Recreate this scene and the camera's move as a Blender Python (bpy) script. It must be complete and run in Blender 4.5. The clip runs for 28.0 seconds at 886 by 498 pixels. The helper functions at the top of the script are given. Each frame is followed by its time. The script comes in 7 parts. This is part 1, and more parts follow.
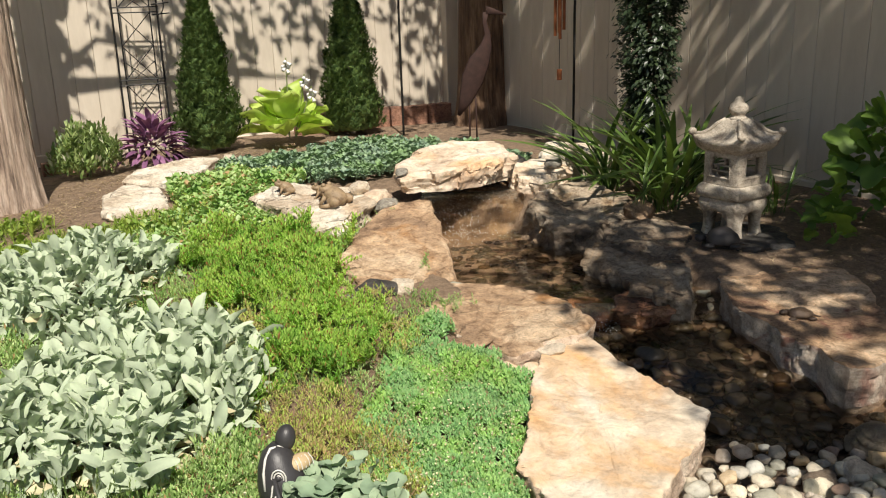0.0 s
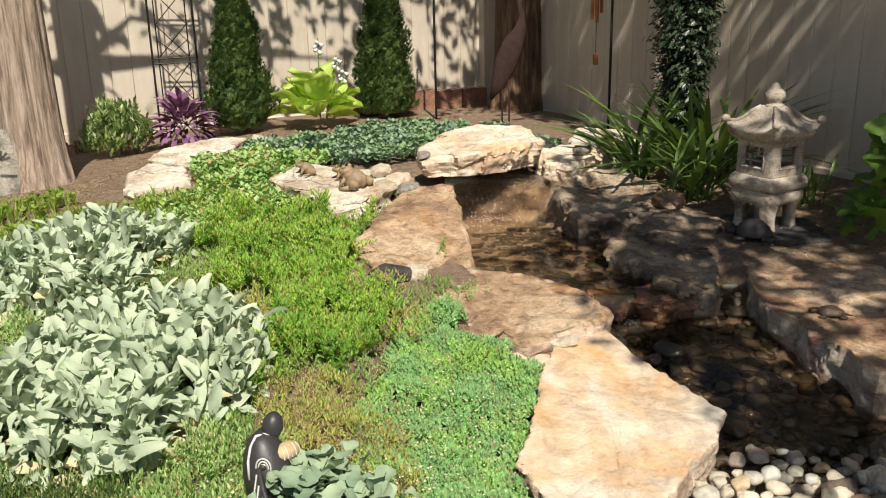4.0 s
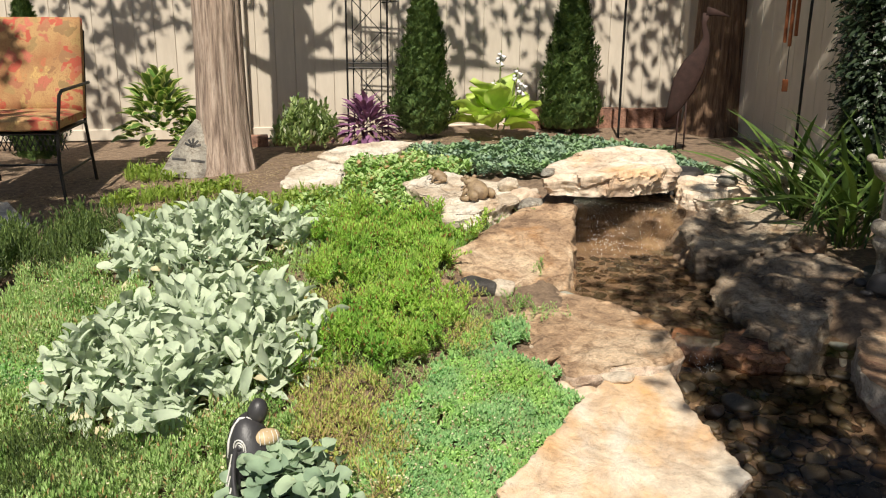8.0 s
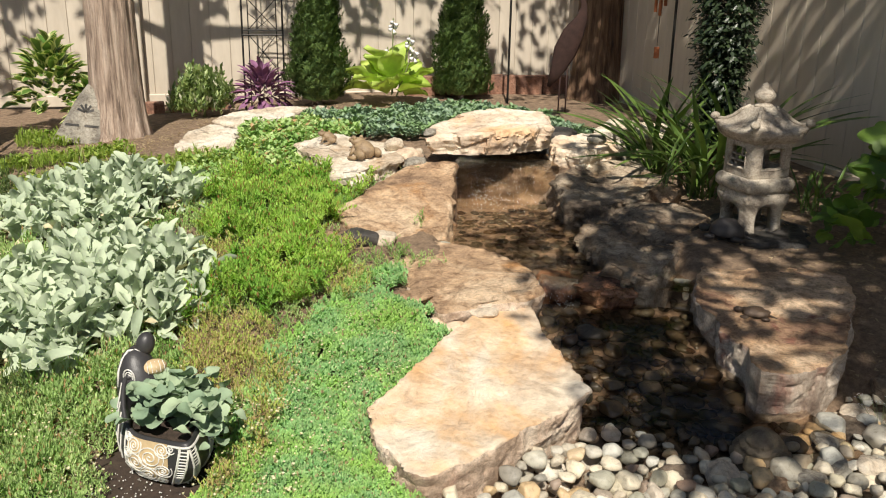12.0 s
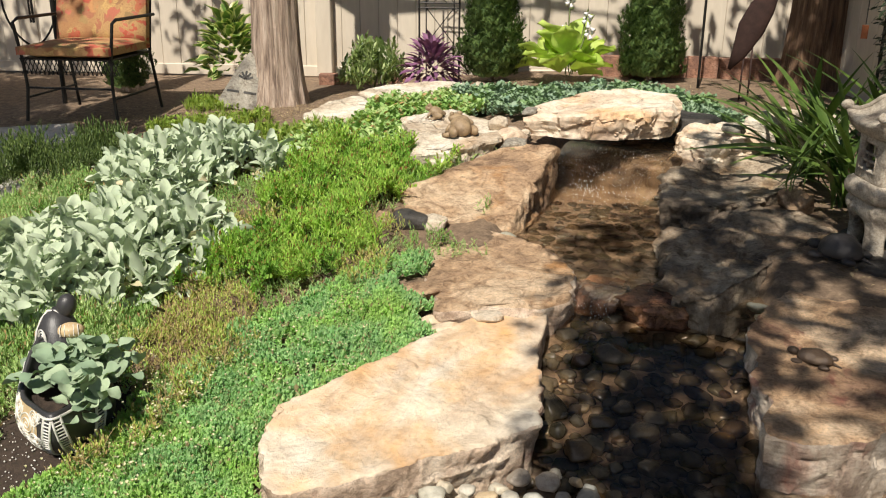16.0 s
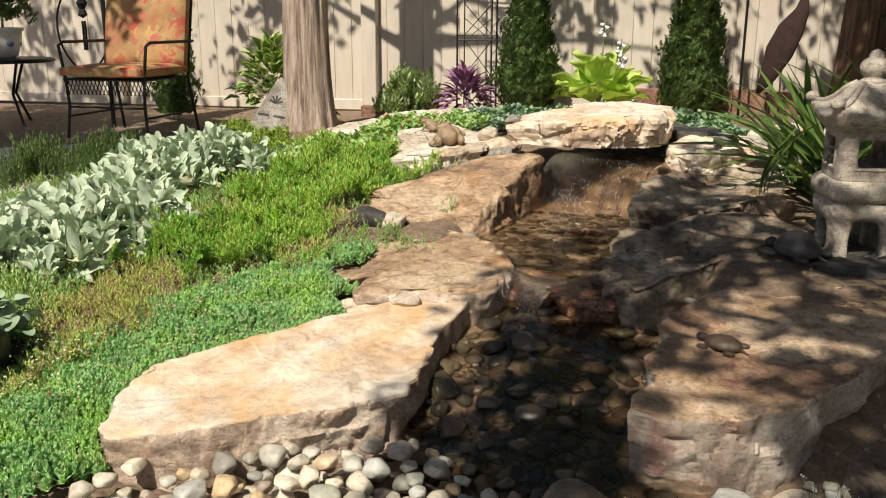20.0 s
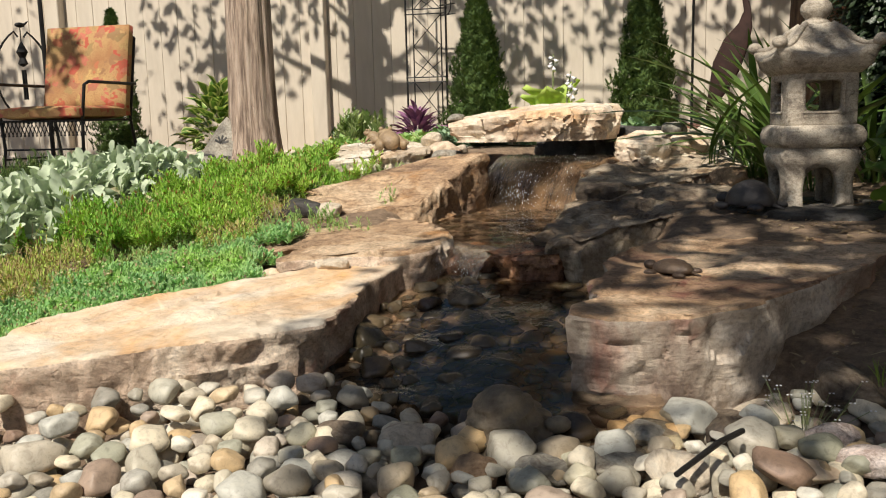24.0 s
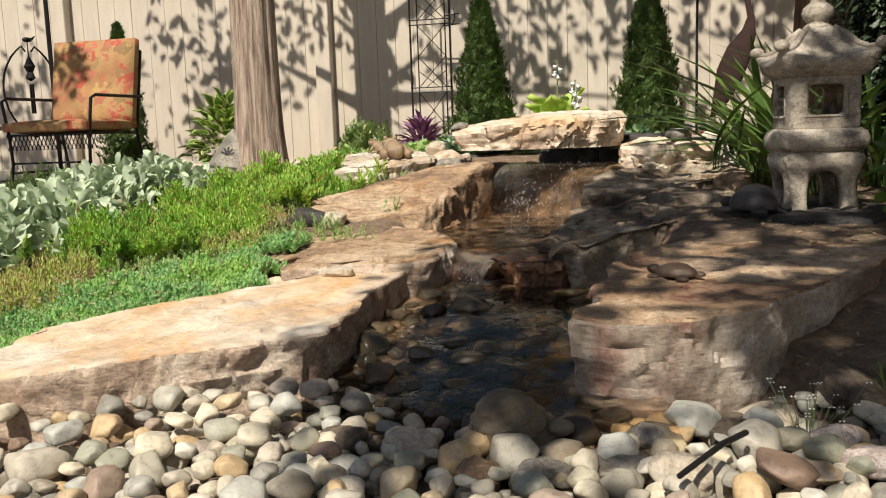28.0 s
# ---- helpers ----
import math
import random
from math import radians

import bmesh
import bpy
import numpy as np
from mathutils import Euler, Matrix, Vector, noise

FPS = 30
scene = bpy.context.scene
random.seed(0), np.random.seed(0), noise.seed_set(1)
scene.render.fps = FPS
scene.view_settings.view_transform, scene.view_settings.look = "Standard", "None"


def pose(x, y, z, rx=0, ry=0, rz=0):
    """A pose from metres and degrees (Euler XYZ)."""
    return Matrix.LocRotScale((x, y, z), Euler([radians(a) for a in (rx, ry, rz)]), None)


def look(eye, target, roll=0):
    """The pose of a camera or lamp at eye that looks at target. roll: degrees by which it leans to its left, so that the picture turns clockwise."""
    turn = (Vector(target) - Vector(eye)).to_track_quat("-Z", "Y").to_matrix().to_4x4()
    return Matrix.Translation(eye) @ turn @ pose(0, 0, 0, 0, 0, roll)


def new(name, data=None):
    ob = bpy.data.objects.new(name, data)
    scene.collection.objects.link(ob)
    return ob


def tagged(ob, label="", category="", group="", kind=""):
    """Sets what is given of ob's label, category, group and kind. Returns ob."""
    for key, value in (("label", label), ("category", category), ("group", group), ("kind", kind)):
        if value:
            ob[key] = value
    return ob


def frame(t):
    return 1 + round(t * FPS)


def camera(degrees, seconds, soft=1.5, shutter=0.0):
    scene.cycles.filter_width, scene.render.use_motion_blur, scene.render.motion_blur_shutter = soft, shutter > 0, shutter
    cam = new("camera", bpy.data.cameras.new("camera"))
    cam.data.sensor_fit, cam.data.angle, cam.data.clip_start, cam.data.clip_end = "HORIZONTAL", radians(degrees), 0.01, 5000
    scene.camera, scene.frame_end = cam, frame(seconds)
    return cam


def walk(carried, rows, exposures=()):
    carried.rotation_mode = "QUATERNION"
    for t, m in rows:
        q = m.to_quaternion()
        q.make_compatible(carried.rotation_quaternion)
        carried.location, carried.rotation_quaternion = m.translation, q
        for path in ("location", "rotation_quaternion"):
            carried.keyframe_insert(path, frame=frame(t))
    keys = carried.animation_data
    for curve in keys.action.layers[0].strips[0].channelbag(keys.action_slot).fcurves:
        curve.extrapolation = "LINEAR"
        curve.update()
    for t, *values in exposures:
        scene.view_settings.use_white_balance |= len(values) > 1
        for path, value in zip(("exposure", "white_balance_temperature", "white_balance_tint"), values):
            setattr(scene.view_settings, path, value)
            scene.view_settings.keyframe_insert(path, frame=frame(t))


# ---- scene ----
cam = camera(53.8, 28.0, soft=1.1)
PATH = [
    (0, (0.146, 0.37, 1.344), (0.088, 2.291, 0.791), -1.8),
    (0.5, (0.144, 0.366, 1.342), (0.099, 2.285, 0.78), -1.8),
    (1, (0.148, 0.365, 1.33), (0.103, 2.279, 0.751), -2.0),
    (1.5, (0.144, 0.371, 1.324), (0.081, 2.283, 0.741), -2.3),
    (2, (0.15, 0.369, 1.331), (0.082, 2.282, 0.751), -2.2),
    (2.5, (0.156, 0.368, 1.327), (0.099, 2.284, 0.758), -2.0),
    (4.5, (0.31, 0.503, 1.309), (0.132, 2.408, 0.727), -1.1),
    (5, (0.372, 0.531, 1.311), (0.274, 2.444, 0.735), -0.4),
    (5.5, (0.413, 0.619, 1.302), (0.397, 2.537, 0.735), 0.3),
    (6, (0.479, 0.732, 1.297), (0.378, 2.647, 0.731), 0.2),
    (6.5, (0.568, 0.727, 1.285), (0.15, 2.596, 0.708), -1.0),
    (7, (0.738, 0.659, 1.292), (0.049, 2.443, 0.707), -0.6),
    (7.5, (0.798, 0.617, 1.301), (0.039, 2.375, 0.726), -0.1),
    (8, (0.832, 0.593, 1.319), (0.131, 2.383, 0.768), 0.3),
    (8.5, (0.857, 0.593, 1.317), (0.26, 2.412, 0.739), 0.3),
    (9, (0.848, 0.549, 1.316), (0.321, 2.387, 0.729), 0.5),
    (9.5, (0.822, 0.45, 1.322), (0.361, 2.302, 0.722), 1.0),
    (10, (0.836, 0.403, 1.319), (0.411, 2.263, 0.72), 1.1),
    (10.5, (0.912, 0.391, 1.318), (0.471, 2.253, 0.735), 1.6),
    (11, (0.986, 0.382, 1.311), (0.511, 2.23, 0.712), 1.7),
    (11.5, (1.006, 0.376, 1.311), (0.508, 2.219, 0.713), 1.0),
    (12, (1.034, 0.386, 1.309), (0.527, 2.223, 0.701), 1.0),
    (12.5, (1.067, 0.429, 1.3), (0.579, 2.261, 0.665), 0.6),
    (14.5, (1.381, 0.758, 1.257), (0.64, 2.508, 0.633), -0.0),
    (15, (1.524, 0.844, 1.24), (0.67, 2.533, 0.594), 0.3),
    (15.5, (1.603, 0.983, 1.219), (0.649, 2.619, 0.576), 0.6),
    (16, (1.691, 1.067, 1.223), (0.622, 2.628, 0.576), 0.4),
    (16.5, (1.871, 1.15, 1.231), (0.705, 2.64, 0.583), 0.2),
    (17, (2.005, 1.193, 1.234), (0.828, 2.679, 0.597), 0.0),
    (17.5, (2.072, 1.225, 1.225), (0.893, 2.718, 0.606), 0.1),
    (18, (2.109, 1.239, 1.219), (0.914, 2.723, 0.611), -0.2),
    (18.5, (2.094, 1.272, 1.208), (0.909, 2.768, 0.611), -0.2),
    (19, (2.061, 1.342, 1.136), (0.888, 2.866, 0.587), 0.2),
    (19.5, (2.091, 1.379, 1.044), (0.874, 2.878, 0.522), 0.2),
    (20, (2.131, 1.403, 0.977), (0.847, 2.849, 0.466), 0.2),
    (20.5, (2.155, 1.446, 0.906), (0.804, 2.832, 0.399), -2.2),
    (21, (2.131, 1.498, 0.785), (0.785, 2.897, 0.305), -2.4),
    (21.5, (2.118, 1.529, 0.692), (0.812, 2.976, 0.243), -1.2),
    (22, (2.119, 1.548, 0.641), (0.83, 3.021, 0.228), -0.8),
    (22.5, (2.125, 1.553, 0.609), (0.84, 3.042, 0.249), -0.8),
    (24.5, (2.143, 1.558, 0.558), (0.885, 3.085, 0.263), -1.7),
    (25, (2.146, 1.557, 0.556), (0.887, 3.083, 0.259), -2.0),
    (25.5, (2.147, 1.559, 0.554), (0.881, 3.078, 0.257), -2.1),
    (26, (2.146, 1.558, 0.555), (0.869, 3.068, 0.259), -2.1),
    (26.5, (2.146, 1.559, 0.555), (0.866, 3.067, 0.261), -2.1),
    (27, (2.147, 1.561, 0.554), (0.871, 3.073, 0.264), -2.1),
    (27.5, (2.148, 1.563, 0.552), (0.871, 3.076, 0.271), -2.0),
    (28, (2.15, 1.56, 0.552), (0.873, 3.075, 0.278), -2.0),
]
walk(cam, [(t, look(eye, target, roll)) for t, eye, target, roll in PATH])

# ---- sky, sun ----
SUN_AZ = Vector((0.27, -0.96, 0)).normalized()
SUN_EL = radians(52)
world = bpy.data.worlds.new("sky")
scene.world = world
world.use_nodes = True
_wn = world.node_tree.nodes
_sky = _wn.new("ShaderNodeTexSky")
_sky.sky_type, _sky.sun_disc = "NISHITA", False
_sky.sun_elevation = SUN_EL
_sky.sun_rotation = math.atan2(SUN_AZ.x, SUN_AZ.y)
world.node_tree.links.new(_sky.outputs[0], _wn["Background"].inputs[0])
_wn["Background"].inputs[1].default_value = 0.05
sun = new("sun", bpy.data.lights.new("sun", "SUN"))
sun.data.energy, sun.data.angle, sun.data.color = 5.0, radians(0.53), (1.0, 0.93, 0.82)
sun.matrix_world = look(SUN_AZ * 20 * math.cos(SUN_EL) + Vector((0, 0, 20 * math.sin(SUN_EL))), (0, 0, 0))
scene.view_settings.exposure = 0.3


# ---- materials ----
def nodes_of(name):
    m = bpy.data.materials.new(name)
    m.use_nodes = True
    t = m.node_tree
    return m, t, t.nodes["Principled BSDF"]


def ramp(t, fac, stops):
    r = t.nodes.new("ShaderNodeValToRGB")
    e = r.color_ramp.elements
    e[0].position, e[0].color = stops[0][0], (*stops[0][1], 1)
    e[1].position, e[1].color = stops[-1][0], (*stops[-1][1], 1)
    for p, c in stops[1:-1]:
        k = e.new(p)
        k.color = (*c, 1)
    t.links.new(fac, r.inputs[0])
    return r.outputs[0]


def noise_tex(t, co, scale, detail=6, rough=0.6, stretch=None, dist=0.0):
    if stretch:
        mp = t.nodes.new("ShaderNodeMapping")
        mp.inputs["Scale"].default_value = stretch
        t.links.new(co, mp.inputs[0])
        co = mp.outputs[0]
    n = t.nodes.new("ShaderNodeTexNoise")
    n.inputs["Scale"].default_value = scale
    n.inputs["Detail"].default_value = detail
    n.inputs["Roughness"].default_value = rough
    n.inputs["Distortion"].default_value = dist
    t.links.new(co, n.inputs["Vector"])
    return n.outputs[0]


def mix(t, fac, a, b, kind="MIX"):
    m = t.nodes.new("ShaderNodeMix")
    m.data_type, m.blend_type = "RGBA", kind
    for sock, v in ((m.inputs[0], fac), (m.inputs[6], a), (m.inputs[7], b)):
        if isinstance(v, (int, float)):
            sock.default_value = v
        elif isinstance(v, tuple):
            sock.default_value = (*v, 1)
        else:
            t.links.new(v, sock)
    return m.outputs[2]


def math_node(t, op, a, b=0.0):
    m = t.nodes.new("ShaderNodeMath")
    m.operation = op
    for sock, v in ((m.inputs[0], a), (m.inputs[1], b)):
        if isinstance(v, (int, float)):
            sock.default_value = v
        else:
            t.links.new(v, sock)
    return m.outputs[0]


def bump(t, b, height, strength, distance):
    n = t.nodes.new("ShaderNodeBump")
    n.inputs["Strength"].default_value, n.inputs["Distance"].default_value = strength, distance
    t.links.new(height, n.inputs["Height"])
    old = b.inputs["Normal"].links
    if old:
        t.links.new(old[0].from_socket, n.inputs["Normal"])
    t.links.new(n.outputs[0], b.inputs["Normal"])


def coords(t, kind="Object"):
    return t.nodes.new("ShaderNodeTexCoord").outputs[kind]


def stone(name, light, mid, dark, stain=None, scale=3.0, rough=0.85, relief=0.02, stain_at=(0.55, 0.7), strata=0.0, lichen=None, cracked=0.4, mottle=0.75, grain=0.6):
    """Weathered rock: broad tone, stains, fine grain and pits."""
    m, t, b = nodes_of(name)
    co = coords(t)
    big = noise_tex(t, co, scale, 8, 0.62, dist=0.6)
    col = ramp(t, big, [(0.38, dark), (0.49, mid), (0.60, light)])
    if stain:
        s = noise_tex(t, co, scale * 0.9, 5, 0.6, (1, 1, 1.6), 1.2)
        f = t.nodes.new("ShaderNodeMapRange")
        f.inputs[1].default_value, f.inputs[2].default_value = stain_at
        t.links.new(s, f.inputs[0])
        col = mix(t, f.outputs[0], col, stain)
    if lichen:
        s = noise_tex(t, co, scale * 6, 6, 0.7)
        f = t.nodes.new("ShaderNodeMapRange")
        f.inputs[1].default_value, f.inputs[2].default_value = 0.56, 0.66
        t.links.new(s, f.inputs[0])
        col = mix(t, math_node(t, "MULTIPLY", f.outputs[0], 0.7), col, lichen)
    mott = noise_tex(t, co, scale * 4.5, 9, 0.68, (1, 1, 1.8), 1.4)
    col = mix(t, mottle, col, ramp(t, mott, [(0.38, (0.40, 0.33, 0.28)), (0.47, (0.82, 0.78, 0.74)), (0.55, (1.0, 1.0, 1.0)), (0.66, (1.22, 1.18, 1.1))]), "MULTIPLY")
    fine = noise_tex(t, co, scale * 26, 8, 0.72)
    vo = t.nodes.new("ShaderNodeTexVoronoi")
    vo.feature = "DISTANCE_TO_EDGE"
    vo.inputs["Scale"].default_value = scale * 0.8
    bent = t.nodes.new("ShaderNodeVectorMath")
    bent.operation = "MULTIPLY_ADD"
    nv = t.nodes.new("ShaderNodeTexNoise")
    nv.inputs["Scale"].default_value, nv.inputs["Detail"].default_value = scale * 1.4, 4
    t.links.new(co, nv.inputs["Vector"])
    t.links.new(nv.outputs["Color"], bent.inputs[0])
    bent.inputs[1].default_value = (0.3, 0.3, 0.2)
    t.links.new(co, bent.inputs[2])
    t.links.new(bent.outputs[0], vo.inputs["Vector"])
    cr = t.nodes.new("ShaderNodeMapRange")
    cr.inputs[1].default_value, cr.inputs[2].default_value = 0.0, 0.012
    t.links.new(vo.outputs["Distance"], cr.inputs[0])
    gate = t.nodes.new("ShaderNodeMapRange")
    gate.inputs[1].default_value, gate.inputs[2].default_value = 0.50, 0.62
    t.links.new(noise_tex(t, co, scale * 1.1, 3, 0.5), gate.inputs[0])
    crack = math_node(t, "MAXIMUM", cr.outputs[0], math_node(t, "SUBTRACT", 1.0, gate.outputs[0]))
    col = mix(t, math_node(t, "MULTIPLY", math_node(t, "SUBTRACT", 1.0, crack), cracked), col, tuple(c * 0.35 for c in dark))
    col = mix(t, grain, col, ramp(t, fine, [(0.34, (0.42, 0.37, 0.33)), (0.5, (0.95, 0.95, 0.95)), (0.66, (1.25, 1.22, 1.15))]), "MULTIPLY")
    t.links.new(col, b.inputs["Base Color"])
    b.inputs["Roughness"].default_value = rough
    bump(t, b, big, 0.35, relief * 0.8)
    bump(t, b, noise_tex(t, co, scale * 7, 8, 0.75, (1, 1, 3.5) if strata else None), 0.9, relief)
    bump(t, b, mott, 0.6, relief * 0.9)
    bump(t, b, fine, 0.8, relief * 0.4)
    bump(t, b, crack, 1.75 * cracked, relief * 0.9)
    return m


def leaf(name, a, b_, patch=None, gloss=0.45, trans=0.25, per="island", tip=None, scale=18.0, through_tint=(1.15, 1.25, 0.6)):
    """Leaves that differ a little one from another and let some light through."""
    m, t, b = nodes_of(name)
    if per == "island":
        r = t.nodes.new("ShaderNodeNewGeometry").outputs["Random Per Island"]
    else:
        r = t.nodes.new("ShaderNodeObjectInfo").outputs["Random"]
    col = ramp(t, r, [(0.0, a), (1.0, b_)])
    if patch:
        pf = t.nodes.new("ShaderNodeMapRange")
        pf.inputs[1].default_value, pf.inputs[2].default_value = 0.45, 0.62
        t.links.new(noise_tex(t, coords(t), 5.5, 5, 0.6), pf.inputs[0])
        col = mix(t, pf.outputs[0], col, mix(t, r, patch, tuple(c * 1.5 for c in patch)))
    n = noise_tex(t, coords(t), scale, 4, 0.6)
    col = mix(t, 0.7, col, ramp(t, n, [(0.3, (0.65, 0.65, 0.6)), (0.7, (1.25, 1.2, 1.1))]), "MULTIPLY")
    if tip:
        f = math_node(t, "GREATER_THAN", math_node(t, "FRACT", math_node(t, "MULTIPLY", r, 37.7)), tip[0])
        col = mix(t, f, col, tip[1])
    t.links.new(col, b.inputs["Base Color"])
    b.inputs["Roughness"].default_value = gloss
    bump(t, b, noise_tex(t, coords(t), scale * 6, 4, 0.6), 0.35, 0.004)
    if trans:
        tr = t.nodes.new("ShaderNodeBsdfTranslucent")
        ms = t.nodes.new("ShaderNodeMixShader")
        ms.inputs[0].default_value = trans
        t.links.new(mix(t, 1.0, col, through_tint, "MULTIPLY"), tr.inputs[0])
        t.links.new(b.outputs[0], ms.inputs[1])
        t.links.new(tr.outputs[0], ms.inputs[2])
        t.links.new(ms.outputs[0], t.nodes["Material Output"].inputs[0])
    return m


def plain(name, col, rough=0.5, metal=0.0, vary=0.25, scale=20.0, relief=0.002, alt=None):
    m, t, b = nodes_of(name)
    n = noise_tex(t, coords(t), scale, 6, 0.65)
    lo = alt if alt else tuple(c * (1 - vary) for c in col)
    t.links.new(ramp(t, n, [(0.3, lo), (0.7, col)]), b.inputs["Base Color"])
    b.inputs["Roughness"].default_value, b.inputs["Metallic"].default_value = rough, metal
    if relief:
        bump(t, b, noise_tex(t, coords(t), scale * 4, 6, 0.7), 0.6, relief)
    return m


M = {}
M["slab"] = stone("slab_sandstone", (0.82, 0.74, 0.62), (0.74, 0.62, 0.47), (0.56, 0.42, 0.30), (0.72, 0.42, 0.18), 1.9, stain_at=(0.44, 0.64), relief=0.010, strata=1, cracked=0.06, mottle=0.35, grain=0.3)
M["tan"] = stone("tan_sandstone", (0.67, 0.51, 0.35), (0.53, 0.36, 0.22), (0.27, 0.175, 0.11), (0.48, 0.26, 0.11), 3.2, relief=0.014, strata=1)
M["cap"] = stone("cap_sandstone", (0.80, 0.71, 0.58), (0.70, 0.56, 0.42), (0.46, 0.34, 0.25), (0.72, 0.46, 0.25), 2.6, mottle=0.5, grain=0.4, stain_at=(0.50, 0.66), relief=0.008)
M["white"] = stone("white_sandstone", (0.80, 0.74, 0.63), (0.72, 0.63, 0.50), (0.52, 0.42, 0.31), (0.60, 0.42, 0.26), 3.0, mottle=0.5, grain=0.45, stain_at=(0.6, 0.75), relief=0.012)
M["brown"] = stone("brown_sandstone", (0.72, 0.54, 0.37), (0.60, 0.40, 0.24), (0.36, 0.22, 0.14), (0.30, 0.13, 0.09), 3.8, cracked=0.15, stain_at=(0.58, 0.66), relief=0.016, strata=1)
# grey tones set low, so the bank's shade is partly in the colour
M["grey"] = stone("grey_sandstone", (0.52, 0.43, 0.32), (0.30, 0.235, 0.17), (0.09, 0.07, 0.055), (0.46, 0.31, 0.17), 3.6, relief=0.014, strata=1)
M["lantern"] = stone("cast_stone", (0.58, 0.52, 0.43), (0.43, 0.38, 0.31), (0.19, 0.16, 0.13), (0.16, 0.14, 0.12), 9.0, mottle=0.5, rough=0.92, relief=0.004, stain_at=(0.58, 0.72))
M["slate"] = stone("slate", (0.44, 0.41, 0.35), (0.34, 0.32, 0.27), (0.20, 0.185, 0.16), None, 5, relief=0.004)
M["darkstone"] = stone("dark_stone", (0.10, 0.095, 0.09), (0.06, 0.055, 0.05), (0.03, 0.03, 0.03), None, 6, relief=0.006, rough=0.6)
M["broken"] = stone("broken_sandstone_face", (0.78, 0.66, 0.53), (0.65, 0.50, 0.38), (0.38, 0.27, 0.19), (0.62, 0.38, 0.28), 5.0, mottle=0.5, cracked=0.25, relief=0.009, strata=1)
M["greyface"] = stone("grey_sandstone_face", (0.64, 0.57, 0.49), (0.49, 0.41, 0.33), (0.30, 0.22, 0.17), (0.36, 0.19, 0.14), 3.4, mottle=0.45, cracked=0.12, relief=0.009, strata=1, stain_at=(0.52, 0.64))


# ---- building helpers ----
def link(name, me, material, parent=None, label="", smooth=True):
    if material is not None and not me.materials:
        me.materials.append(material)
    if smooth:
        me.polygons.foreach_set("use_smooth", [True] * len(me.polygons))
    ob = new(name, me)
    if parent:
        ob.parent = parent
    if label:
        ob["label"] = label
    return ob


def part(name, bm, material, parent=None, label="", smooth=False):
    me = bpy.data.meshes.new(name)
    bm.to_mesh(me)
    bm.free()
    return link(name, me, material, parent, label, smooth)


def thing(name, m, label, category, group="", kind=""):
    ob = new(name)
    ob.empty_display_size = 0.05
    ob.matrix_world = m
    return tagged(ob, label, category, group, kind)


def grid_mesh(name, verts, rows, cols, wrap=True):
    """A sheet of quads over rows x cols vertices, joined round in the columns if wrap."""
    faces = []
    for i in range(rows - 1):
        for j in range(cols if wrap else cols - 1):
            k = (j + 1) % cols
            faces.append((i * cols + j, i * cols + k, (i + 1) * cols + k, (i + 1) * cols + j))
    me = bpy.data.meshes.new(name)
    me.from_pydata([tuple(v) for v in verts], [], faces)
    me.update()
    return me


def box(sx, sy, sz, at=(0, 0, 0), bevel=0.0, bm=None, rot=None, seg=1):
    own = bmesh.new()
    bmesh.ops.create_cube(own, size=1)
    bmesh.ops.scale(own, vec=(sx, sy, sz), verts=own.verts)
    if bevel:
        bmesh.ops.bevel(own, geom=own.edges[:], offset=bevel, segments=seg, affect="EDGES", profile=0.6)
    if rot:
        bmesh.ops.transform(own, matrix=rot, verts=own.verts)
    bmesh.ops.translate(own, vec=at, verts=own.verts)
    if bm is None:
        return own
    return merge(bm, own)


def merge(bm, other):
    me = bpy.data.meshes.new("tmp")
    other.to_mesh(me)
    other.free()
    bm.from_mesh(me)
    bpy.data.meshes.remove(me)
    return bm


def tube(points, radii, sides=8, bm=None, caps=True):
    """A round bar along points; radii one number or one for each point."""
    if bm is None:
        bm = bmesh.new()
    pts = [Vector(p) for p in points]
    if isinstance(radii, (int, float)):
        radii = [radii] * len(pts)
    rings = []
    side = None
    for i, p in enumerate(pts):
        d = (pts[min(i + 1, len(pts) - 1)] - pts[max(i - 1, 0)]).normalized()
        if side is None:
            side = d.cross(Vector((0, 0, 1)) if abs(d.z) < 0.9 else Vector((1, 0, 0))).normalized()
        side = (side - d * side.dot(d)).normalized()
        up = d.cross(side)
        rings.append([bm.verts.new(p + radii[i] * (math.cos(a) * side + math.sin(a) * up)) for a in np.linspace(0, 2 * math.pi, sides, endpoint=False)])
    for a, b in zip(rings, rings[1:]):
        for j in range(sides):
            bm.faces.new((a[j], a[(j + 1) % sides], b[(j + 1) % sides], b[j]))
    if caps:
        bm.faces.new(rings[0][::-1])
        bm.faces.new(rings[-1])
    return bm


def lathe(profile, sides=24, bm=None):
    """A turned form from (radius, height) pairs."""
    if bm is None:
        bm = bmesh.new()
    rings = [[bm.verts.new((r * math.cos(a), r * math.sin(a), z)) for a in np.linspace(0, 2 * math.pi, sides, endpoint=False)] for r, z in profile]
    for a, b in zip(rings, rings[1:]):
        for j in range(sides):
            bm.faces.new((a[j], a[(j + 1) % sides], b[(j + 1) % sides], b[j]))
    bm.faces.new(rings[0][::-1])
    bm.faces.new(rings[-1])
    return bm


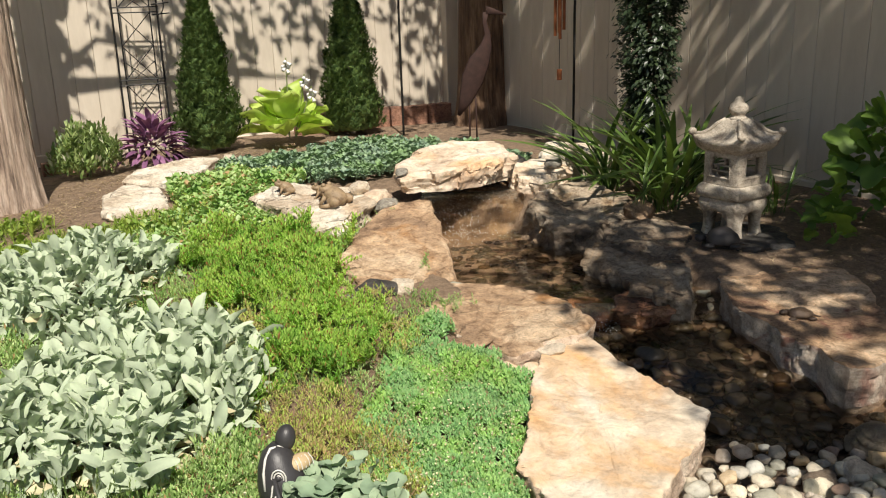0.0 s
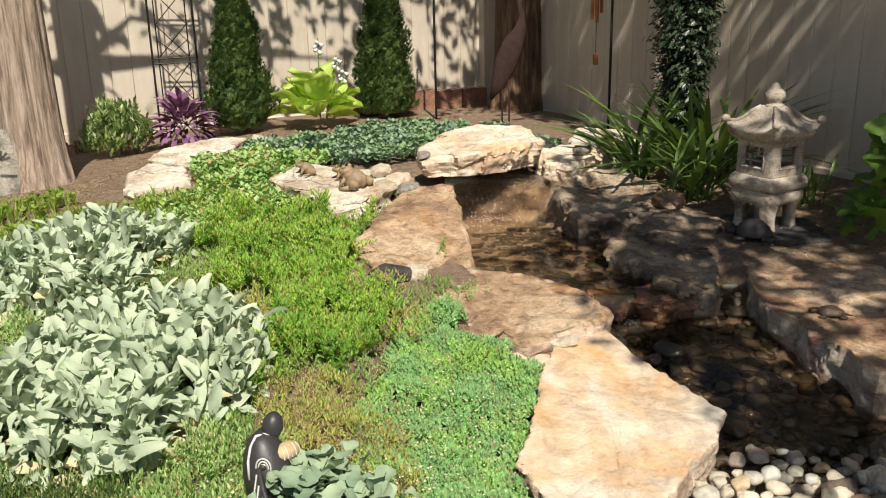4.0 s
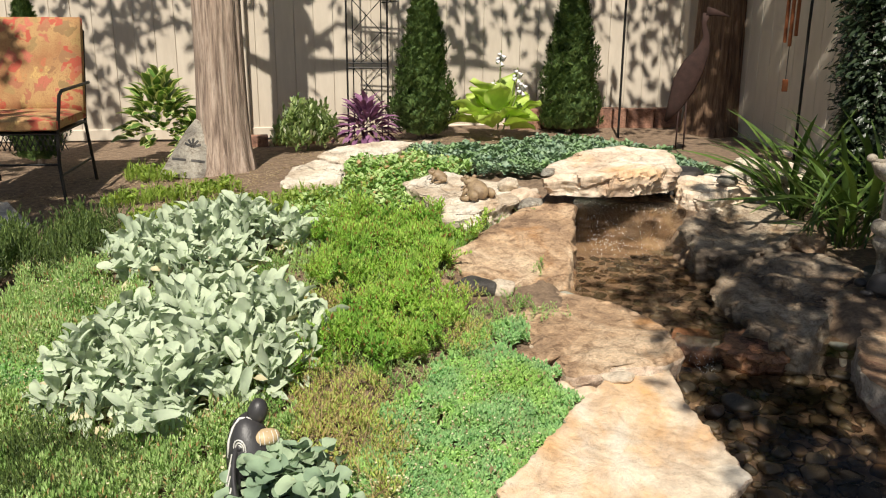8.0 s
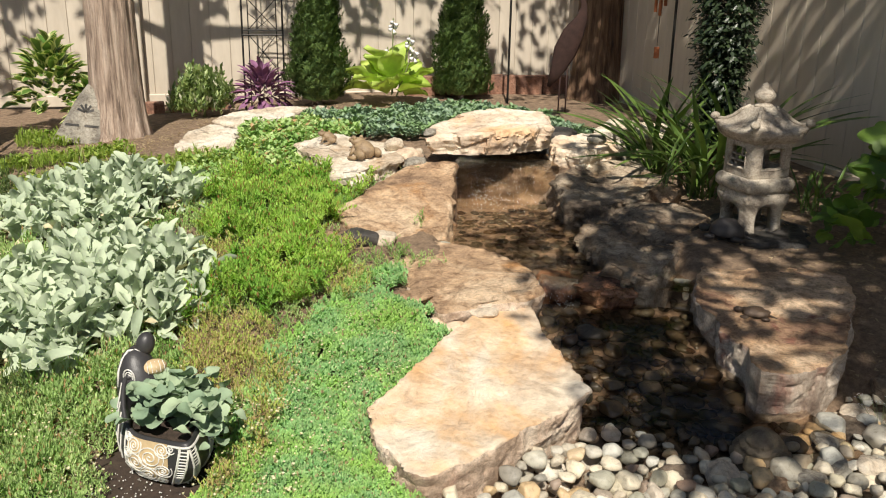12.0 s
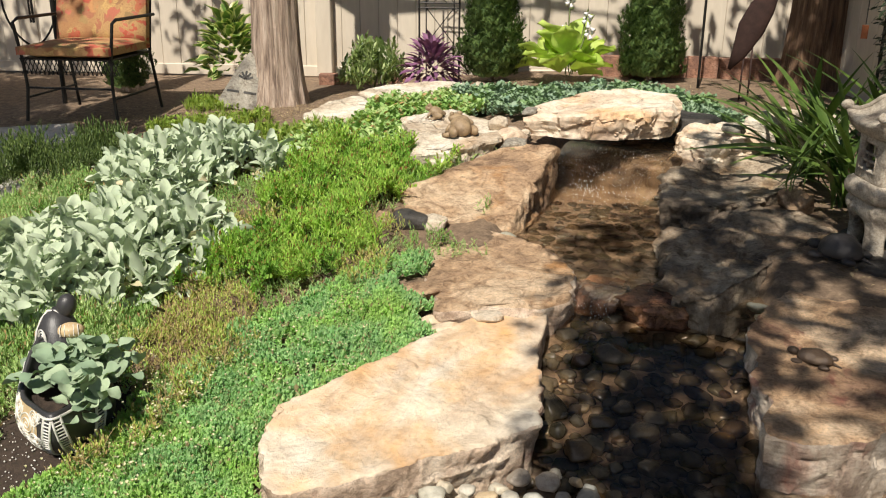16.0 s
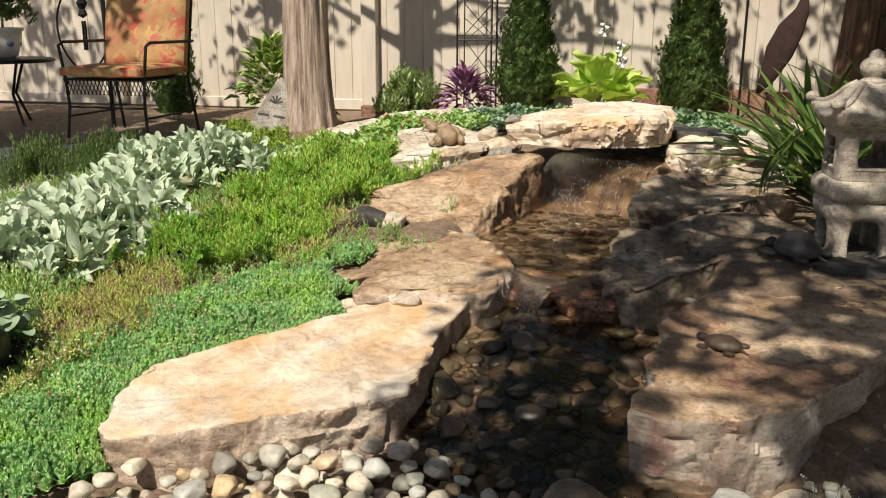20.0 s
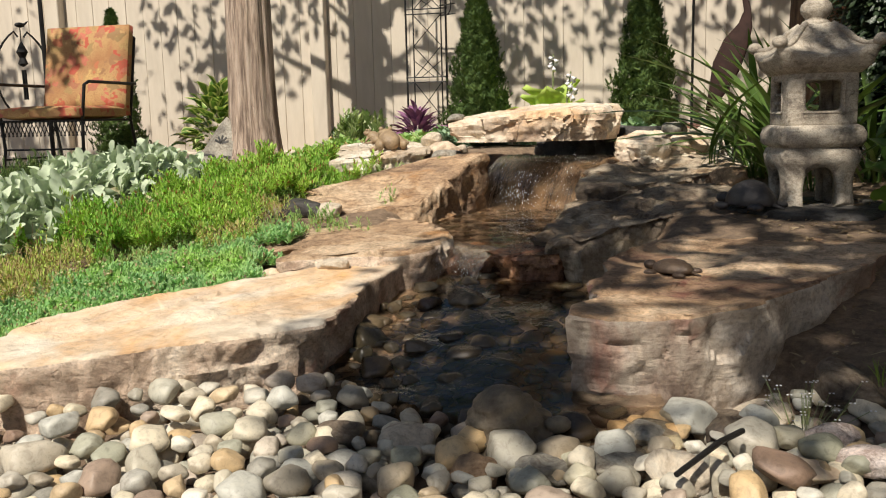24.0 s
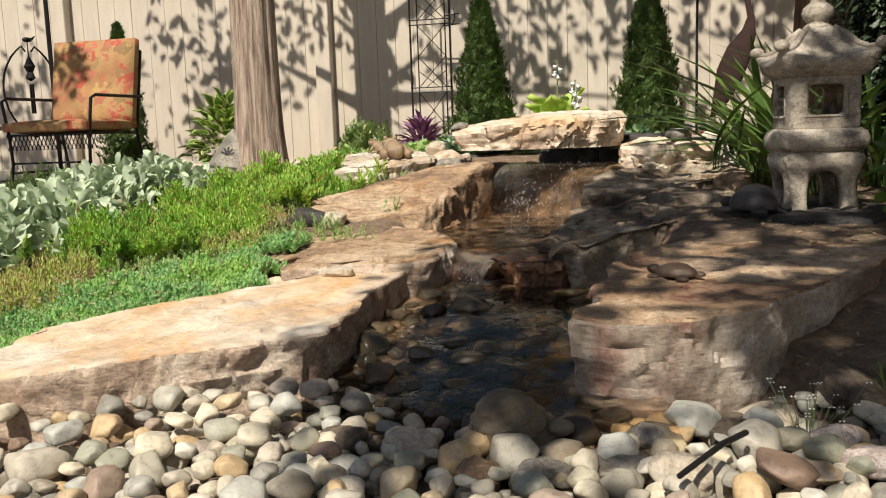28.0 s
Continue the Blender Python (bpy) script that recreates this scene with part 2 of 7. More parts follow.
def ball(bm, at, r, squash=(1, 1, 1), rot=None, n=3):
    own = bmesh.new()
    bmesh.ops.create_icosphere(own, subdivisions=n, radius=1)
    bmesh.ops.scale(own, vec=[r * s for s in squash], verts=own.verts)
    if rot:
        bmesh.ops.transform(own, matrix=rot, verts=own.verts)
    bmesh.ops.translate(own, vec=at, verts=own.verts)
    return merge(bm, own)


def fracture(q, s):
    """Tilted flat facets that meet in sharp ridges."""
    qs = Vector((q.x * s, q.y * s, q.z * s * 0.9))
    c = noise.voronoi(qs)[1][0]
    g = noise.cell_vector(c * 37.3) - Vector((0.5, 0.5, 0.5))
    return (qs - c).dot(g) * 1.7 + (noise.cell(c * 91.7) - 0.5) * 0.6


def rock_mesh(name, outline, z0, tops, seed, rough=0.02, edge=0.03, batter=0.06, n=156, facets=0.02, crumble=0.0, soften=2, terrace=0.0):
    """A quarried boulder: a plan outline (corners in order), a floor height, the heights of the top at each corner."""
    c = Vector((sum(p[0] for p in outline) / len(outline), sum(p[1] for p in outline) / len(outline)))
    zc = sum(tops) / len(tops)
    ang = np.linspace(0, 2 * math.pi, n, endpoint=False)
    rad, zt = [], []
    for a in ang:
        d = Vector((math.cos(a), math.sin(a)))
        best = (0.1, zc)
        for i, p in enumerate(outline):
            q = outline[(i + 1) % len(outline)]
            ex, ey = q[0] - p[0], q[1] - p[1]
            det = d.x * -ey + d.y * ex
            if abs(det) < 1e-9:
                continue
            wx, wy = p[0] - c.x, p[1] - c.y
            r = (wx * -ey + wy * ex) / det
            s = (d.x * wy - d.y * wx) / det
            if r > 0 and -1e-6 <= s <= 1 + 1e-6:
                best = (r, tops[i] * (1 - s) + tops[(i + 1) % len(tops)] * s)
        rad.append(best[0])
        zt.append(best[1])
    for _ in range(soften):
        rad = [0.25 * rad[i - 1] + 0.5 * rad[i] + 0.25 * rad[(i + 1) % n] for i in range(n)]
        zt = [0.25 * zt[i - 1] + 0.5 * zt[i] + 0.25 * zt[(i + 1) % n] for i in range(n)]
    off = Vector((seed * 7.3, seed * 3.1, seed * 1.7))
    verts = []
    rows = []
    sides_n = 18
    for k in range(sides_n):
        f = k / (sides_n - 1)
        rows.append(("side", f))
    for f in (0.35, 0.7, 1.0):
        rows.append(("edge", f))
    for f in np.linspace(0.95, 0.0, 30):
        rows.append(("top", f))
    for kind, f in rows:
        for i, a in enumerate(ang):
            h = zt[i] - z0
            e = min(edge, h * 0.4)
            if kind == "side":
                r, z = rad[i] - batter * (1 - f) * 0.8, z0 + (h - e) * f
            elif kind == "edge":
                r, z = rad[i] - e * (1 - math.cos(f * math.pi / 2)), zt[i] - e + e * math.sin(f * math.pi / 2)
            else:
                r, z = (rad[i] - e) * f, zt[i] * f + zc * (1 - f)
            r = max(r, 0.0)
            p = Vector((c.x + r * math.cos(a), c.y + r * math.sin(a), z))
            q = p + off
            big = noise.noise(q * 3.1) + 0.5 * noise.noise(q * 6.7)
            ridge = 1 - abs(noise.noise(q * 5.3)) * 2
            chip = fracture(q + Vector((0.02, 0.02, 0.02)) * big, 8.5)
            small = fracture(q, 24.0)
            fine = noise.fractal(q * 14, 1.0, 2.0, 4)
            out = Vector((math.cos(a), math.sin(a), 0))
            if kind == "top":
                step = math.floor((noise.noise(q * 2.6) + 0.35 * noise.noise(q * 9)) * 3.0) / 3.0
                p.z += terrace * step * min(1, (1 - f) * 8) + rough * (big * 0.7 + fine * 0.55 + ridge * 0.3) + facets * (0.24 * chip + 0.08 * small) * min(1, (1 - f) * 6)
            else:
                q2 = Vector((q.x * 4, q.y * 4, q.z * 46))
                p += out * (crumble * noise.fractal(q * 22, 1.0, 2.0, 4) + 0.007 * noise.noise(q2) + rough * (big * 0.9 + fine * 1.1 + ridge * 0.5) + facets * (1.25 * chip + 0.5 * small))
                if kind == "edge":
                    p.z += rough * (big * 0.75 + fine * 0.4) * f
            verts.append(p)
    return grid_mesh(name, verts, len(rows), n)


def rock(name, outline, z0, tops, material, seed, label, group="", face=None, **kw):
    me = rock_mesh(name, outline, z0, tops, seed, **kw)
    ob = link(name, me, material)
    me.set_sharp_from_angle(angle=radians(32))
    if face:
        me.materials.append(face)
        around = kw.get("n", 156)
        for p in me.polygons:
            if p.index // around < 18:
                p.material_index = 1
    return tagged(ob, label, "rock", group)


def pebble_mesh(name, seed, n=3, flat=0.62, cut=(0.68, 0.98)):
    bm = bmesh.new()
    bmesh.ops.create_icosphere(bm, subdivisions=n, radius=0.5)
    off = Vector((seed * 5.1, seed * 2.3, 0))
    rnd = random.Random(seed)
    sx, sy = rnd.uniform(0.9, 1.32), rnd.uniform(0.70, 1.0)
    flat *= rnd.uniform(0.8, 1.25)
    cuts = [(Vector((rnd.gauss(0, 1), rnd.gauss(0, 1), rnd.gauss(0, 1))).normalized(), rnd.uniform(*cut)) for _ in range(13)]
    for v in bm.verts:
        q = v.co.normalized()
        k = 1 + 0.16 * noise.noise(q * 1.3 + off) + 0.05 * noise.noise(q * 3.5 + off)
        sq = (abs(q.x) ** 2.6 + abs(q.y) ** 2.6 + abs(q.z) ** 2.6) ** (-1 / 2.6)
        p = q * k * sq
        for n_, d_ in cuts:
            over = p.dot(n_) - d_
            if over > 0:
                p -= n_ * over * 0.96
        v.co = Vector((p.x * sx, p.y * sy, p.z * flat)) * 0.5
    me = bpy.data.meshes.new(name)
    bm.to_mesh(me)
    bm.free()
    me.polygons.foreach_set("use_smooth", [True] * len(me.polygons))
    return me


# ---- lie of the land ----
CREEK = [(0.10, 5.0), (0.12, 4.6), (0.25, 4.2), (0.55, 3.85), (0.80, 3.5), (0.95, 3.1), (1.24, 2.7), (1.42, 2.3), (1.6, 1.8), (1.9, 1.2), (2.3, 0.4)]
CREEK_HALF = [0.2, 0.26, 0.32, 0.34, 0.32, 0.28, 0.46, 0.86, 1.0, 1.1, 1.1]
CREEK_BED = [0.30, 0.16, 0.11, 0.075, 0.085, 0.04, 0.0, 0.0, -0.01, 0.0, 0.0]


def smooth01(v):
    v = max(0.0, min(1.0, v))
    return v * v * (3 - 2 * v)


def creek_at(x, y):
    """Distance outside the creek's edge (negative within) and the bed's height there."""
    best = (9.0, 0.0)
    for i in range(len(CREEK) - 1):
        ax, ay = CREEK[i]
        bx, by = CREEK[i + 1]
        dx, dy = bx - ax, by - ay
        s = max(0.0, min(1.0, ((x - ax) * dx + (y - ay) * dy) / (dx * dx + dy * dy)))
        d = math.hypot(x - ax - s * dx, y - ay - s * dy) - (CREEK_HALF[i] * (1 - s) + CREEK_HALF[i + 1] * s)
        if d < best[0]:
            best = (d, CREEK_BED[i] * (1 - s) + CREEK_BED[i + 1] * s)
    return best


def bank(x, y):
    """The height of the planted ground, leaving the creek out."""
    left = 0.045 + 0.27 * smooth01((y - 2.0) / 3.0) + 0.10 * math.exp(-((x + 0.2) ** 2 + (y - 5.2) ** 2) / 1.2)
    left -= 0.10 * smooth01((-x - 1.4) / 1.6)
    left += 0.05 * math.exp(-((x + 0.7) ** 2 + (y - 2.9) ** 2) / 0.6)
    right = 0.02 + 0.26 * smooth01((y - 2.6) / 1.6)
    k = smooth01((x - 0.4) / 0.7)
    return left * (1 - k) + right * k


def land(x, y):
    d, bed = creek_at(x, y)
    k = smooth01(d / 0.16 + 0.3)
    return bed * (1 - k) + bank(x, y) * k + 0.012 * noise.noise(Vector((x * 2.3, y * 2.3, 0)))


# ---- ground ----
def soil_material():
    m, t, b = nodes_of("soil")
    co = coords(t)
    n1 = noise_tex(t, co, 1.3, 6, 0.6)
    n2 = noise_tex(t, co, 28, 8, 0.75)
    n3 = noise_tex(t, co, 110, 4, 0.7)
    c = mix(t, n1, ramp(t, n2, [(0.3, (0.07, 0.048, 0.034)), (0.55, (0.23, 0.16, 0.105)), (0.75, (0.42, 0.33, 0.23))]),
            ramp(t, n2, [(0.3, (0.13, 0.085, 0.055)), (0.6, (0.34, 0.235, 0.15)), (0.8, (0.50, 0.40, 0.29))]))
    t.links.new(c, b.inputs["Base Color"])
    b.inputs["Roughness"].default_value = 0.95
    bump(t, b, n2, 0.9, 0.02)
    bump(t, b, n3, 0.7, 0.006)
    return m


M["soil"] = soil_material()


def axis_steps(lo, hi, step, far):
    inner = list(np.arange(lo, hi + 1e-6, step))
    out = [0.6, 1.8, 5, 14, 40, 120, far]
    return [lo - v for v in out[::-1]] + inner + [hi + v for v in out]


gx, gy = axis_steps(-4.6, 3.2, 0.05, 400), axis_steps(0.2, 8.6, 0.05, 400)
ground = link("ground", grid_mesh("ground", [(x, y, land(x, y) if abs(x) < 6 and -2 < y < 10 else 0.2) for y in gy for x in gx], len(gy), len(gx), False), M["soil"])
tagged(ground, "brown garden soil with scattered mulch and litter", "ground", kind="structure")

# ---- paved path ----
M["concrete"] = stone("pale_concrete", (0.72, 0.69, 0.63), (0.64, 0.60, 0.54), (0.50, 0.46, 0.40), None, 5.0, mottle=0.3, cracked=0.1, relief=0.003)
PATH_EDGE = [(-1.30, 2.02), (-1.72, 2.55), (-2.12, 2.95), (-2.56, 3.62), (-2.86, 3.98), (-3.3, 4.25)]
vs = []
for z_off in (-0.03, 0.014):
    for ex, ey in PATH_EDGE:
        for w in (0.0, 0.3, 0.6, 0.9, 1.2):
            x, y = ex - w * 0.80, ey - w * 0.60
            vs.append((x, y, land(x, y) + z_off))
faces = []
for layer in (0, 30):
    for i in range(5):
        for k in range(4):
            a = layer + i * 5 + k
            faces.append((a, a + 1, a + 6, a + 5))
rim = [i for i in range(5)] + [i * 5 + 4 for i in range(1, 6)] + [25 + k for k in (3, 2, 1, 0)] + [i * 5 for i in (4, 3, 2, 1)]
faces += [(p, q, q + 30, p + 30) for p, q in zip(rim, rim[1:] + rim[:1])]
path_mesh = bpy.data.meshes.new("path")
path_mesh.from_pydata(vs, [], faces)
tagged(link("path", path_mesh, M["concrete"], smooth=False), "pale concrete garden path along the planted bed", "path", kind="structure")

# ---- fence ----
CORNER = Vector((0.05, 8.42, 0))
LEFT_U = Vector((-math.cos(radians(29.5)), -math.sin(radians(29.5)), 0))
RIGHT_U = Vector((0.520, -0.854, 0)).normalized()


def fence_material():
    m, t, b = nodes_of("tan_vinyl")
    co = coords(t)
    r = t.nodes.new("ShaderNodeObjectInfo").outputs["Random"]
    base = ramp(t, r, [(0, (0.60, 0.53, 0.435)), (1, (0.64, 0.57, 0.47))])
    dirt = noise_tex(t, co, 3, 6, 0.65, (3, 3, 0.6))
    c = mix(t, 0.6, base, ramp(t, dirt, [(0.3, (0.75, 0.72, 0.68)), (0.65, (1.05, 1.04, 1.02))]), "MULTIPLY")
    t.links.new(c, b.inputs["Base Color"])
    b.inputs["Roughness"].default_value = 0.55
    bump(t, b, noise_tex(t, co, 60, 4, 0.6, (6, 6, 0.4)), 0.25, 0.002)
    return m


M["fence"] = fence_material()


def fence_run(name, start, u, length, post_at, label):
    yaw = math.degrees(math.atan2(u.y, u.x))
    side = -1 if name.endswith("left") else 1
    f = thing(name, pose(start.x, start.y, 0.24, 0, 0, yaw), label, "fence", kind="structure")
    w = 0.152
    bm = box(w - 0.002, 0.022, 1.95, (0, 0, 0.975), 0.003)
    me = bpy.data.meshes.new("board")
    bm.to_mesh(me)
    bm.free()
    me.materials.append(M["fence"])
    for i in range(int(length / w)):
        ob = new("board", me)
        ob.parent = f
        ob.location = (w * (i + 0.5), 0.002 * random.uniform(-1, 1), 0)
    part("backing_rail", box(length, 0.012, 1.9, (length / 2, 0.02 * side, 0.96)), M["fence"], f)
    for z in (0.03, 1.9):
        part("rail", box(length, 0.05, 0.09, (length / 2, 0, z), 0.006), M["fence"], f)
    for d in post_at:
        p = part("post", box(0.125, 0.125, 2.1, (d, -0.045 * side, 1.05), 0.006), M["fence"], f)
        part("post_cap", box(0.15, 0.15, 0.04, (d, -0.045 * side, 2.12), 0.012), M["fence"], p)
    return f


fence_run("fence_left", CORNER, LEFT_U, 9.0, (0.06, 3.78, 6.1, 8.6), "tan vinyl board fence with tree shadows on it")
fence_run("fence_right", CORNER, RIGHT_U, 7.5, (2.4, 4.9, 7.3), "tan vinyl board fence in dappled shade")

M["wetstone"] = stone("wet_stone", (0.34, 0.23, 0.13), (0.23, 0.145, 0.08), (0.10, 0.066, 0.04), None, 6, rough=0.25, relief=0.008)
M["weirstone"] = stone("weir_stone", (0.36, 0.19, 0.10), (0.25, 0.12, 0.07), (0.10, 0.055, 0.04), None, 6, rough=0.25, relief=0.008)

# ---- boulders ----
BK = "boulders along the creek"
rock("sandstone_slab", [(0.25, 2.42), (0.285, 2.57), (0.32, 2.80), (0.35, 3.0), (0.41, 3.23), (0.56, 3.30), (0.66, 3.06), (0.745, 2.92), (0.835, 2.72), (0.75, 2.52), (0.68, 2.40), (0.60, 2.27), (0.51, 2.165), (0.41, 2.21), (0.315, 2.31)],
     -0.04, [0.15, 0.16, 0.165, 0.165, 0.175, 0.175, 0.165, 0.16, 0.155, 0.15, 0.145, 0.14, 0.13, 0.13, 0.14], M["slab"], 1, "large cream sandstone slab stained orange beside the creek", BK, rough=0.007, edge=0.010, batter=0.012, facets=0.008, crumble=0.009, n=300, terrace=0.009, face=M["broken"])
rock("flat_boulder", [(-0.07, 3.50), (-0.07, 3.63), (-0.01, 3.79), (0.17, 3.78), (0.29, 3.75), (0.42, 3.67), (0.525, 3.56), (0.58, 3.45), (0.605, 3.33), (0.57, 3.25), (0.42, 3.16), (0.29, 3.08), (0.18, 3.20), (0.05, 3.36)],
     -0.08, [0.20, 0.21, 0.22, 0.22, 0.22, 0.22, 0.215, 0.21, 0.205, 0.20, 0.20, 0.19, 0.19, 0.195], M["tan"], 2, "flat tan sandstone boulder at the weir", BK, rough=0.010, edge=0.016, batter=0.02, facets=0.013, crumble=0.008, terrace=0.006, n=200, soften=2, face=M["broken"])
rock("sloping_boulder", [(-0.43, 3.82), (-0.33, 4.22), (-0.20, 4.50), (-0.04, 4.50), (0.01, 4.30), (0.09, 3.90), (-0.10, 3.70), (-0.28, 3.70)],
     0.02, [0.29, 0.36, 0.41, 0.41, 0.37, 0.25, 0.24, 0.26], M["tan"], 3, "brown sloping sandstone boulder beside the upper pool", BK, rough=0.010, edge=0.014, batter=-0.03, facets=0.014, crumble=0.008, terrace=0.006)
rock("cap_stone", [(-0.17, 4.40), (-0.20, 4.62), (-0.10, 4.86), (0.06, 5.02), (0.28, 5.04), (0.37, 4.88), (0.385, 4.70), (0.32, 4.58), (0.05, 4.42)],
     0.455, [0.545, 0.575, 0.60, 0.61, 0.605, 0.595, 0.59, 0.59, 0.57], M["cap"], 4, "pale sandstone cap stone bridging the small waterfall", BK, rough=0.010, edge=0.030, batter=0.03, terrace=0.005, facets=0.020, n=200, soften=1)
rock("frog_stone", [(-0.92, 4.50), (-0.80, 4.76), (-0.40, 4.66), (-0.30, 4.42), (-0.38, 4.12), (-0.52, 4.05), (-0.64, 4.22)],
     0.2, [0.44, 0.45, 0.45, 0.43, 0.41, 0.40, 0.42], M["white"], 5, "pale flat stone with frog statues on it", BK, rough=0.014, edge=0.02)
rock("border_stone", [(-1.72, 4.64), (-1.84, 4.98), (-1.80, 5.20), (-1.58, 5.16), (-1.44, 4.86), (-1.34, 4.58), (-1.52, 4.52)],
     0.15, [0.35, 0.36, 0.375, 0.375, 0.365, 0.35, 0.345], M["white"], 6, "flat cream border stone in the soil", BK, rough=0.012, edge=0.02)
rock("border_stone", [(-1.86, 5.28), (-1.88, 5.60), (-1.66, 5.92), (-1.44, 5.90), (-1.46, 5.50), (-1.56, 5.22)],
     0.2, [0.385, 0.39, 0.40, 0.40, 0.395, 0.385], M["white"], 7, "flat cream border stone beside the low plants", BK, rough=0.012, edge=0.02)
rock("turtle_boulder", [(1.17, 3.30), (1.115, 3.44), (1.12, 3.60), (1.16, 3.80), (1.21, 3.93), (1.34, 3.98), (1.48, 3.92), (1.66, 3.78), (1.68, 3.55), (1.625, 3.32), (1.605, 3.20), (1.575, 3.11), (1.50, 2.985), (1.46, 2.95), (1.40, 2.915), (1.32, 2.90), (1.295, 2.94), (1.29, 3.06), (1.255, 3.10), (1.20, 3.165), (1.19, 3.27)],
     -0.03, [0.22, 0.22, 0.23, 0.235, 0.24, 0.245, 0.245, 0.245, 0.235, 0.22, 0.215, 0.21, 0.20, 0.20, 0.20, 0.205, 0.205, 0.205, 0.205, 0.21, 0.215], M["brown"], 8, "big tan and grey sandstone boulder with a turtle statue", BK, rough=0.006, edge=0.010, batter=0.03, facets=0.010, crumble=0.005, n=320, soften=0, terrace=0.014, face=M["greyface"])
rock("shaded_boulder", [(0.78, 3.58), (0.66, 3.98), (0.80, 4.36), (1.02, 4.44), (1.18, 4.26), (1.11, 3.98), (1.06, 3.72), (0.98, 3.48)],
     -0.05, [0.24, 0.27, 0.31, 0.32, 0.30, 0.28, 0.26, 0.23], M["grey"], 9, "weathered boulder on the shaded bank, its colour darkened for the shade", BK, rough=0.016, edge=0.03, batter=0.02, facets=0.035, terrace=0.035, soften=1)
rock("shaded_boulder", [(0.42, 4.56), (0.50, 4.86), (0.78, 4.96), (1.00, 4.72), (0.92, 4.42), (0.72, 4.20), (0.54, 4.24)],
     0.0, [0.36, 0.38, 0.38, 0.36, 0.34, 0.31, 0.32], M["grey"], 10, "low boulder beside the waterfall pool, its colour darkened for the shade", BK, rough=0.014, edge=0.03, batter=0.02, facets=0.035, terrace=0.035, soften=1)
rock("shelf_stone", [(0.38, 4.74), (0.36, 5.02), (0.62, 5.16), (0.70, 4.96), (0.56, 4.72)],
     0.3, [0.46, 0.48, 0.48, 0.46, 0.45], M["cap"], 11, "pale block beside the waterfall", BK, rough=0.018, edge=0.03)
rock("shelf_stone", [(0.56, 5.20), (0.62, 5.50), (0.98, 5.52), (1.04, 5.30), (0.80, 5.16)],
     0.3, [0.50, 0.52, 0.50, 0.48, 0.49], M["white"], 12, "pale flat stone behind the waterfall", BK, rough=0.014, edge=0.03)
rock("weir_stone", [(0.69, 3.50), (0.70, 3.66), (0.82, 3.72), (0.95, 3.64), (0.93, 3.50), (0.81, 3.45)],
     0.0, [0.185, 0.195, 0.20, 0.20, 0.19, 0.185], M["weirstone"], 13, "wet reddish stone forming the weir", BK, rough=0.010, edge=0.02, facets=0.02)
rock("weir_stone", [(0.50, 3.54), (0.52, 3.68), (0.66, 3.70), (0.70, 3.58), (0.66, 3.48), (0.56, 3.47)],
     0.0, [0.165, 0.17, 0.17, 0.165, 0.16, 0.16], M["weirstone"], 16, "low wet brown stone under the spilling water", BK, rough=0.010, edge=0.02, facets=0.02)
rock("lip_stone", [(-0.10, 4.66), (-0.08, 5.1), (0.44, 5.1), (0.44, 4.7), (0.2, 4.62)],
     0.1, [0.375, 0.38, 0.38, 0.375, 0.37], M["wetstone"], 14, "wet dark stone lip of the waterfall", BK, rough=0.006, edge=0.015, batter=0.0)
# near-black block stands in for the dark shade under the cap stone
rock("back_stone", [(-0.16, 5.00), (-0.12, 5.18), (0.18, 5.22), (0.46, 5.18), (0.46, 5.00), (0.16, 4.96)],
     0.1, [0.50, 0.50, 0.50, 0.50, 0.50, 0.50], M["darkstone"], 17, "near-black block added for the shaded void behind the small waterfall", BK, rough=0.006, edge=0.02)
rock("lantern_stone", [(1.14, 4.02), (1.18, 4.40), (1.40, 4.48), (1.60, 4.30), (1.56, 4.02), (1.36, 3.96)],
     0.0, [0.284, 0.284, 0.284, 0.284, 0.284, 0.284], M["darkstone"], 15, "flat dark stone under the stone lantern", BK, rough=0.006, edge=0.02)


# ---- water ----
def water_material():
    m, t, b = nodes_of("water")
    b.inputs["Base Color"].default_value = (0.66, 0.55, 0.42, 1)
    b.inputs["Transmission Weight"].default_value = 1.0
    b.inputs["IOR"].default_value = 1.33
    b.inputs["Roughness"].default_value = 0.02
    co = coords(t)
    bump(t, b, noise_tex(t, co, 11, 4, 0.6, dist=0.8), 0.35, 0.005)
    bump(t, b, noise_tex(t, co, 38, 3, 0.5), 0.35, 0.0018)
    return m


M["water"] = water_material()


def water_sheet(name, level, y_lo, y_hi, label, width=1.5):
    rows, cols = 40, 24
    vs = []
    for i in range(rows):
        y = y_lo + (y_hi - y_lo) * i / (rows - 1)
        for k in range(len(CREEK) - 1):
            if CREEK[k + 1][1] <= y <= CREEK[k][1]:
                s = (CREEK[k][1] - y) / (CREEK[k][1] - CREEK[k + 1][1])
                cx = CREEK[k][0] * (1 - s) + CREEK[k + 1][0] * s
                break
        for j in range(cols):
            x = cx + (j / (cols - 1) - 0.5) * width
            vs.append((x, y, level(y) + 0.004 * noise.noise(Vector((x * 9, y * 9, 0)))))
    ob = link(name, grid_mesh(name, vs, rows, cols, False), M["water"])
    ob.visible_shadow = False
    return tagged(ob, label, "water", kind="structure")


water_sheet("water_upper", lambda y: 0.185, 3.56, 4.68, "clear rippling water over brown pebbles in the upper pool")
water_sheet("water_lower", lambda y: 0.034 + 0.090 * smooth01((y - 2.62) / 0.98), 2.72, 3.54, "dark clear water running over cobbles", 0.85)


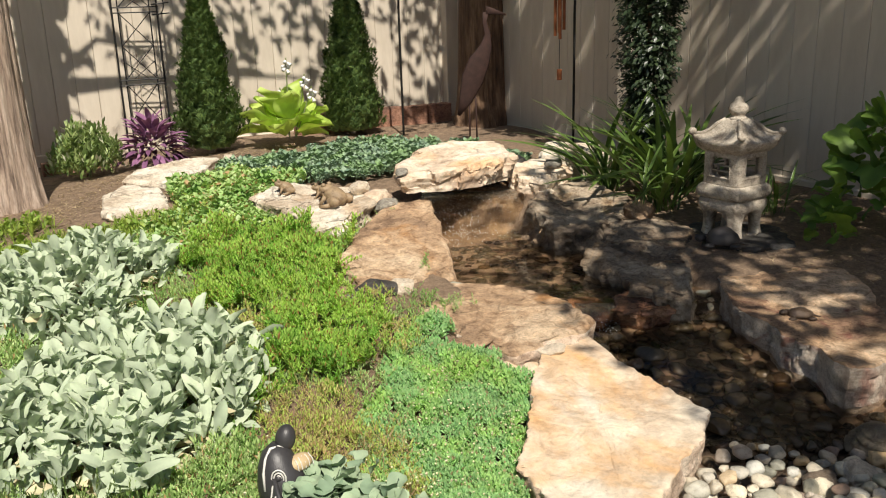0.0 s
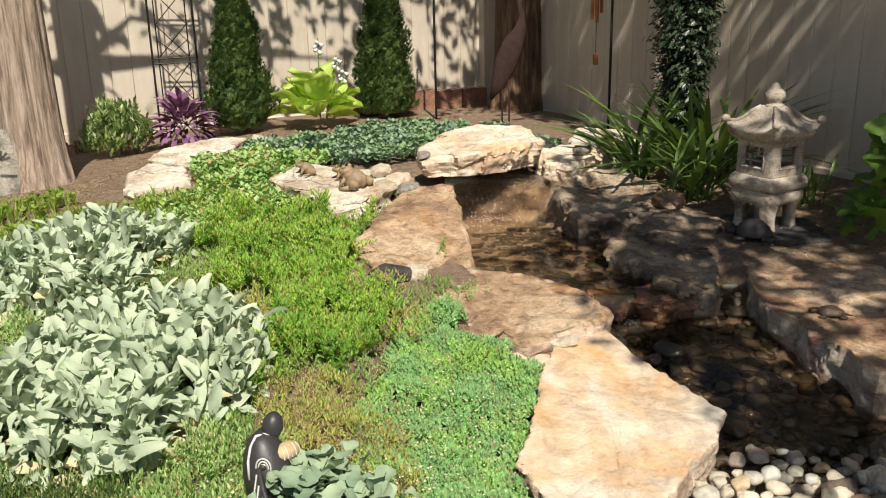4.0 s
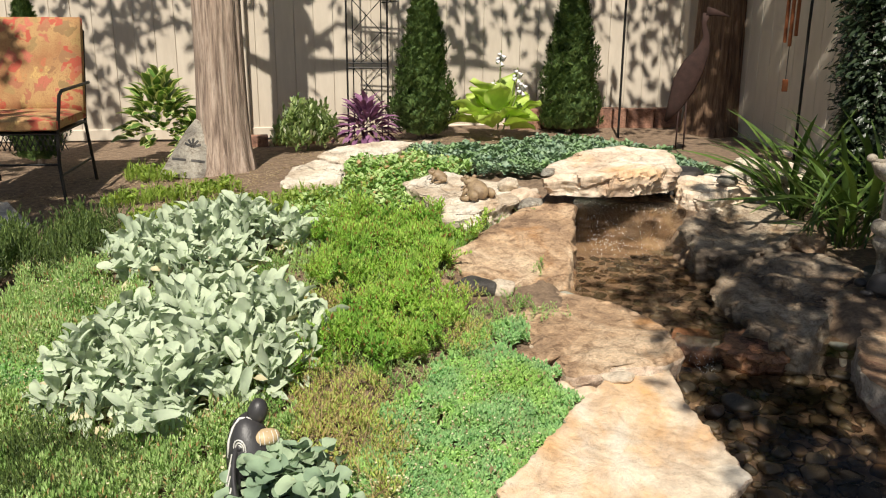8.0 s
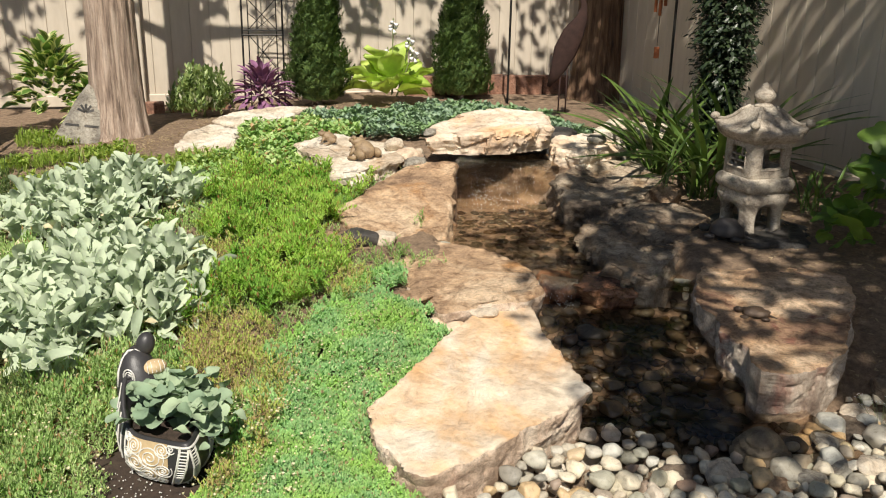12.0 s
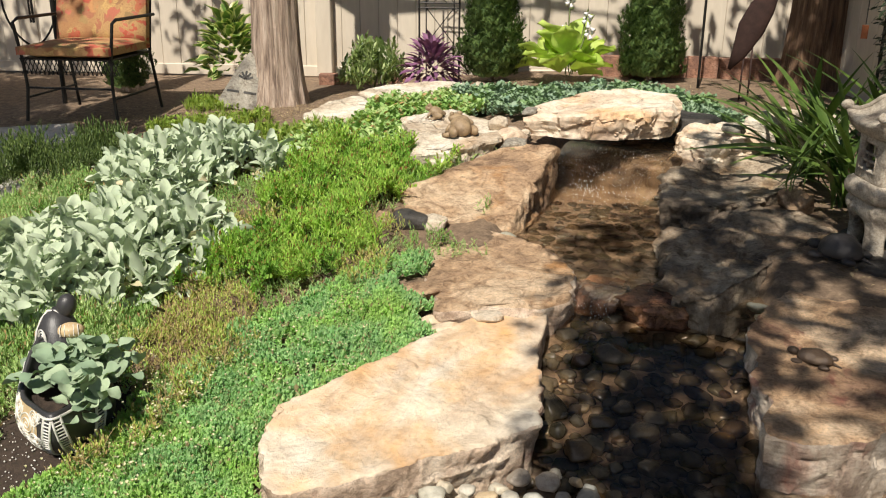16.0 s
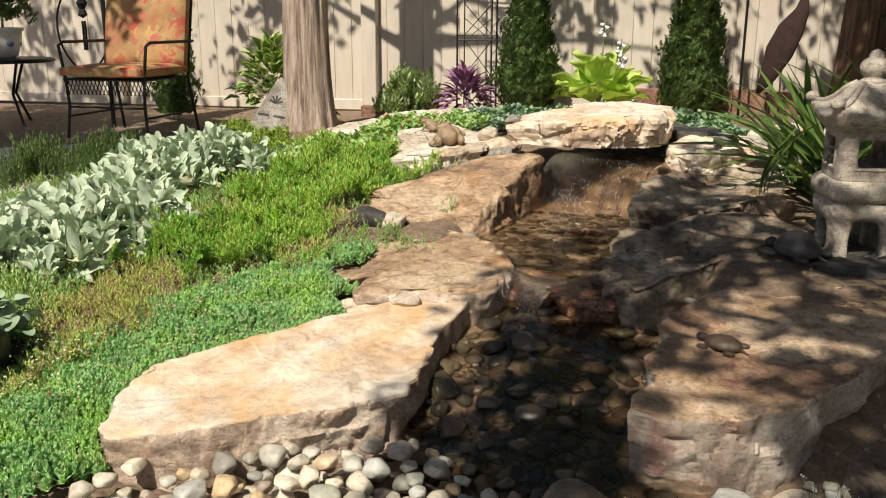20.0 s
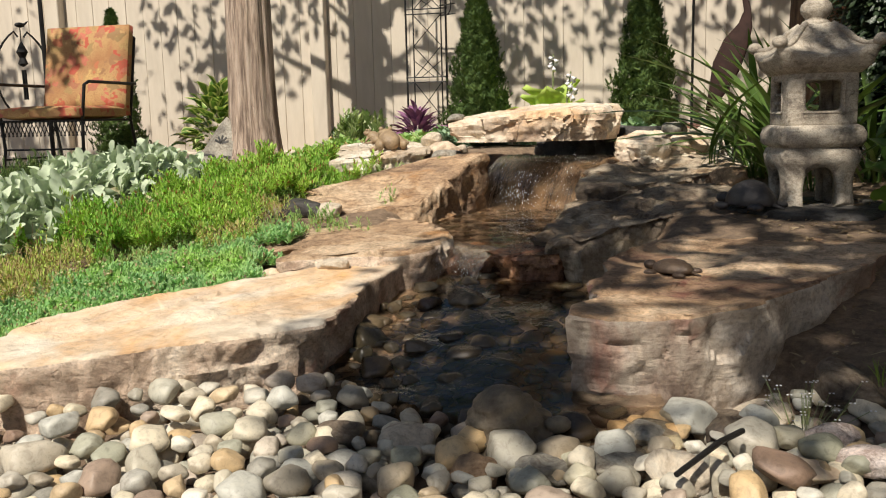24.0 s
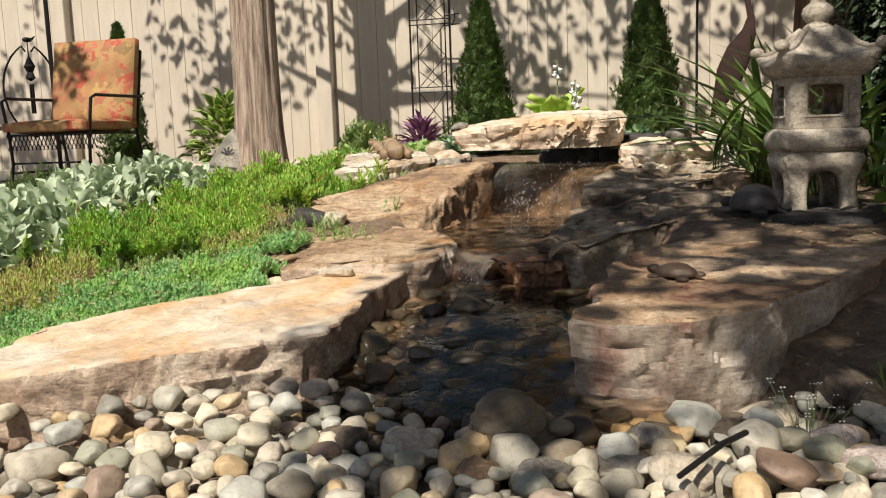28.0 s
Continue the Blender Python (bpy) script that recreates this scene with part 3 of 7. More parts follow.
# ---- stone lantern ----
def stone_lantern(m):
    L = thing("stone_lantern", m, "weathered grey cast stone garden lantern with curved roof", "lantern")
    turn = [Matrix.Rotation(k * math.pi / 2, 4, "Z") for k in range(4)]

    def square_ring(profile, n=12, soft=0.07):
        """A form square in plan from (half width, height, corner lift), its corners rounded."""
        vs = []
        for hw, z, *k in profile:
            lift = k[0] if k else 0.0
            for side in range(4):
                for j in range(n):
                    f = -1 + 2 * j / n
                    x, y = f, -1.0
                    for _ in range(side):
                        x, y = -y, x
                    rr = hw * (1 - soft * abs(f) ** 6)
                    wear = 0.0022 * noise.noise(Vector((x * 3 + 5, y * 3, z * 30)))
                    vs.append((x * (rr + wear), y * (rr + wear), z + lift * abs(f) ** 2.6))
        return vs, len(profile), 4 * n

    def holed(half, z0, z1, hole, depth, rim, steps=40, rings=6):
        """One side of a box: half(z) gives its outline, hole(a) its opening; rim swells round the opening."""
        bm = bmesh.new()
        skins = []
        for inner in (0, 1):
            rows = []
            for r in range(rings + 1):
                g = r / rings
                row = []
                for i in range(steps + (0 if hole(0.0)[2] else 1)):
                    a = 2 * math.pi * i / steps if hole(0.0)[2] else math.pi * i / steps
                    hx, hz, closed = hole(a)
                    cz = (z0 + z1) / 2 if closed else z0
                    dx, dz = math.cos(a), math.sin(a)
                    k = 1e9
                    for _ in range(3):
                        w = half(min(z1, max(z0, cz + dz * min(k, 1.0))))
                        k = min(w / max(abs(dx), 1e-6), ((z1 - cz) if dz > 0 else (cz - z0)) / max(abs(dz), 1e-6))
                    ox, oz = dx * k, cz + dz * k
                    x, z = hx * (1 - g) + ox * g, hz * (1 - g) + oz * g
                    w = half(z)
                    e = min(1.0, abs(x) / w)
                    w2 = w * (1 - 0.07 * e ** 5)
                    y = -w2 - rim * math.exp(-((g - 0.28) / 0.2) ** 2) * (1 - e ** 6)
                    row.append(bm.verts.new((x * (1 - 0.07 * e ** 5), y + depth * inner, z)))
                rows.append(row)
            skins.append(rows)
        n = len(skins[0][0])
        last = n if hole(0.0)[2] else n - 1
        for inner in (0, 1):
            for r in range(rings):
                for i in range(last):
                    bm.faces.new((skins[inner][r][i], skins[inner][r][(i + 1) % n], skins[inner][r + 1][(i + 1) % n], skins[inner][r + 1][i]))
        for r in (0, rings):
            for i in range(last):
                bm.faces.new((skins[0][r][i], skins[0][r][(i + 1) % n], skins[1][r][(i + 1) % n], skins[1][r][i]))
        bmesh.ops.recalc_face_normals(bm, faces=bm.faces)
        return bm

    # stand: four sides with swelling shoulders, each with an arched opening
    def leg_half(z):
        return 0.094 + 0.020 * math.exp(-((z - 0.142) / 0.035) ** 2) + 0.006 * math.exp(-(z / 0.02) ** 2)

    def arch(a):
        c, q = math.cos(a), math.sin(a)
        return (math.copysign(abs(c) ** 0.7, c) * (0.047 + 0.008 * q), 0.113 * abs(q) ** 0.8, False)

    for k in range(4):
        own = holed(leg_half, 0.0, 0.172, arch, 0.042, 0.009)
        bmesh.ops.transform(own, matrix=turn[k], verts=own.verts)
        part("leg_panel", own, M["lantern"], L, smooth=True)
    vs, r, c = square_ring([(0.0, 0.165), (0.09, 0.165), (0.112, 0.170), (0.121, 0.182), (0.123, 0.204), (0.117, 0.222), (0.104, 0.231), (0.0, 0.231)])
    link("plinth", grid_mesh("plinth", vs, r, c), M["lantern"], L)

    # fire box with four framed window openings
    def pane(a):
        c, q = math.cos(a), math.sin(a)
        d = (abs(c) ** 7 + abs(q) ** 7) ** (-1 / 7)
        return (0.050 * c * d, 0.312 + 0.042 * q * d, True)

    for k in range(4):
        own = holed(lambda z: 0.100, 0.229, 0.378, pane, 0.024, 0.002)
        bmesh.ops.transform(own, matrix=turn[k], verts=own.verts)
        part("fire_box_side", own, M["lantern"], L, smooth=True)
        ring = [(0.055 * x, -0.1015, 0.312 + 0.047 * z) for x, z in ((-1, -1), (1, -1), (1, 1), (-1, 1), (-1, -1))]
        for p, q in zip(ring, ring[1:]):
            own = tube([p, q], 0.0028, 6)
            bmesh.ops.transform(own, matrix=turn[k], verts=own.verts)
            part("window_trim", own, M["lantern"], L)
    for sy, h in ((0.0, 0.318), (0.0, 0.294)):
        part("window_lattice", box(0.012, 0.096, 0.008, (-0.088, sy, h), 0.002), M["lantern"], L)
    for y, z0, z1 in ((0.016, 0.294, 0.318), (-0.018, 0.318, 0.352), (0.02, 0.272, 0.294)):
        part("window_lattice", box(0.012, 0.008, z1 - z0, (-0.088, y, (z0 + z1) / 2), 0.002), M["lantern"], L)
    # roof: flared bell with lifted corners
    vs, r, c = square_ring([(0.0, 0.374), (0.099, 0.374), (0.120, 0.386, 0.010), (0.130, 0.400, 0.026), (0.137, 0.411, 0.034), (0.138, 0.420, 0.034), (0.131, 0.425, 0.030), (0.115, 0.431, 0.021), (0.099, 0.443, 0.012), (0.082, 0.459, 0.006), (0.068, 0.479, 0.002), (0.057, 0.498), (0.046, 0.511), (0.032, 0.518), (0.0, 0.520)], 16, 0.0)
    roof = link("roof", grid_mesh("roof", vs, r, c), M["lantern"], L)
    for k in range(4):
        a = math.pi / 4 + k * math.pi / 2
        ridge = [(math.cos(a) * d, math.sin(a) * d, z) for d, z in ((0.050, 0.514), (0.085, 0.494), (0.116, 0.466), (0.148, 0.451), (0.183, 0.451))]
        part("roof_ridge", tube(ridge, [0.008, 0.009, 0.009, 0.009, 0.010], 9), M["lantern"], roof, smooth=True)
        knob = ball(bmesh.new(), (0.189 * math.cos(a), 0.189 * math.sin(a), 0.460), 0.019, (1.15, 0.9, 0.95), n=2)
        part("eave_knob", knob, M["lantern"], roof, smooth=True)
    part("finial", lathe([(0.044, 0.512), (0.036, 0.522), (0.029, 0.528), (0.031, 0.534), (0.041, 0.546), (0.044, 0.558), (0.040, 0.572), (0.029, 0.582), (0.021, 0.587), (0.021, 0.594), (0.016, 0.604), (0.003, 0.611)], 18), M["lantern"], L, smooth=True)
    return L


stone_lantern(pose(1.337, 4.222, 0.283, 0, 0, 34))


# ---- scattered small geometry ----
def joined(name, templates, places, material, smooth=True):
    """One mesh from many copies. templates: (verts, faces); places: (which, x, y, z, sx, sy, sz, yaw, pitch)."""
    allv, alll, starts, totals = [], [], [], []
    base = lbase = 0
    prepared = []
    for v, f in templates:
        prepared.append((np.array(v, dtype=float), np.array([i for face in f for i in face]), np.array([len(face) for face in f])))
    for which, x, y, z, sx, sy, sz, yaw, pitch in places:
        v, idx, cnt = prepared[which]
        v = v * (sx, sy, sz)
        c, s = math.cos(pitch), math.sin(pitch)
        v = np.stack([v[:, 0] * c + v[:, 2] * s, v[:, 1], -v[:, 0] * s + v[:, 2] * c], 1)
        c, s = math.cos(yaw), math.sin(yaw)
        v = np.stack([v[:, 0] * c - v[:, 1] * s + x, v[:, 0] * s + v[:, 1] * c + y, v[:, 2] + z], 1)
        allv.append(v)
        alll.append(idx + base)
        totals.append(cnt)
        base += len(v)
    me = bpy.data.meshes.new(name)
    v = np.concatenate(allv)
    li = np.concatenate(alll)
    tot = np.concatenate(totals)
    st = np.concatenate([[0], np.cumsum(tot)[:-1]])
    me.vertices.add(len(v))
    me.vertices.foreach_set("co", v.ravel())
    me.loops.add(len(li))
    me.loops.foreach_set("vertex_index", li.astype(np.int32))
    me.polygons.add(len(tot))
    me.polygons.foreach_set("loop_start", st.astype(np.int32))
    me.polygons.foreach_set("loop_total", tot.astype(np.int32))
    me.polygons.foreach_set("use_smooth", np.ones(len(tot), dtype=bool) if smooth else np.zeros(len(tot), dtype=bool))
    me.update(calc_edges=True)
    me.validate()
    me.materials.append(material)
    return me


def blade(length, width, arch=0.3, fold=0.25, segs=5, shape=1.0, droop=0.0):
    """A leaf along +x, rising in z by arch, folded on its midrib; shape > 1 is fuller towards the tip."""
    vs, fs = [], []
    for i in range(segs + 1):
        f = i / segs
        w = width * (math.sin(math.pi * min(1, f ** (1 / shape) * 0.93 + 0.05)) ** 0.75)
        if i == segs:
            w = width * 0.05
        x = length * f
        z = length * (arch * f - droop * f * f)
        vs += [(x, -w / 2, z + fold * w / 2), (x, 0, z), (x, w / 2, z + fold * w / 2)]
    for i in range(segs):
        a = i * 3
        fs += [(a, a + 3, a + 4, a + 1), (a + 1, a + 4, a + 5, a + 2)]
    return vs, fs


def oval(length, width, fold, droop, wave, seed):
    """A soft round-tipped leaf along +x with a wavy margin."""
    vs, fs, n = [], [], 7
    for i in range(n + 1):
        f = i / n
        w = width * math.sin(math.pi * (0.06 + 0.86 * f) ** 1.25) ** 0.6
        z = length * (0.18 * f - droop * f * f)
        for j, g in enumerate((-1, -0.5, 0, 0.5, 1)):
            vs.append((length * f * (1 - 0.03 * g * g), w / 2 * g, z + fold * w * (abs(g) ** 1.4) * 0.5 + wave * w * math.sin(f * 7 + seed + g * 2) * abs(g)))
    for i in range(n):
        for j in range(4):
            a = i * 5 + j
            fs.append((a, a + 5, a + 6, a + 1))
    return vs, fs


def put_together(pieces):
    """One template out of (template, yaw, pitch, at, scale)."""
    vs, fs = [], []
    for (v, f), yaw, pitch, at, sc in pieces:
        m = Matrix.Translation(at) @ Matrix.Rotation(yaw, 4, "Z") @ Matrix.Rotation(-pitch, 4, "Y") @ Matrix.Scale(sc, 4)
        b = len(vs)
        vs += [tuple(m @ Vector(p)) for p in v]
        fs += [tuple(i + b for i in q) for q in f]
    return vs, fs


def template_mesh(name, tpl, material):
    me = bpy.data.meshes.new(name)
    me.from_pydata(tpl[0], [], tpl[1])
    me.polygons.foreach_set("use_smooth", [True] * len(me.polygons))
    me.materials.append(material)
    me.update()
    return me


def inside(x, y, areas):
    """How deep (x, y) lies within any of the ellipses (cx, cy, rx, ry, turn); below 0 is outside."""
    best = -1.0
    for cx, cy, rx, ry, a in areas:
        c, s = math.cos(radians(a)), math.sin(radians(a))
        dx, dy = x - cx, y - cy
        d = 1 - math.hypot((dx * c + dy * s) / rx, (-dx * s + dy * c) / ry)
        best = max(best, d)
    return best


ROCK_PLANS = []
for o in list(scene.objects):
    if o.get("category") == "rock":
        pts = [v.co for v in o.data.vertices]
        ROCK_PLANS.append((min(p.x for p in pts), max(p.x for p in pts), min(p.y for p in pts), max(p.y for p in pts), o))


def blocked(x, y):
    """Whether a boulder lies over the ground here."""
    for x0, x1, y0, y1, o in ROCK_PLANS:
        if x0 < x < x1 and y0 < y < y1:
            hit, p, n, i = o.ray_cast(Vector((x, y, 3)), Vector((0, 0, -1)))
            if hit and p.z > land(x, y) + 0.01:
                return True
    return False


GAP = [(-0.20, 3.63, 0.17, 0.10, 10), (0.03, 3.72, 0.16, 0.12, 0), (0.16, 3.22, 0.12, 0.08, 0), (0.33, 3.07, 0.10, 0.07, 0)]


def scatter(areas, spacing, rnd, ragged=0.25, keep=1.0, not_in=()):
    """Points over the ellipses, with ragged edges, clear of boulders and water."""
    pts = []
    for cx, cy, rx, ry, a in areas:
        n = int(math.pi * rx * ry / spacing ** 2)
        for _ in range(n):
            r, th = math.sqrt(rnd.random()), rnd.uniform(0, 2 * math.pi)
            px, py = rx * r * math.cos(th), ry * r * math.sin(th)
            c, s = math.cos(radians(a)), math.sin(radians(a))
            x, y = cx + px * c - py * s, cy + px * s + py * c
            if rnd.random() > keep or inside(x, y, areas) < ragged * (0.5 + noise.noise(Vector((x * 4.5, y * 4.5, 3)))):
                continue
            if not_in and inside(x, y, not_in) > 0.12 + 0.2 * noise.noise(Vector((x * 6, y * 6, 9))):
                continue
            if creek_at(x, y)[0] < 0.05 or inside(x, y, GAP) > 0 or blocked(x, y):
                continue
            pts.append((x, y, land(x, y)))
    return pts


# ---- ground-cover plants ----
M["lime_sedum"] = leaf("lime_sedum", (0.32, 0.53, 0.08), (0.56, 0.75, 0.19), patch=(0.21, 0.40, 0.07), gloss=0.5, trans=0.3, tip=(0.90, (0.32, 0.17, 0.06)))
M["teal_sedum"] = leaf("teal_sedum", (0.23, 0.48, 0.19), (0.46, 0.67, 0.32), patch=(0.32, 0.50, 0.14), gloss=0.6, trans=0.15, tip=(0.95, (0.42, 0.32, 0.18)))
M["dry_sedum"] = leaf("dry_sedum", (0.40, 0.28, 0.12), (0.60, 0.54, 0.24), gloss=0.7, trans=0.2, tip=(0.55, (0.44, 0.56, 0.12)))
M["blue_sedum"] = leaf("blue_sedum", (0.12, 0.21, 0.15), (0.34, 0.45, 0.33), patch=(0.16, 0.26, 0.11), gloss=0.75, trans=0.12)
M["mixed_green"] = leaf("mixed_green", (0.28, 0.46, 0.14), (0.58, 0.71, 0.34), patch=(0.19, 0.33, 0.09), gloss=0.5, trans=0.25, tip=(0.92, (0.46, 0.30, 0.14)))
M["rosemary"] = leaf("rosemary", (0.06, 0.11, 0.03), (0.18, 0.25, 0.07), gloss=0.5, trans=0.15)
M["dry_stem"] = leaf("dry_stem", (0.20, 0.125, 0.07), (0.46, 0.36, 0.20), gloss=0.8, trans=0.1)
M["grass"] = leaf("lawn_weed", (0.18, 0.30, 0.04), (0.38, 0.48, 0.10), gloss=0.5, trans=0.3)

LAMB_NEAR = [(-0.88, 2.78, 0.40, 0.40, 30), (-1.02, 2.56, 0.26, 0.22, 20), (-0.74, 2.90, 0.25, 0.2, 35), (-0.82, 2.48, 0.22, 0.18, 0)]
LAMB_FAR = [(-1.48, 3.62, 0.42, 0.30, 35), (-1.36, 3.36, 0.26, 0.16, 0)]
LIME = [(-0.66, 3.62, 0.36, 0.32, 100), (-0.34, 3.22, 0.26, 0.30, 0), (-0.80, 4.02, 0.36, 0.20, 20), (-0.45, 3.98, 0.16, 0.28, 0), (-0.40, 2.85, 0.16, 0.2, 0)]
TEAL = [(0.10, 2.72, 0.30, 0.50, -8), (0.12, 3.10, 0.28, 0.36, 0), (0.10, 2.10, 0.26, 0.42, 0), (-1.50, 2.60, 0.28, 0.30, 0), (0.22, 2.05, 0.32, 0.38, 0), (0.08, 1.75, 0.34, 0.34, 0)]
DRY = [(-0.20, 2.56, 0.20, 0.20, 0), (-0.34, 2.72, 0.18, 0.18, 0), (-0.72, 3.28, 0.2, 0.12, 0), (-0.02, 2.2, 0.1, 0.3, 0), (-0.22, 3.5, 0.10, 0.10, 0), (-0.10, 3.2, 0.10, 0.12, 0)]
DUCK_POT = [(-0.19, 2.10, 0.15, 0.30, 28)]
FEATHER_LOW = [(-0.60, 2.25, 0.30, 0.26, 0), (-0.75, 1.95, 0.4, 0.3, 0), (-1.25, 2.15, 0.4, 0.35, 0), (-0.45, 1.75, 0.3, 0.3, 0), (-1.50, 2.9, 0.32, 0.34, 0), (-1.74, 2.92, 0.30, 0.34, 40), (-1.92, 3.22, 0.22, 0.26, 40), (-0.42, 2.45, 0.14, 0.16, 0)]
UNDER = [(-0.45, 3.3, 0.75, 1.0, 25), (-1.2, 3.0, 0.8, 0.9, 0), (-0.8, 4.1, 0.7, 0.5, 20), (-0.1, 2.7, 0.5, 0.9, 0), (-0.8, 2.1, 1.0, 0.7, 0)]
BLUE = [(-0.55, 5.15, 0.46, 0.30, 15), (-0.15, 5.60, 0.50, 0.34, 10), (-0.72, 5.6, 0.40, 0.30, 10), (0.25, 5.5, 0.34, 0.24, 0), (-1.05, 5.55, 0.36, 0.30, 0), (-0.5, 6.1, 0.5, 0.3, 0)]
CHART = [(-0.98, 4.52, 0.34, 0.36, 60), (-0.95, 4.95, 0.26, 0.26, 0), (-1.18, 4.20, 0.24, 0.26, 0), (-1.24, 5.05, 0.30, 0.32, 20)]
WEEDS = [(-1.75, 4.15, 0.5, 0.28, 20), (-2.3, 4.5, 0.45, 0.2, 25), (-1.3, 4.45, 0.3, 0.3, 0), (-2.8, 5.0, 0.3, 0.25, 0), (-1.9, 3.95, 0.4, 0.3, 0), (1.92, 3.10, 0.16, 0.2, 0)]


def sprig(height, needles, length, width, rnd, lean=0.25, fold=0.5):
    pcs = []
    for k in range(needles):
        f = k / (needles - 1)
        pcs.append((blade(length * (1.1 - 0.45 * f), width, 0.1, fold, 2), k * 2.4 + rnd.uniform(-0.3, 0.3), radians(20 + 60 * f), (lean * height * f * f, 0, height * (0.15 + 0.85 * f)), 1))
    return put_together(pcs)


def cover(name, areas, spacing, templates, material, label, seed, size=(0.8, 1.25), ragged=0.25, lift=0.0, hump=0.03, category="ground cover", not_in=(), keep=1.0):
    rnd = random.Random(seed)
    places = []
    for x, y, z in scatter(areas, spacing, rnd, ragged, keep, not_in):
        s = rnd.uniform(*size) * (0.8 + 0.5 * max(0, noise.noise(Vector((x * 7, y * 7, seed))) + 0.3))
        h = hump * (noise.noise(Vector((x * 8, y * 8, seed + 5))) + 0.35 + 0.3 * noise.noise(Vector((x * 19, y * 19, seed))))
        places.append((rnd.randrange(len(templates)), x, y, z + lift + max(0, h), s, s, s, rnd.uniform(0, 6.28), rnd.uniform(-0.35, 0.35)))
    if not places:
        return None
    return tagged(link(name, joined(name, templates, places, material), None), label, category, kind="stuff")


_r = random.Random(5)
FEATHERS = [sprig(0.066, 24, 0.021, 0.0062, _r, lean=_r.uniform(0.1, 0.9)) for _ in range(6)]
FINE = [sprig(0.050, 15, 0.017, 0.0040, _r, lean=_r.uniform(0.1, 0.9)) for _ in range(6)]
TWIGS = [put_together([(blade(_r.uniform(0.04, 0.09), 0.0022, _r.uniform(0.1, 0.9), 0.5, 4, 1, _r.uniform(0.1, 0.7)), _r.uniform(0, 6.28), radians(_r.uniform(5, 55)), (_r.uniform(-.015, .015), _r.uniform(-.015, .015), 0.004), 1) for k in range(7)]) for _ in range(5)]
CARPET = [put_together([(blade(0.013, 0.010, 0.25, 0.3, 2, 1.4), k * 2.4, radians(15 + 8 * k), (0, 0, 0.004 + 0.003 * k), 1.25 - 0.09 * k) for k in range(8)]) for _ in range(2)]
BUNCH = [put_together([(blade(0.034, 0.028, 0.2, 0.25, 2, 1.4), k * 2.4 + _r.uniform(-.3, .3), radians(_r.uniform(0, 55)), (0, 0, 0.02 + 0.007 * k), _r.uniform(0.8, 1.2)) for k in range(8)]) for _ in range(4)]
SPIKE = [sprig(0.15, 26, 0.024, 0.0045, _r, lean=_r.uniform(0.1, 0.5)) for _ in range(5)]
TUFT = [put_together([(blade(_r.uniform(0.05, 0.1), 0.006, 0.9, 0.3, 3, 1, 0.3), _r.uniform(0, 6.28), radians(_r.uniform(15, 60)), (_r.uniform(-.01, .01), _r.uniform(-.01, .01), 0), 1) for k in range(8)]) for _ in range(4)]

cover("green_undergrowth", UNDER, 0.029, FINE + CARPET, M["mixed_green"], "low green sedum and creeping stems filling the bed", 10, (0.6, 1.1), 0.2, 0, 0.02, not_in=DUCK_POT + TEAL + DRY)
cover("lime_sedum", LIME, 0.015, FEATHERS, M["lime_sedum"], "feathery lime green sedum covering the mound", 11, size=(0.55, 1.15), hump=0.11, not_in=DRY)
cover("teal_sedum", TEAL, 0.0115, CARPET, M["teal_sedum"], "flat carpet of blue-green sedum beside the slab", 12, (0.9, 1.5), 0.12, 0.004, 0.025, not_in=DUCK_POT)
cover("dry_sedum", DRY, 0.017, FINE + CARPET[:1], M["dry_sedum"], "straggly browning sedum stems", 13, (0.6, 1.2), 0.3, 0.0, 0.06, not_in=DUCK_POT)
cover("dry_stems", DRY + [(-0.10, 2.42, 0.16, 0.18, 0)], 0.048, TWIGS, M["dry_stem"], "thin dry tan stems straggling over the sedum", 44, (0.5, 1.0), 0.3, 0.012, 0.05, not_in=DUCK_POT)
cover("low_sedum", FEATHER_LOW, 0.0165, FINE + CARPET[:1], M["mixed_green"], "mixed light green sedum mat with tiny flowers", 14, (0.8, 1.5), 0.25, 0, 0.085, not_in=DUCK_POT + DRY)
cover("blue_sedum", BLUE, 0.018, BUNCH, M["blue_sedum"], "blue-green round-leaved sedum behind the cap stone", 15, (0.45, 0.85), 0.3, 0.0, 0.05)
cover("pale_sedum", CHART, 0.018, BUNCH, M["mixed_green"], "pale yellow-green creeping plants between the stones", 16, (0.5, 0.9), 0.25, 0, 0.04)
cover("weed_patch", WEEDS, 0.028, TUFT + BUNCH[:2], M["grass"], "thin weeds and creeping stems over the soil", 17, (0.5, 0.9), 0.35, 0, 0.02)
cover("creeping_rosemary", [(-2.12, 3.50, 0.28, 0.26, 0), (-2.3, 3.2, 0.2, 0.2, 0)], 0.018, SPIKE, M["rosemary"], "dark green spiky rosemary clump", 18, (0.8, 1.3), 0.2, 0.02, 0.1, "shrub")
cover("creeping_rosemary", [(-0.86, 2.10, 0.26, 0.16, 15), (-1.1, 2.0, 0.25, 0.2, 0), (-0.7, 1.85, 0.25, 0.2, 0)], 0.020, SPIKE, M["rosemary"], "dark green spiky rosemary clump near the path", 19, (0.55, 0.9), 0.2, 0.0, 0.06, "shrub")

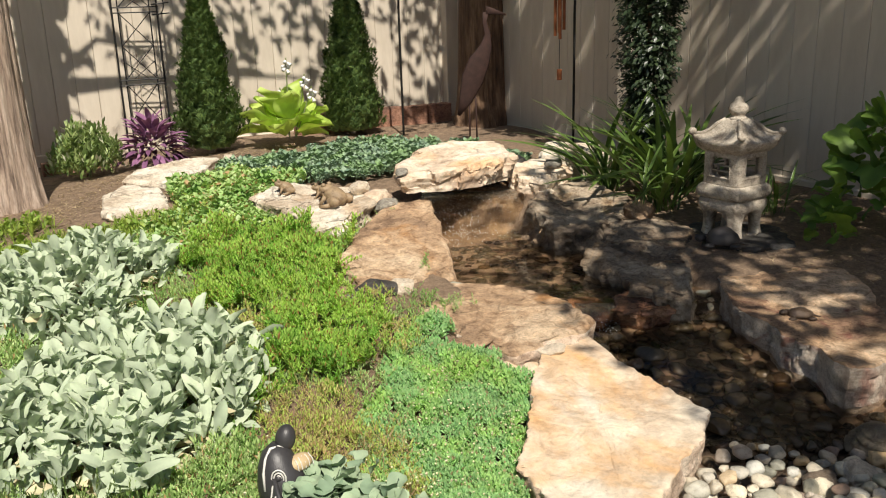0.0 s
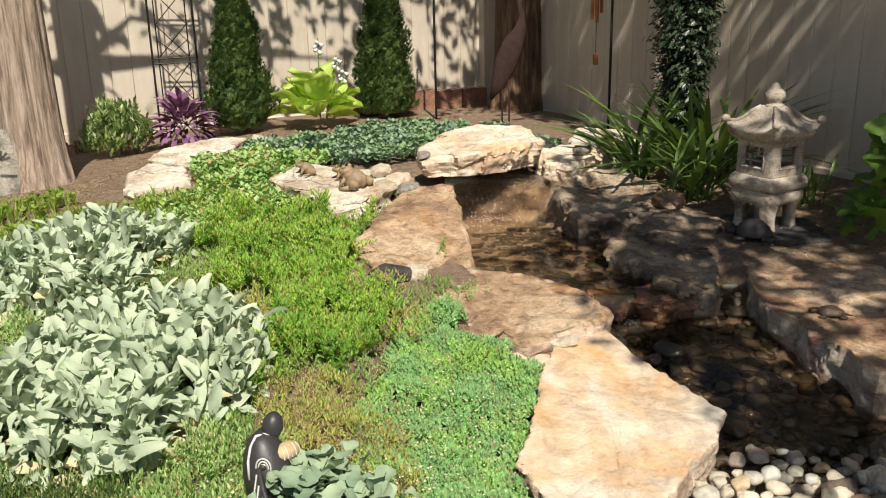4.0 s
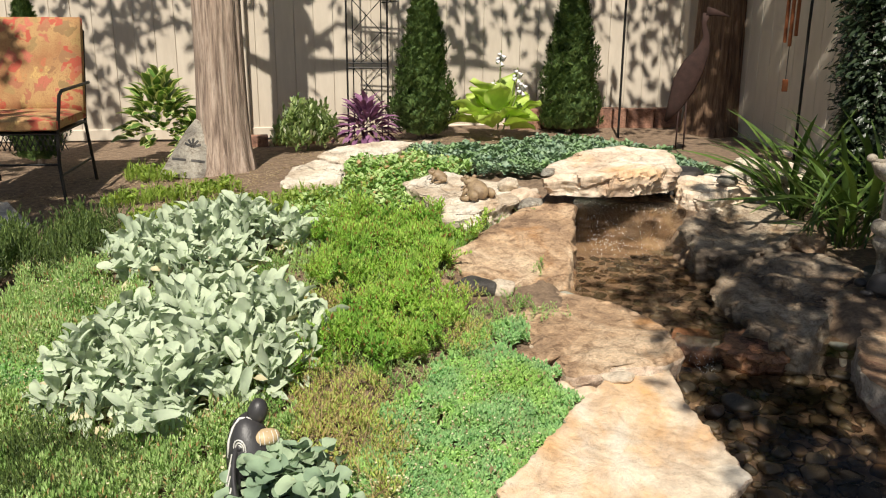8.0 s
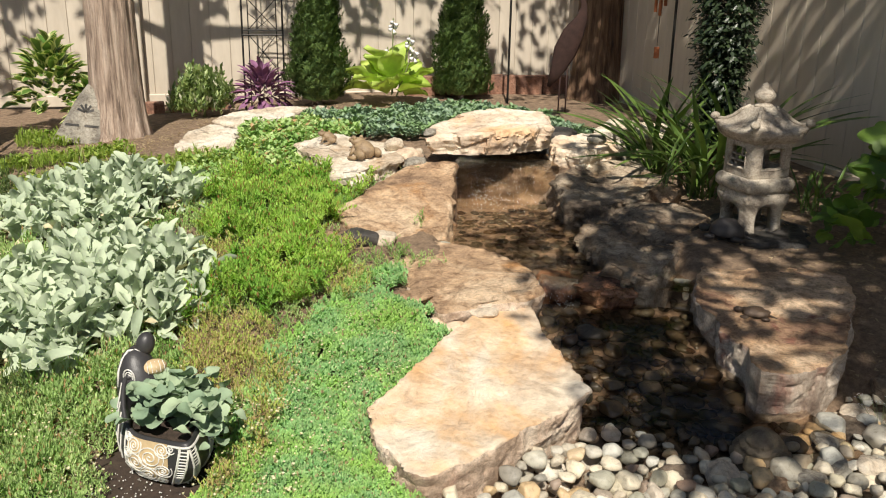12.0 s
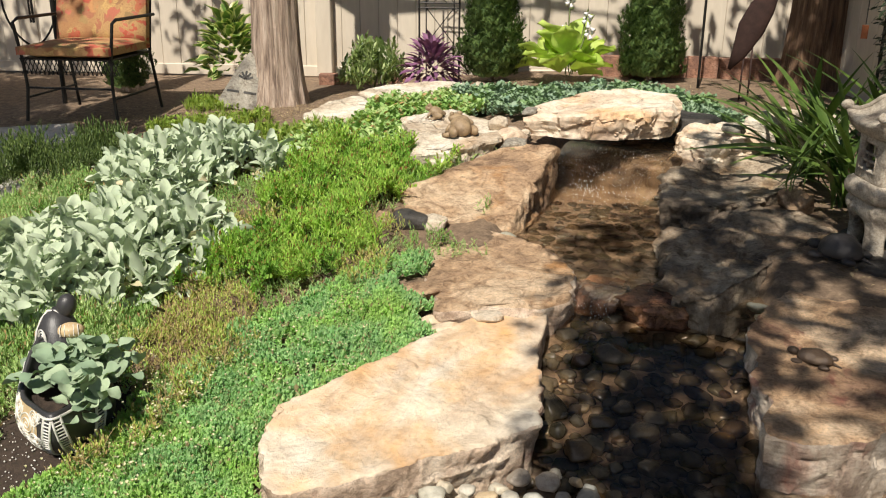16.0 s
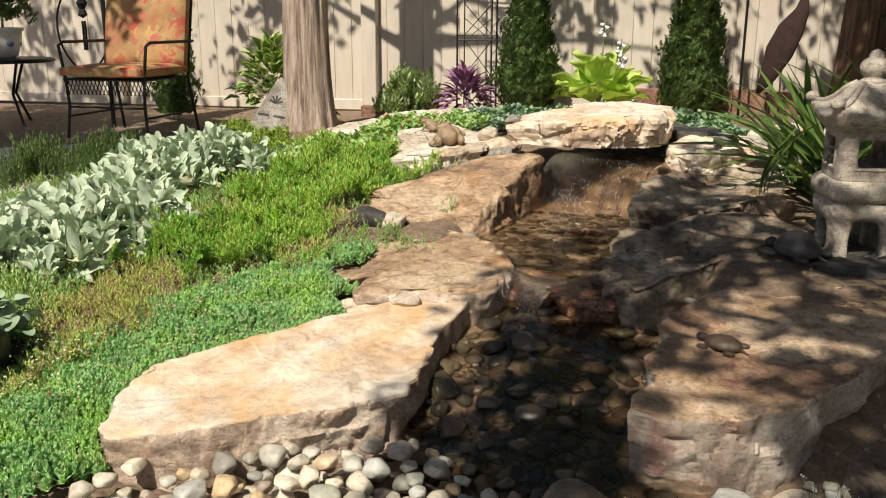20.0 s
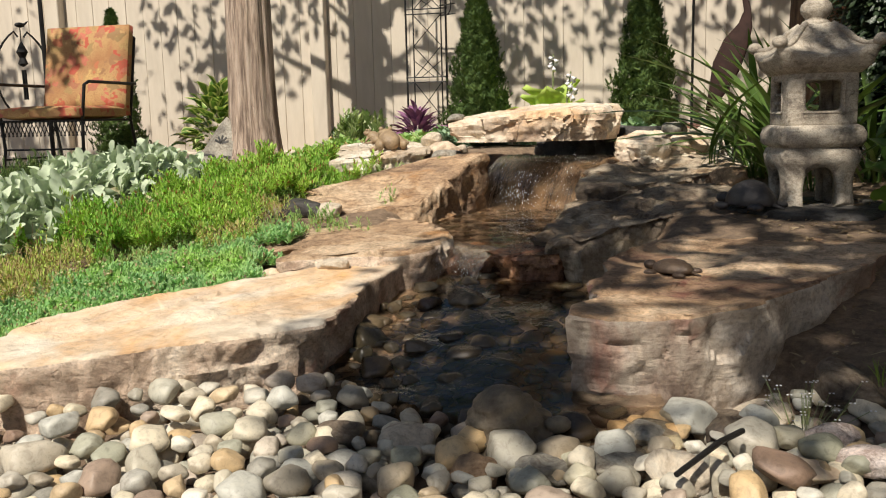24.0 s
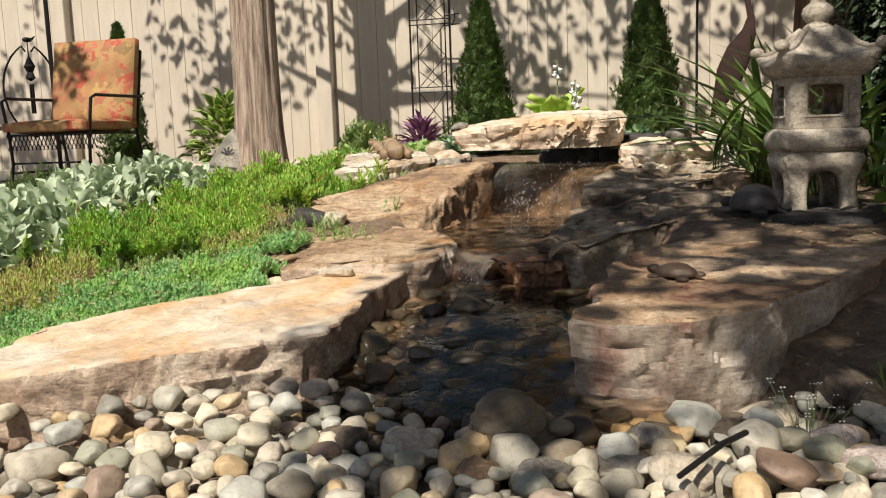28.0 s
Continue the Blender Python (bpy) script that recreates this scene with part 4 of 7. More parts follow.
M["tiny_flower"] = leaf("tiny_flower", (0.66, 0.62, 0.40), (0.80, 0.76, 0.58), gloss=0.8, trans=0.2)
HEADS = [put_together([(blade(0.006, 0.005, 0.4, 0.4, 2, 1.2), k * 1.26, radians(35), (0, 0, 0.045 + 0.01 * h), 1) for k in range(5)]) for h in range(3)]
cover("tiny_flowers", FEATHER_LOW + TEAL[3:4] + [(-0.1, 2.05, 0.4, 0.4, 0), (0.1, 2.5, 0.25, 0.5, 0)], 0.036, HEADS, M["tiny_flower"], "tiny cream flower heads over the sedum mat", 45, (0.7, 1.3), 0.25, 0.0, 0.05, not_in=DUCK_POT)

# ---- lamb's ear ----
M["lamb"] = leaf("lambs_ear_leaf", (0.46, 0.55, 0.415), (0.58, 0.665, 0.50), gloss=0.95, trans=0.22, per="object", scale=9, through_tint=(1.0, 1.08, 0.85))
M["lamb_dry"] = leaf("lambs_ear_dry_leaf", (0.56, 0.49, 0.32), (0.64, 0.58, 0.40), gloss=0.95, trans=0.1, per="object", scale=9)
LAMB_LEAVES = [template_mesh("leaf", oval(0.105, 0.042, 0.40 + 0.1 * k, 0.10 + 0.15 * k, 0.19, k), M["lamb"]) for k in range(5)]
LAMB_DRY = [template_mesh("leaf", oval(0.105, 0.046, 0.3, 0.3 + 0.1 * k, 0.2, k), M["lamb_dry"]) for k in range(2)]


def lambs_ear(x, y, z, rnd, size, dry):
    p = thing("lambs_ear", pose(x, y, z, rnd.uniform(-14, 14), rnd.uniform(-14, 14), rnd.uniform(0, 360)), "woolly grey-green lamb's ear plant in a dense patch", "plant", "lamb's ear plants")
    for k in range(16):
        low = k < 4
        ob = new("leaf", rnd.choice(LAMB_DRY if low and rnd.random() < dry else LAMB_LEAVES))
        ob.parent = p
        el = rnd.uniform(-5, 20) if low else rnd.uniform(34, 84)
        s = size * rnd.uniform(0.42, 0.90)
        ob.matrix_local = pose(rnd.uniform(-.02, .02), rnd.uniform(-.02, .02), 0.02 if low else rnd.uniform(0.02, 0.10), 0, 0, k * 137.5 + rnd.uniform(-30, 30)) @ pose(0.008, 0, 0, rnd.uniform(-60, 60), -el, 0) @ Matrix.Diagonal((s, s * rnd.uniform(0.85, 1.2), s, 1))


_r = random.Random(21)
for area, count, dry in ((LAMB_NEAR, 132, 0.85), (LAMB_FAR, 88, 0.3)):
    spots = []
    tries = 0
    while len(spots) < count and tries < 12000:
        tries += 1
        cx, cy, rx, ry, a = _r.choice(area)
        x, y = cx + _r.uniform(-0.6, 0.6), cy + _r.uniform(-0.6, 0.6)
        if inside(x, y, area) > 0.02 and all(math.hypot(x - u, y - v) > 0.040 for u, v in spots):
            spots.append((x, y))
            lambs_ear(x, y, land(x, y) + 0.09 * min(1, 2.5 * inside(x, y, area)), _r, _r.uniform(0.8, 1.2), dry if (y < 2.62 and inside(x, y, area) < 0.4) or area is LAMB_FAR else 0.08)

# ---- cobbles ----


def cobble_material(name, per, wet=False):
    m, t, b = nodes_of(name)
    if per == "island":
        r = t.nodes.new("ShaderNodeNewGeometry").outputs["Random Per Island"]
    else:
        r = t.nodes.new("ShaderNodeObjectInfo").outputs["Random"]
    c = ramp(t, r, [(0.0, (0.70, 0.62, 0.47)), (0.1, (0.46, 0.41, 0.33)), (0.2, (0.74, 0.66, 0.50)), (0.3, (0.25, 0.24, 0.21)), (0.4, (0.60, 0.42, 0.22)), (0.5, (0.42, 0.42, 0.38)), (0.6, (0.74, 0.69, 0.58)), (0.7, (0.26, 0.17, 0.12)), (0.8, (0.50, 0.47, 0.40)), (0.88, (0.32, 0.32, 0.24)), (0.94, (0.62, 0.54, 0.40)), (1.0, (0.36, 0.36, 0.34))])
    co = coords(t)
    n = noise_tex(t, co, 6 if per == "object" else 60, 7, 0.65, dist=0.5)
    c = mix(t, 0.6, c, ramp(t, n, [(0.34, (0.45, 0.41, 0.36)), (0.5, (0.92, 0.91, 0.88)), (0.68, (1.12, 1.08, 1.0))]), "MULTIPLY")
    # wet also multiplies the colour far down, to carry the creek's shade
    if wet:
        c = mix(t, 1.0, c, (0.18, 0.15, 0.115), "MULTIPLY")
    t.links.new(c, b.inputs["Base Color"])
    b.inputs["Roughness"].default_value = 0.2 if wet else 0.55
    spots = noise_tex(t, co, 22 if per == "object" else 240, 3, 0.75)
    f = t.nodes.new("ShaderNodeMapRange")
    f.inputs[1].default_value, f.inputs[2].default_value = 0.60, 0.70
    t.links.new(spots, f.inputs[0])
    c = mix(t, math_node(t, "MULTIPLY", f.outputs[0], 0.45), c, (0.16, 0.13, 0.10))
    t.links.new(c, b.inputs["Base Color"])
    bump(t, b, noise_tex(t, co, 30 if per == "object" else 300, 5, 0.7), 0.35, 0.02 if per == "object" else 0.002)
    return m


M["cobble"] = cobble_material("cobble", "object")
M["cobble_far"] = cobble_material("cobble_small", "island")
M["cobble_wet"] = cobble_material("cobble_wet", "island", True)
COBBLES = [pebble_mesh("cobble", 100 + i) for i in range(22)]
for me in COBBLES:
    me.materials.append(M["cobble"])
# dark copy for the creek mouth: wetness plus shade put into the colour
M["cobble_wet_shaded"] = cobble_material("cobble_wet_shaded", "object", True)
WET_SHADED = [pebble_mesh("cobble", 150 + i) for i in range(10)]
for me in WET_SHADED:
    me.materials.append(M["cobble_wet_shaded"])
bed = thing("cobble_bed", pose(0, 0, 0), "bed of rounded cream, tan and grey river cobbles", "cobbles", kind="structure")
_r = random.Random(33)
small = [([tuple(v.co) for v in me.vertices], [tuple(p.vertices) for p in me.polygons]) for me in [pebble_mesh("tmp", 200 + i, 3) for i in range(6)]]
taken, near, rest, wet = {}, [], [], []


def free_spot(x, y, r, layer):
    i, j = int(x / 0.12), int(y / 0.12)
    for u in (i - 1, i, i + 1):
        for v in (j - 1, j, j + 1):
            for px, py, pr in taken.get((layer, u, v), ()):
                if math.hypot(px - x, py - y) < (r + pr) * 0.84:
                    return False
    taken.setdefault((layer, i, j), []).append((x, y, r))
    return True


def banked(x, y):
    """Extra height of the cobbles heaped along the front of the slab."""
    ax, ay, bx, by = 0.42, 2.06, 0.88, 2.64
    k = max(0.0, min(1.0, ((x - ax) * (bx - ax) + (y - ay) * (by - ay)) / ((bx - ax) ** 2 + (by - ay) ** 2)))
    d = math.hypot(x - ax - k * (bx - ax), y - ay - k * (by - ay))
    return 0.030 * math.exp(-(d / 0.13) ** 2)


for layer in (0, 1):
    for _ in range(34000):
        x, y = _r.uniform(-0.3, 2.9), _r.uniform(0.9, 4.7)
        d, bedz = creek_at(x, y)
        if d > 0.03 or y < 1.2:
            continue
        s = _r.choice((0.036, 0.044, 0.05, 0.058, 0.066, 0.076)) * _r.uniform(0.85, 1.2)
        if y > 2.75 and y < 3.6 and _r.random() < 0.7:
            s *= _r.uniform(1.1, 1.6)
        if layer == 1:
            if y > 3.5 or _r.random() > 0.95:
                continue
            if y > (3.0 if x > 1.4 else 2.72):
                s *= 0.7
        if not free_spot(x, y, s * 0.5, layer):
            continue
        z = land(x, y) + s * 0.2 + layer * (0.028 if y < (3.0 if x > 1.4 else 2.72) else 0.006) + layer * banked(x, y)
        row = (x, y, z, s, _r.uniform(0, 360), _r.uniform(-25, 25), _r.uniform(-25, 25))
        if 0.25 < x < 2.0 and 1.95 < y < 2.85 and len(near) < 300 and not blocked(x, y):
            near.append(row)
        elif not (y > 2.0 and blocked(x, y)):
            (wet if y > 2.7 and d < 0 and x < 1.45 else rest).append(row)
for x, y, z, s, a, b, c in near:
    ob = new("cobble", _r.choice(WET_SHADED if y > 2.62 and 0.75 < x < 1.4 else COBBLES))
    ob.parent = bed
    ob.matrix_local = pose(x, y, z, b, c, a) @ Matrix.Scale(s, 4)
tagged(link("small_cobbles", joined("small_cobbles", small, [(_r.randrange(6), x, y, z, s, s, s, radians(a), radians(b)) for x, y, z, s, a, b, c in rest], M["cobble_far"]), None, bed), kind="stuff")
tagged(link("wet_cobbles", joined("wet_cobbles", small, [(_r.randrange(6), x, y, z, s, s, s, radians(a), radians(b)) for x, y, z, s, a, b, c in wet], M["cobble_wet"]), None, bed, "wet brown cobbles in the creek, darkened for wetness and shade"), kind="stuff")


# ---- tree trunks and crowns ----
def bark_material(name, a, b_, c_):
    m, t, b = nodes_of(name)
    co = coords(t)
    n = noise_tex(t, co, 9, 8, 0.65, (3.2, 3.2, 0.28), 0.4)
    n2 = noise_tex(t, co, 26, 8, 0.75, (3, 3, 0.16), 0.5)
    col = ramp(t, n, [(0.3, a), (0.48, b_), (0.7, c_)])
    col = mix(t, 0.62, col, ramp(t, n2, [(0.38, (0.38, 0.34, 0.31)), (0.48, (0.9, 0.88, 0.85)), (0.62, (1.25, 1.2, 1.15))]), "MULTIPLY")
    t.links.new(col, b.inputs["Base Color"])
    b.inputs["Roughness"].default_value = 0.9
    bump(t, b, n, 0.9, 0.03)
    bump(t, b, n2, 0.8, 0.01)
    return m


M["bark"] = bark_material("cedar_bark", (0.13, 0.09, 0.07), (0.42, 0.32, 0.25), (0.64, 0.53, 0.44))
M["bark_dark"] = bark_material("brown_bark", (0.05, 0.03, 0.02), (0.17, 0.10, 0.06), (0.32, 0.21, 0.13))
M["crown"] = leaf("crown_leaf", (0.05, 0.09, 0.02), (0.10, 0.16, 0.04), trans=0.25)


def trunk_mesh(name, x, y, z0, z1, r0, r1, flare, seed, n=96, lean=(0, 0)):
    vs, rows = [], 46
    for i in range(rows):
        f = i / (rows - 1)
        z = z0 + (z1 - z0) * f
        r = r0 + (r1 - r0) * f + flare * math.exp(-(z - z0) / 0.22)
        for a in np.linspace(0, 2 * math.pi, n, endpoint=False):
            q = Vector((math.cos(a) * 2.2, math.sin(a) * 2.2, z * 0.35 + seed))
            rr = r * (1 + 0.10 * noise.noise(q) + 0.05 * noise.noise(q * 3.7) + 0.05 * noise.noise(Vector((q.x * 6, q.y * 6, z * 0.7))) - 0.05 * max(0, 1 - 6 * abs(noise.noise(Vector((q.x * 3.4, q.y * 3.4, z * 0.5))))))
            rr *= 1 + 0.18 * math.exp(-(z - z0) / 0.16) * max(0, math.sin(a * 5 + seed))
            vs.append((x + lean[0] * (z - z0) + rr * math.cos(a), y + lean[1] * (z - z0) + rr * math.sin(a), z))
    return grid_mesh(name, vs, rows, n)


CROWN_LEAVES = [put_together([(blade(0.11, 0.055, 0.1, 0.2, 2, 1.2), k * 1.9, radians(-20 + 25 * (k % 3)), (0.05 * math.cos(k * 1.3), 0.05 * math.sin(k * 1.3), 0.03 * k - 0.05), 1) for k in range(6)]),
                put_together([(blade(0.07, 0.04, 0.1, 0.2, 2, 1.2), k * 2.4, radians(-30 + 20 * (k % 4)), (0.04 * math.cos(k * 2.3), 0.04 * math.sin(k * 2.3), 0.03 * k - 0.06), 1) for k in range(5)])]


def tree(name, x, y, r0, r1, top, clumps, bark, label, seed, flare=0.05, lean=(0, 0)):
    rnd = random.Random(seed)
    z0 = land(x, y) - 0.04
    T = thing(name, pose(0, 0, 0), label, "tree")
    link("trunk", trunk_mesh("trunk", x, y, z0, top, r0, r1, flare, seed, lean=lean), bark, T)
    places = []
    for cx, cy, cz, cr, dens in clumps:
        tip = Vector((cx, cy, cz))
        root = Vector((x + lean[0] * (top - z0), y + lean[1] * (top - z0), min(top, max(2.2, cz - 0.9))))
        mid = root.lerp(tip, 0.5) + Vector((rnd.uniform(-.2, .2), rnd.uniform(-.2, .2), 0.25))
        part("limb", tube([root, root.lerp(mid, 0.5), mid, tip], [0.045, 0.026, 0.014, 0.006], 7), bark, T, smooth=True)
        for _ in range(int(dens * 34 * cr * cr / 0.25)):
            d = Vector((rnd.gauss(0, 0.5), rnd.gauss(0, 0.5), rnd.gauss(0, 0.35))) * cr
            places.append((rnd.randrange(2), cx + d.x, cy + d.y, cz + d.z, *[rnd.uniform(0.8, 1.4)] * 3, rnd.uniform(0, 6.28), rnd.uniform(-0.8, 0.8)))
    crown = link("crown", joined("crown", CROWN_LEAVES, places, M["crown"]), None, T)
    crown["kind"] = "stuff"
    return T


tree("cedar_tree", -2.48, 5.23, 0.150, 0.13, 4.6,
     [(-3.6, 4.0, 3.6, 0.55, 1.0), (-3.0, 4.5, 4.1, 0.6, 1.0), (-2.4, 4.9, 3.5, 0.4, 0.8), (-1.9, 5.0, 4.4, 0.6, 1.0), (-1.3, 5.2, 3.7, 0.5, 1.0), (-0.8, 5.6, 4.2, 0.55, 1.0), (-0.3, 5.6, 3.7, 0.5, 1.0), (-0.2, 6.2, 4.5, 0.5, 1.6), (-2.6, 5.6, 4.9, 0.6, 1), (-3.9, 4.9, 4.3, 0.6, 1)],
     M["bark"], "tall cedar with a straight fibrous grey-brown trunk", 3)
tree("fence_tree", 0.28, 7.74, 0.19, 0.16, 4.6,
     [(0.6, 5.6, 3.6, 0.45, 1.8), (0.3, 6.2, 4.3, 0.6, 2.0), (1.1, 6.0, 4.4, 0.6, 1.7), (1.4, 5.0, 3.7, 0.5, 1.0), (1.9, 5.4, 4.6, 0.6, 1.0), (0.9, 5.3, 4.0, 0.4, 2.2), (1.5, 4.6, 4.1, 0.36, 1.3), (1.2, 5.2, 4.3, 0.5, 2.2), (1.75, 4.5, 4.4, 0.42, 1.6), (1.15, 4.95, 3.8, 0.3, 1.6)],
     M["bark_dark"], "brown tree trunk in the corner of the fence", 8, flare=0.05, lean=(0.015, 0.02))
tree("shade_tree", 4.6, 1.2, 0.17, 0.14, 5.0,
     [(1.50, 0.85, 4.0, 0.26, 2.4), (1.66, 0.58, 4.0, 0.30, 2.6), (1.74, 0.34, 4.0, 0.26, 2.6), (1.86, 0.04, 4.0, 0.22, 1.6), (1.96, -0.16, 4.0, 0.28, 2.6), (2.14, -0.20, 4.0, 0.20, 1.8), (2.28, -0.28, 4.0, 0.18, 1.1), (2.62, 0.05, 4.0, 0.2, 1.2), (2.45, 0.74, 4.0, 0.22, 2.0), (1.85, 0.72, 4.0, 0.2, 2.0), (3.0, 2.3, 4.2, 0.5, 2.5), (3.25, 2.0, 4.3, 0.5, 2.5), (2.8, 2.6, 4.4, 0.4, 2.0), (2.56, 0.22, 4.0, 0.20, 2.2), (2.47, 0.42, 4.0, 0.18, 2.2), (2.74, 0.16, 4.0, 0.24, 2.0), (2.30, 0.85, 4.0, 0.22, 1.8), (2.07, -0.26, 4.0, 0.2, 2.0), (2.74, 0.50, 4.2, 0.34, 3.0), (2.62, 0.9, 4.0, 0.36, 3.0), (2.5, 1.35, 4.1, 0.46, 2.2), (2.9, 1.9, 4.5, 0.6, 2.2), (2.3, 2.2, 4.2, 0.45, 1.8), (2.9, 1.2, 4.0, 0.4, 2.0),
      (2.5, 2.9, 4.0, 0.55, 1.3), (2.9, 3.6, 4.4, 0.6, 1.3), (2.1, 3.6, 3.9, 0.45, 1.2), (1.7, 4.3, 4.1, 0.45, 1.0), (1.32, 1.12, 4.2, 0.20, 1.6), (1.58, 1.2, 3.9, 0.30, 2.4), (1.45, 1.55, 4.0, 0.26, 2.2), (1.80, 1.45, 3.8, 0.28, 1.6), (1.5, 1.85, 4.0, 0.24, 1.6), (3.3, 0.0, 4.3, 0.5, 1.4)],
     M["bark_dark"], "spreading leafy tree that shades the creek bank", 5)
# unseen tree, added with its clumps set to keep sun off the seat
tree("seat_shade_tree", -4.6, 0.2, 0.16, 0.13, 5.0,
     [(-3.0, 0.7, 4.0, 0.6, 2.4), (-3.6, 1.1, 4.2, 0.7, 2.4), (-4.2, 1.6, 4.2, 0.7, 2.4), (-3.4, 1.7, 4.1, 0.5, 2.2), (-2.9, 1.3, 3.8, 0.4, 1.8), (-2.5, 0.6, 3.9, 0.3, 1.5), (-4.4, 0.6, 4.5, 0.7, 1.5), (-4.8, 2.2, 4.2, 0.7, 1.5), (-3.7, 0.1, 4.3, 0.6, 1.3), (-2.1, 1.1, 4.0, 0.35, 2.2), (-2.55, 1.5, 4.0, 0.36, 2.4), (-2.05, 1.5, 4.0, 0.28, 2.0), (-2.6, 0.95, 4.0, 0.4, 2.4), (-2.88, 2.2, 4.0, 0.15, 2.4), (-2.45, 1.05, 3.9, 0.4, 3.5), (-2.9, 0.75, 4.1, 0.45, 3.5), (-3.4, 0.75, 3.9, 0.45, 3.5), (-3.2, 1.2, 4.0, 0.45, 3.0), (-2.3, 0.85, 4.1, 0.28, 3.5)],
     M["bark_dark"], "unseen leafy tree added to shade the seat", 9)
# unseen trees added beyond the fence to keep sky out of the creek's reflections
for k, (x, y) in enumerate(((-6.5, 7.6), (-3.6, 9.4), (-0.4, 11.0), (3.2, 9.6), (5.4, 6.2))):
    _r = random.Random(50 + k)
    tree("background_tree", x, y, 0.16, 0.12, 5.0, [(x + _r.uniform(-1.6, 1.6), y + _r.uniform(-0.9, 0.9), _r.uniform(2.6, 6.0), _r.uniform(0.8, 1.2), 0.8) for _ in range(9)], M["bark_dark"], "unseen leafy tree added behind the fence to darken reflections", 30 + k)

# ---- conifers ----
M["arborvitae"] = leaf("arborvitae", (0.045, 0.095, 0.025), (0.15, 0.23, 0.06), gloss=0.6, trans=0.12)
SPRAY = [put_together([(blade(0.045 * (1 - 0.09 * k), 0.011, 0.1, 0.5, 2, 1.2), (k - 3) * 0.42, radians(10 + (k % 2) * 18), (0.004 * k, 0, 0.003 * k), 1) for k in range(7)])]


def conifer(x, y, height, radius, seed, label, sprays=5600):
    rnd = random.Random(seed)
    z0 = land(x, y)
    T = thing("arborvitae", pose(x, y, z0), label, "conifer", "young conifers along the fence")
    part("trunk", tube([(0, 0, -0.03), (0, 0, height * 0.5)], [0.025, 0.012], 8), M["bark"], T)
    places = []
    for _ in range(sprays):
        f = rnd.random() ** 1.35
        z = 0.04 + (height - 0.05) * f
        prof = (1 - f) ** 0.72 * (0.62 + 0.38 * min(1, f * 7)) + 0.03
        th = rnd.uniform(0, 6.28)
        lump = 1 + 0.42 * noise.noise(Vector((math.cos(th) * 2.2, math.sin(th) * 2.2, z * 7 + seed)))
        r = radius * prof * lump * (rnd.random() ** 0.3) * (1.12 if rnd.random() < 0.12 else 1)
        s = rnd.uniform(0.65, 1.2)
        places.append((0, r * math.cos(th), r * math.sin(th), z, s, s, s, th + rnd.uniform(-0.5, 0.5), -rnd.uniform(0.3, 1.35)))
    link("foliage", joined("foliage", SPRAY, places, M["arborvitae"]), None, T)["kind"] = "stuff"


conifer(-1.69, 6.62, 1.15, 0.25, 1, "cone-shaped dark green arborvitae beside the trellis")
conifer(-0.75, 7.32, 1.22, 0.26, 2, "cone-shaped dark green arborvitae beside the lime hosta")
conifer(-3.90, 5.10, 1.16, 0.2, 3, "narrow dark green conifer behind the garden chair", 2600)

# ---- broad-leaved plants ----
M["hosta"] = leaf("lime_hosta_leaf", (0.43, 0.60, 0.11), (0.57, 0.71, 0.19), gloss=0.5, trans=0.3, per="object", scale=6)
M["purple"] = leaf("purple_leaf", (0.15, 0.06, 0.14), (0.32, 0.15, 0.29), gloss=0.7, trans=0.12, per="object")
M["bush"] = leaf("bush_leaf", (0.11, 0.19, 0.05), (0.34, 0.42, 0.17), gloss=0.4, trans=0.2, tip=(0.9, (0.55, 0.55, 0.4)))
M["variegated"] = leaf("variegated_leaf", (0.07, 0.17, 0.03), (0.20, 0.33, 0.08), gloss=0.4, trans=0.25, per="object", scale=12)
M["strap"] = leaf("strap_leaf", (0.05, 0.10, 0.025), (0.14, 0.22, 0.05), gloss=0.35, trans=0.2, per="object")
M["lobed"] = leaf("lobed_leaf", (0.07, 0.15, 0.025), (0.21, 0.34, 0.06), gloss=0.45, trans=0.3, per="object", scale=10)
M["climber"] = leaf("climber_leaf", (0.02, 0.035, 0.018), (0.05, 0.075, 0.035), gloss=0.35, trans=0.08)
M["petal"] = plain("white_petal", (0.80, 0.78, 0.78), 0.6, vary=0.1)
M["stem"] = plain("green_stem", (0.22, 0.26, 0.10), 0.6)


def leafy(name, x, y, label, category, meshes, count, spread, height, el, size, seed, z_lift=0.0, group="", loose_by=14):
    """A plant whose leaves are parts, on stalks from the crown."""
    rnd = random.Random(seed)
    P = thing(name, pose(x, y, land(x, y) + z_lift), label, category, group)
    for k in range(count):
        f = (k + 0.5) / count
        th = k * 137.5 + rnd.uniform(-15, 15)
        r = spread * math.sqrt(1 - f) * rnd.uniform(0.35, 0.75)
        z = height * (0.25 + 0.75 * f) * rnd.uniform(0.8, 1.05)
        ob = new("leaf", rnd.choice(meshes))
        ob.parent = P
        s = size * rnd.uniform(0.75, 1.2)
        ob.matrix_local = pose(r * math.cos(radians(th)), r * math.sin(radians(th)), z, 0, 0, th) @ pose(0, 0, 0, rnd.uniform(-1.4, 1.4) * loose_by, -(el[0] + (el[1] - el[0]) * f) + rnd.uniform(-loose_by, loose_by), 0) @ Matrix.Scale(s, 4)
    return P


